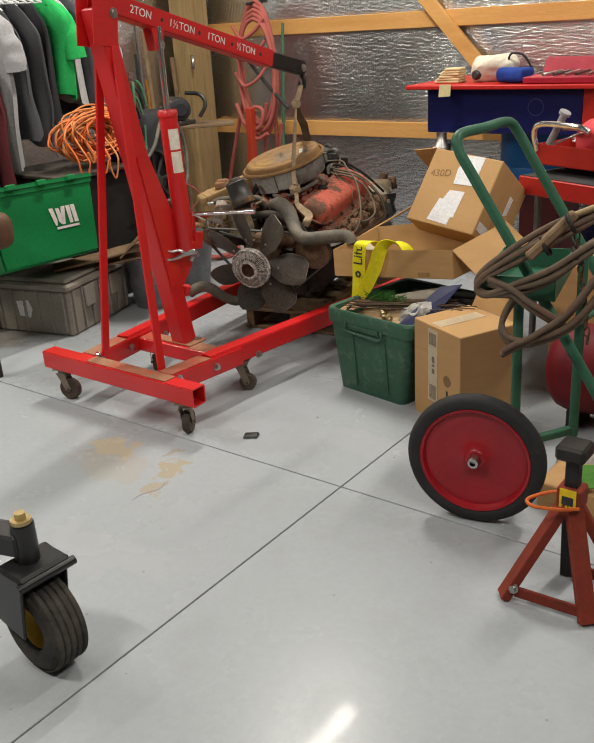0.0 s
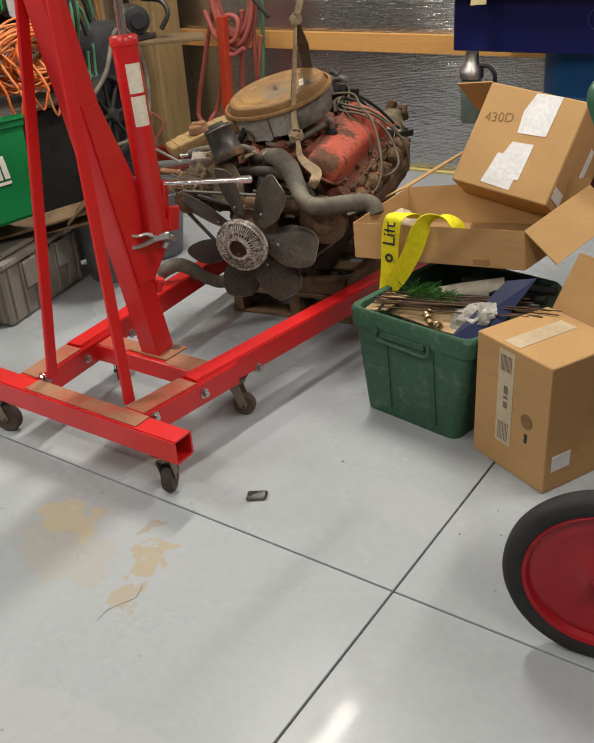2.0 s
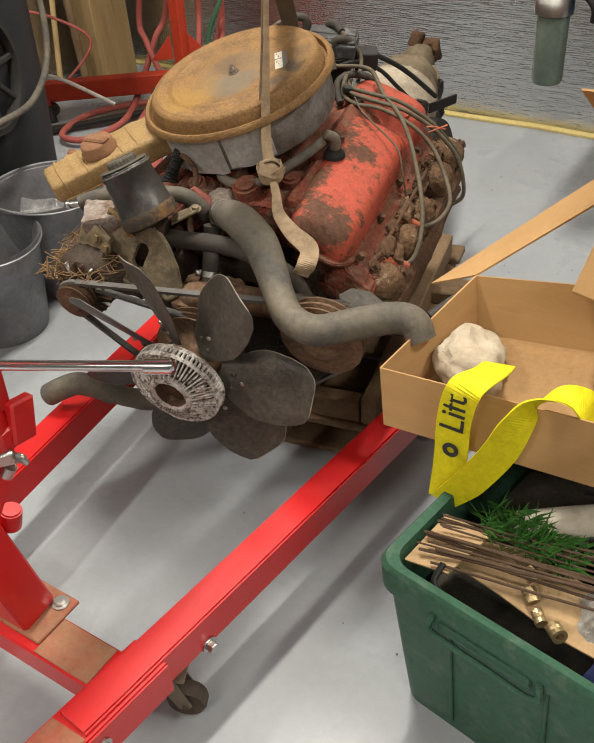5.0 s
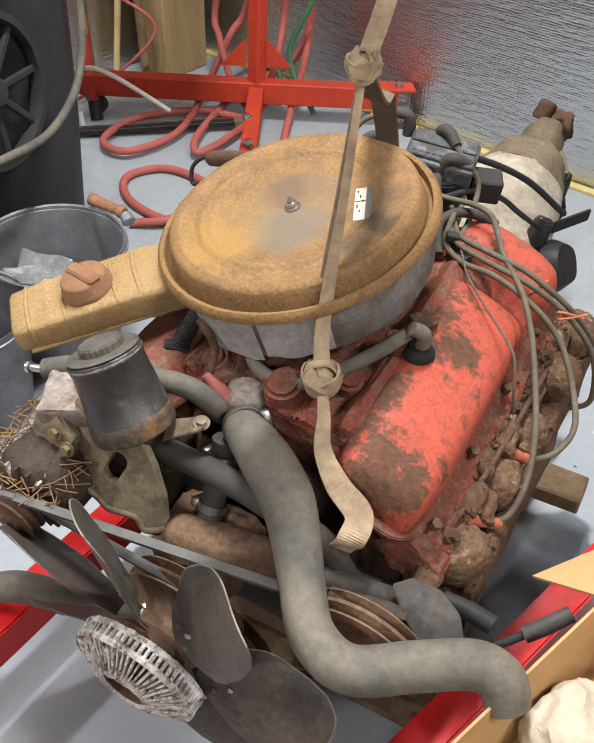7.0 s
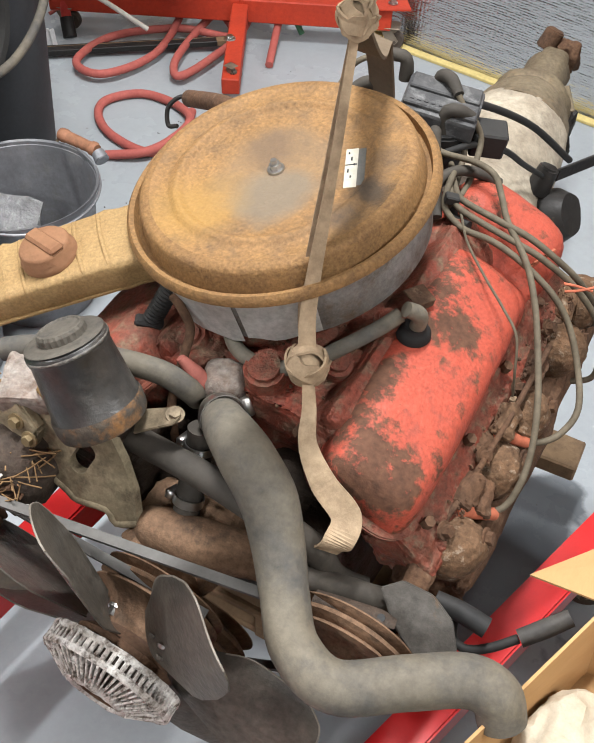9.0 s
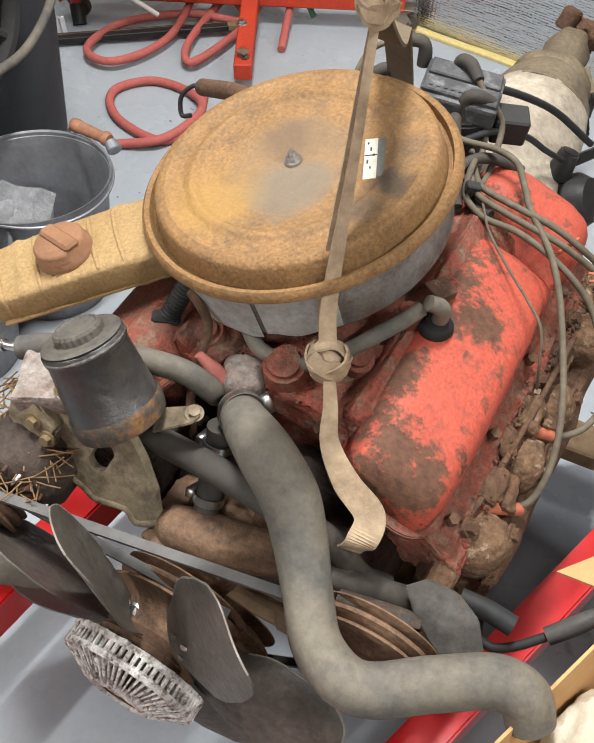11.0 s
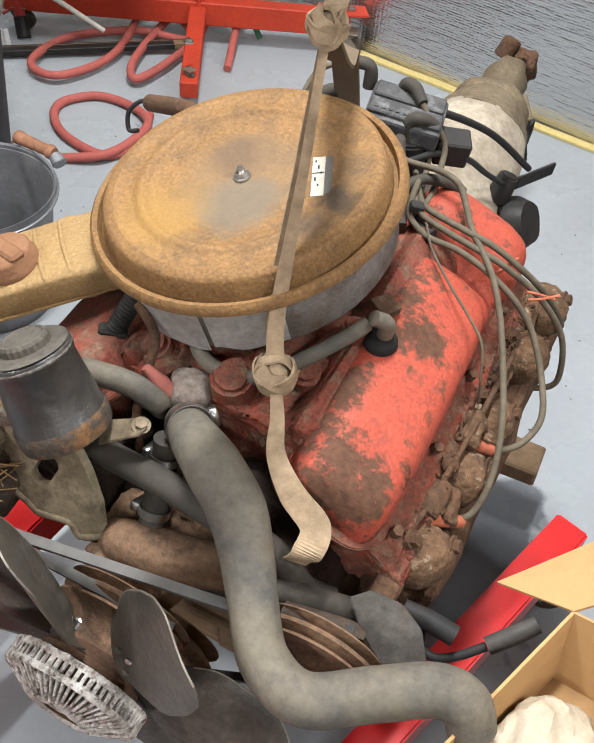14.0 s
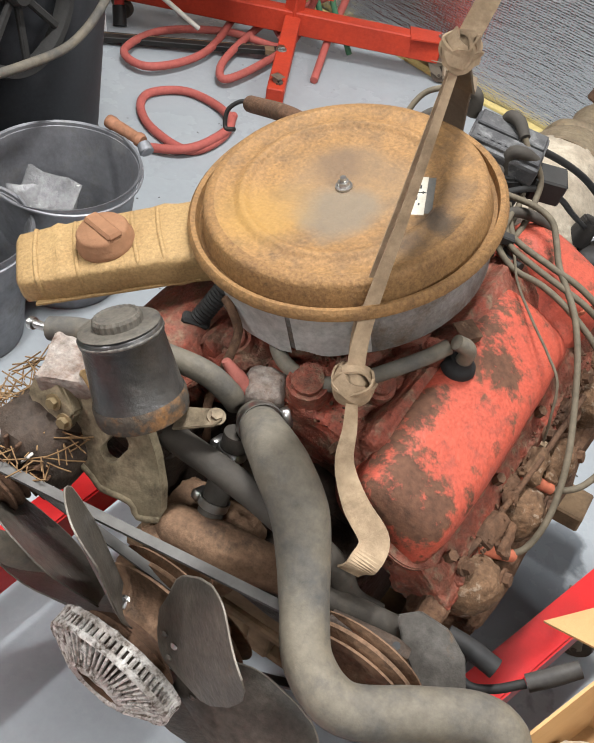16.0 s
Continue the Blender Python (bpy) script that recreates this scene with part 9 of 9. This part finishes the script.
g = empty("recycling_bin", Matrix.Translation((-2.2, 0.6, 0.33)), "bright green recycling bin tipped on the grey crate", "recycling bin")
gm = frame_of((-2.12, 0.255, 0.445), (0.02, 0.605, -0.015), (-0.11, -0.03, 0.39))
bm = bmesh.new()
lv = [(0.0, 0.0, 0.58, 0.0), (0.36, -0.035, 0.615, 0.05), (0.37, -0.05, 0.63, 0.065), (0.40, -0.05, 0.63, 0.065)]
rings = [[bm.verts.new(gm @ Vector((x, y, z))) for x, z in ((x0, zf), (x1, zf), (x1, -0.36 - zf), (x0, -0.36 - zf))] for y, x0, x1, zf in lv]
rings.append([bm.verts.new(gm @ Vector((x, 0.40, z))) for x, z in ((-0.035, 0.05), (0.615, 0.05), (0.615, -0.41), (-0.035, -0.41))])
rings.append([bm.verts.new(gm @ Vector((x, 0.02, z))) for x, z in ((0.01, -0.01), (0.57, -0.01), (0.57, -0.35), (0.01, -0.35))])
for a, b in zip(rings, rings[1:]):
    for j in range(4):
        bm.faces.new((a[j], a[(j + 1) % 4], b[(j + 1) % 4], b[j]))
bm.faces.new(rings[0][::-1])
bm.faces.new(rings[-1])
bmesh.ops.recalc_face_normals(bm, faces=bm.faces)
bmesh.ops.bevel(bm, geom=bm.edges[:], offset=0.010, segments=2, affect="EDGES")
part("body", bm, BIN_BRIGHT, g, "bright green moulded bin", True)
fa = math.atan2(0.05, 0.36)
lm = gm @ pose(0.40, 0.215, 0.0315, math.degrees(-fa) * -1)
for i, pts in enumerate(([(-0.085, 0.045), (-0.060, 0.045), (-0.045, -0.02), (-0.050, -0.045), (-0.060, -0.045)], [(-0.045, 0.04), (-0.025, 0.04), (-0.005, -0.02), (-0.02, -0.045), (-0.035, -0.03)],
                         [(-0.010, 0.045), (0.015, 0.045), (0.0, -0.045), (-0.018, -0.045)], [(0.020, 0.045), (0.045, 0.045), (0.05, -0.045), (0.03, -0.045)], [(0.05, 0.045), (0.075, 0.045), (0.085, -0.045), (0.06, -0.045)])):
    part("emblem", prism(bmesh.new(), pts, 0.002, lm), WHITE, g, "white printed emblem")
part("print_bar", prism(bmesh.new(), [(-0.055, -0.066), (0.085, -0.066), (0.085, -0.054), (-0.055, -0.054)], 0.002, lm), WHITE, g)
for x in (0.12, 0.30, 0.48):
    part("rim_tab", box(bmesh.new(), (0.05, 0.03, 0.03), gm @ pose(x, 0.39, 0.07), 0.005), BIN_BRIGHT, g)

# boards beside the crate
for i, (a, b_, w) in enumerate((((-2.10, 0.98, 0.36), (-1.93, 1.12, 0.56), 0.16), ((-2.35, 0.70, 0.33), (-2.05, 1.10, 0.40), 0.16), ((-2.30, 0.86, 0.30), (-1.98, 1.16, 0.36), 0.14))):
    tagged(part("scrap_board", rough_up(bar(bmesh.new(), a, b_, w, 0.012, (0, 0, 1), 0.003), 0.006, 9, i, 3), OLDWOOD if i else surf("hardboard", (0.18, 0.11, 0.06), (0.13, 0.08, 0.045), 8, 0.7)), "curled brown scrap board beside the crate", "board", "scrap boards")

# dark chest with orange cords on top
CHEST = surf("dark_chest", (0.014, 0.013, 0.012), (0.024, 0.022, 0.02), 6, 0.6)
chest = empty("chest", pose(-2.75, 1.2, 0), "dark steel chest with worn top beneath orange cords", "chest")
part("body", bbox((-3.05, 0.95, 0.0), (-2.45, 1.44, 0.755), 0.01), CHEST, chest)
part("top", bbox((-3.07, 0.93, 0.755), (-2.42, 1.46, 0.775), 0.004), surf("worn_top", (0.085, 0.07, 0.055), (0.05, 0.042, 0.035), 8, 0.6), chest, "worn grey top board")
ORC = [surf("cord_orange", (0.66, 0.15, 0.035), (0.54, 0.12, 0.03), 8, 0.5), surf("cord_faded", (0.70, 0.27, 0.10), (0.56, 0.2, 0.07), 8, 0.55)]
random.seed(3)
for k in range(12):
    c = Vector((-2.54 + random.uniform(-0.07, 0.05), 1.29 + random.uniform(-0.07, 0.07), 0.965 + random.uniform(-0.04, 0.05)))
    ry, rz, lean = random.uniform(0.13, 0.21), random.uniform(0.07, 0.125), random.uniform(-0.5, 0.5)
    pts, a0 = [], random.uniform(0, 6.28)
    for i in range(24):
        a = a0 + i * 0.82
        k1_, k2_ = 1 + random.uniform(-0.16, 0.16), random.uniform(-0.03, 0.03)
        u, v = ry * k1_ * math.cos(a), rz * k1_ * math.sin(a)
        pts.append(c + Vector((k2_ + 0.05 * math.sin(a * 0.5 + k), u, max(v + lean * u * 0.4, 0.80 - c.z))))
    loose("extension_cord", pts, 0.0055, ORC[k % 2], "tangled bright orange extension cord on the chest", "extension cord", "extension cords", 5, 8)
for k, (y, w, low) in enumerate(((1.03, 0.035, 0.74), (1.10, 0.03, 0.83), (1.16, 0.045, 0.76), (1.25, 0.03, 0.72), (1.34, 0.04, 0.77), (1.39, 0.03, 0.63))):
    loose("extension_cord", [(-2.50, y, 0.97), (-2.42, y + 0.005, 0.87), (-2.405, y + 0.2 * w, low + 0.06), (-2.40, y + w, low), (-2.395, y + 1.7 * w, low + 0.06), (-2.40, y + 2 * w, 0.85), (-2.5, y + 2.2 * w, 0.95)], 0.0055, ORC[k % 2], "orange extension cord loop hanging over the chest", "extension cord", "extension cords", 5, 8)
for k in range(4):
    c = Vector((-2.50, 1.56 + 0.02 * k, 0.97 + 0.02 * k))
    loose("dark_cable", [c + Vector((0.02 * math.sin(3 * a), 0.05 * math.cos(a), (0.15 + 0.02 * k) * math.sin(a))) for a in np.linspace(0.3, 6.0, 10)], 0.008, GREENH if k % 2 else RUBBER, "dark green cable coil hung behind the mast", "cable", "cable coils", 5, 8)

# bench grinder on a plank shelf
gr_ = empty("bench_grinder", pose(-2.95, 2.33, 0.9), "black bench grinder motor on a plank", "grinder")
gx = Vector((0.85, -0.5, 0)).normalized()
gc = Vector((-2.90, 2.35, 0.99))
part("motor", lathe(bmesh.new(), [(0, -0.11), (0.06, -0.11), (0.078, -0.09), (0.08, 0.07), (0.074, 0.09), (0.06, 0.10), (0, 0.10)], Matrix.Translation(gc) @ gx.to_track_quat("Z", "Y").to_matrix().to_4x4(), 36), CAN_BLACK, gr_, "", True)
part("end_bell", lathe(bmesh.new(), [(0, 0.0), (0.068, 0.0), (0.070, 0.01), (0.045, 0.018), (0.04, 0.026), (0, 0.026)], Matrix.Translation(gc + gx * 0.10) @ gx.to_track_quat("Z", "Y").to_matrix().to_4x4(), 36), CHAR, gr_, "", True)
part("guard", tube(bmesh.new(), [gc + gx * 0.05 + Vector((0.10, 0.10, -0.06)), gc + gx * 0.06 + Vector((0.13, 0.13, 0.02)), gc + gx * 0.05 + Vector((0.10, 0.12, 0.085)), gc + Vector((0.04, 0.06, 0.10))], 0.014, 10, 6), CAN_BLACK, gr_, "", True)
part("foot", bbox((-3.0, 2.27, 0.885), (-2.80, 2.43, 0.915), 0.006), CAN_BLACK, gr_)
sh = empty("plank_shelf", pose(-2.9, 2.3, 0.86), "rough plank work shelf on dark uprights", "shelf")
part("plank", rough_up(bar(bmesh.new(), (-3.25, 2.02, 0.872), (-2.62, 2.62, 0.872), 0.26, 0.022, (0, 0, 1), 0.004), 0.004, 9), OLDWOOD, sh)
for p in ((-3.12, 2.14), (-2.90, 2.06)):
    part("upright", bar(bmesh.new(), (p[0], p[1], 0), (p[0], p[1], 0.862), 0.04, 0.04, (0, 1, 0), 0.003), CHEST, sh)

# long clothes on a rail
rail = empty("clothes_rail", pose(-2.95, 1.4, 0), "steel clothes rail along the wall", "clothes rail")
part("rod", cyl(bmesh.new(), (-2.95, 0.2, 1.80), (-2.95, 2.1, 1.80), 0.014, None, 12), STEEL, rail, "", True)
for y in (0.2, 2.1):
    part("upright", cyl(bmesh.new(), (-2.95, y, 0.0), (-2.95, y, 1.80), 0.014, None, 12), STEEL, rail, "", True)


def garment(y, width, z0, z1, material, label, seed, sleeve=True):
    """A shirt on a hanger: two hanging sheets joined at the sides, with folds."""
    t = empty("hanging_shirt", pose(-2.95, y, z1), label, "shirt", "hanging clothes")
    bm = bmesh.new()
    nu, nv = 40, 26
    cols = []
    for i in range(nu):
        a = 2 * math.pi * i / nu
        col = []
        for j in range(nv):
            v = j / (nv - 1)
            z = z1 - (z1 - z0) * v
            w = width * (0.22 + 0.78 * min(1, v * 4.5) ** 0.7) * (1 + 0.07 * math.sin(v * 3 + seed))
            d = 0.016 + 0.030 * min(1, v * 3)
            fold = 0.030 * min(1, v * 2) * noise.noise((a * 2.1 + seed, v * 0.8, seed)) + 0.016 * v * math.sin(a * 5 + seed + 2 * v)
            x = -2.95 + math.cos(a) * w * 0.5 * (1 + 0.10 * noise.noise((seed, v * 2.5, math.cos(a))))
            yy = y + math.sin(a) * d + fold + 0.02 * noise.noise((seed * 3, v * 3, 0))
            col.append(bm.verts.new((x, yy, z - 0.05 * v * v * noise.noise((a * 1.3, seed, 1)) - 0.03 * v * abs(math.cos(a)))))
        cols.append(col)
    for i in range(nu):
        k = (i + 1) % nu
        for j in range(nv - 1):
            bm.faces.new((cols[i][j], cols[k][j], cols[k][j + 1], cols[i][j + 1]))
    part("body", bm, material, t, "", True, 80)
    if sleeve and material in (GREYC, GRN):
        for s in (1,):
            p = [(-2.95 + s * width * 0.26, y, z1 - 0.05), (-2.95 + s * width * 0.44, y + 0.012, z1 - 0.13), (-2.95 + s * width * 0.53, y + 0.02, z1 - 0.24), (-2.95 + s * width * 0.55, y + 0.025, z1 - 0.36)]
            part("sleeve", rough_up(tube(bmesh.new(), p, [0.03, 0.045, 0.055, 0.062], 14, 6, flat=0.45), 0.014, 18, seed), material, t, "", True)
    b = tube(bmesh.new(), [(-2.95 - width * 0.2, y, z1 - 0.03), (-2.95, y, z1 + 0.025), (-2.95 + width * 0.2, y, z1 - 0.03)], 0.006, 8, 5)
    tube(b, [(-2.95, y, z1 + 0.02), (-2.95, y, z1 + 0.06), (-2.935, y, z1 + 0.075), (-2.95, y, 1.812)], 0.003, 6, 4)
    part("hanger", b, PAPER, t, "white plastic hanger", True)


def cloth(name, c):
    return surf(name, c, tuple(v * 0.8 for v in c), 5, 0.9, bump=0.25, bump_scale=220, fine=0.15)


NAVYC, GREYC, DKG, GRN, LTG, BLK, WINE = cloth("navy_cotton", (0.03, 0.037, 0.075)), cloth("grey_cotton", (0.36, 0.36, 0.37)), cloth("charcoal_cotton", (0.075, 0.078, 0.085)), cloth("green_cotton", (0.02, 0.40, 0.10)), cloth("light_grey_cotton", (0.42, 0.42, 0.42)), cloth("black_cotton", (0.03, 0.03, 0.034)), cloth("wine_cotton", (0.10, 0.02, 0.025))
rows_c = [(0.60, 0.50, 0.62, 1.58, NAVYC, "navy blue cotton work shirt on a hanger"), (0.72, 0.48, 0.70, 1.60, NAVYC, "navy blue cotton work shirt on a hanger"), (0.81, 0.44, 0.74, 1.55, WINE, "dark wine patterned shirt on a hanger"), (0.90, 0.50, 0.84, 1.70, GREYC, "light grey cotton tee shirt on a hanger"),
          (1.03, 0.46, 1.00, 1.68, DKG, "charcoal cotton shirt on a hanger"), (1.13, 0.48, 0.96, 1.70, DKG, "charcoal cotton shirt on a hanger"), (1.23, 0.42, 1.05, 1.72, BLK, "black cotton shirt on a hanger"), (1.33, 0.48, 1.20, 1.74, GRN, "bright green cotton tee shirt on a hanger"),
          (1.42, 0.46, 1.16, 1.72, LTG, "pale grey cotton tee shirt on a hanger"), (1.52, 0.46, 1.08, 1.72, DKG, "charcoal cotton shirt on a hanger"), (1.62, 0.44, 1.05, 1.72, GREYC, "grey cotton shirt on a hanger"), (1.74, 0.42, 1.02, 1.7, BLK, "black cotton shirt on a hanger")]
for i, (y, w, z0, z1, m_, lab) in enumerate(rows_c):
    garment(y, w, z0, z1, m_, lab, i * 2.7)
for i in range(7):
    y = 0.86 + 0.05 * i
    b = tube(bmesh.new(), [(-2.95, y, 1.80), (-2.94, y, 1.755), (-2.75, y + 0.02, 1.70), (-2.72, y + 0.02, 1.685), (-2.95, y, 1.69), (-3.16, y, 1.69), (-2.95, y, 1.752)], 0.0045, 8, 4)
    tagged(part("hanger", b, PAPER, smooth=True), "empty white plastic hanger on the rail", "hanger", "hangers")
tagged(part("storage_shelf", bbox((-3.25, 0.3, 0.50), (-2.65, 1.0, 0.54), 0.004), OLDWOOD), "old wooden shelf beneath the hanging clothes", "shelf")
tagged(part("wood_crate", bbox((-3.30, 0.2, 0.0), (-2.62, 0.95, 0.50), 0.006), surf("dark_wood", (0.10, 0.07, 0.045), (0.07, 0.05, 0.035), 6, 0.7)), "dark wooden crate beneath the clothes", "crate")
b = bbox((-2.18, -0.12, 0.62), (-1.86, 0.185, 0.79), 0.07, seg=5)
seat = empty("padded_seat", pose(-2.0, 0.03, 0), "brown padded seat on a steel post", "seat")
part("cushion", b, surf("brown_leather", (0.13, 0.075, 0.045), (0.09, 0.05, 0.03), 8, 0.5, bump=0.2, bump_scale=60), seat, "brown padded cushion", True)
part("post", cyl(bmesh.new(), (-2.02, 0.03, 0.0), (-2.02, 0.03, 0.64), 0.03, None, 16), BLACK, seat, "", True)

# ---- mower caster standing in front ----
mower = empty("mower_caster", pose(-0.16, -1.144, 0), "black mower front caster with ribbed tyre and yellow rim", "mower wheel")
mwc = Vector((-0.150, -1.134, 0.128))
mdir = Vector((-0.06, -1.0, 0)).normalized()
mm_ = frame_of(mwc, Vector((-mdir.y, mdir.x, 0)), Vector((0, 0, 1)))
prof = [(0.062, -0.045), (0.085, -0.052), (0.108, -0.050), (0.119, -0.042)]
for k in range(5):
    z = -0.036 + 0.018 * k
    prof += [(0.1265, z - 0.0055), (0.1275, z), (0.1265, z + 0.0055), (0.1215, z + 0.009)]
prof += [(0.119, 0.042), (0.108, 0.050), (0.085, 0.052), (0.062, 0.045)]
tyre = part("tyre", lathe(bmesh.new(), prof, mm_, 64, True), surf("tyre_rubber", (0.022, 0.021, 0.020), (0.04, 0.037, 0.033), 10, 0.7, 0, (0.12, 0.105, 0.085), 9, 0.38, 0.2, 120, edge=0.2), mower, "ribbed dusty rubber tyre", True, 30)
part("rim", lathe(bmesh.new(), [(0, 0.010), (0.02, 0.012), (0.05, 0.0), (0.062, 0.035), (0.066, 0.046), (0.07, 0.040), (0.066, -0.046), (0, -0.02)], mm_, 40), surf("rim_yellow", (0.45, 0.30, 0.05), (0.30, 0.19, 0.04), 9, 0.55, 0, (0.10, 0.07, 0.04), 10, 0.35), tyre, "dirty yellow steel rim", True)
MBL = surf("mower_black", (0.009, 0.009, 0.010), (0.015, 0.0145, 0.0145), 7, 0.32, 0, (0.07, 0.065, 0.06), 16, 0.22, 0.08, 100)
fk = bmesh.new()
side_ = Vector((-mdir.y, mdir.x, 0))
nrm = mm_.to_3x3() @ Vector((0, 0, 1))
for s in (-1, 1):
    c = mwc + nrm * 0.068 * s
    bar(fk, c + Vector((-0.03, 0, 0.0)), c + Vector((0.0, 0, 0.175)), 0.11 if s > 0 else 0.09, 0.010, nrm, 0.004)
bar(fk, mwc + nrm * 0.074 + Vector((0, 0, 0.165)), mwc - nrm * 0.074 + Vector((0, 0, 0.165)), 0.11, 0.03, (0, 0, 1), 0.008)
cyl(fk, mwc + nrm * 0.086 + Vector((0.055, 0, 0.158)), mwc - nrm * 0.080 + Vector((0.055, 0, 0.158)), 0.012, None, 14)
part("fork", fk, MBL, mower, "glossy black steel fork")
pv = mwc + Vector((-0.012, 0, 0.172))
part("pivot", cyl(bmesh.new(), pv, pv + Vector((0, 0, 0.115)), 0.030, None, 24, 0.004), MBL, mower, "", True)
b = cyl(bmesh.new(), pv + Vector((0, 0, 0.115)), pv + Vector((0, 0, 0.125)), 0.026, None, 20)
cyl(b, pv + Vector((0, 0, 0.125)), pv + Vector((0, 0, 0.142)), 0.015, None, 6)
part("pivot_bolt", b, surf("brass_bolt", (0.55, 0.42, 0.2), (0.45, 0.34, 0.16), 14, 0.4, 0.8), mower, "brassy pivot bolt")
part("arm", bar(bmesh.new(), pv + Vector((0.0, 0.0, 0.06)), pv + Vector((-0.75, -0.22, 0.06)), 0.075, 0.06, (0, 0, 1), 0.006), MBL, mower, "black steel arm")
part("decal", bar(bmesh.new(), pv + Vector((-0.13, -0.075, 0.115)), pv + Vector((-0.6, -0.24, 0.125)), 0.05, 0.02, (0, 0, 1), 0.004), surf("mower_yellow", (0.75, 0.35, 0.01), (0.65, 0.3, 0.01), 6, 0.4), mower, "yellow-orange deck part")

# bits on the floor
tagged(part("plastic_clip", rough_up(bbox((-0.03, -0.02, 0.0), (0.03, 0.02, 0.012), 0.005), 0.004, 60), CAN_BLACK), "small black plastic clip on the floor", "clip").matrix_basis = pose(-0.523, 0.145, 0, 0, 0, 30)
random.seed(17)
cr = bmesh.new()
for k in range(100):
    p = Vector((random.uniform(-1.0, 0.2), random.uniform(0.15, 1.0), 0.001)) if k < 16 else Vector((random.uniform(-2.6, -0.4), random.uniform(1.6, 3.1), 0.001))
    bmesh.ops.create_icosphere(cr, subdivisions=1, radius=random.uniform(0.001, 0.0032), matrix=Matrix.Translation(p) @ Matrix.Diagonal((random.uniform(0.6, 2), 1, 0.4, 1)))
tagged(part("floor_grit", cr, surf("grit", (0.07, 0.065, 0.06), (0.14, 0.13, 0.12), 40, 0.9)), "scattered dark grit on the floor", "grit", kind="stuff")
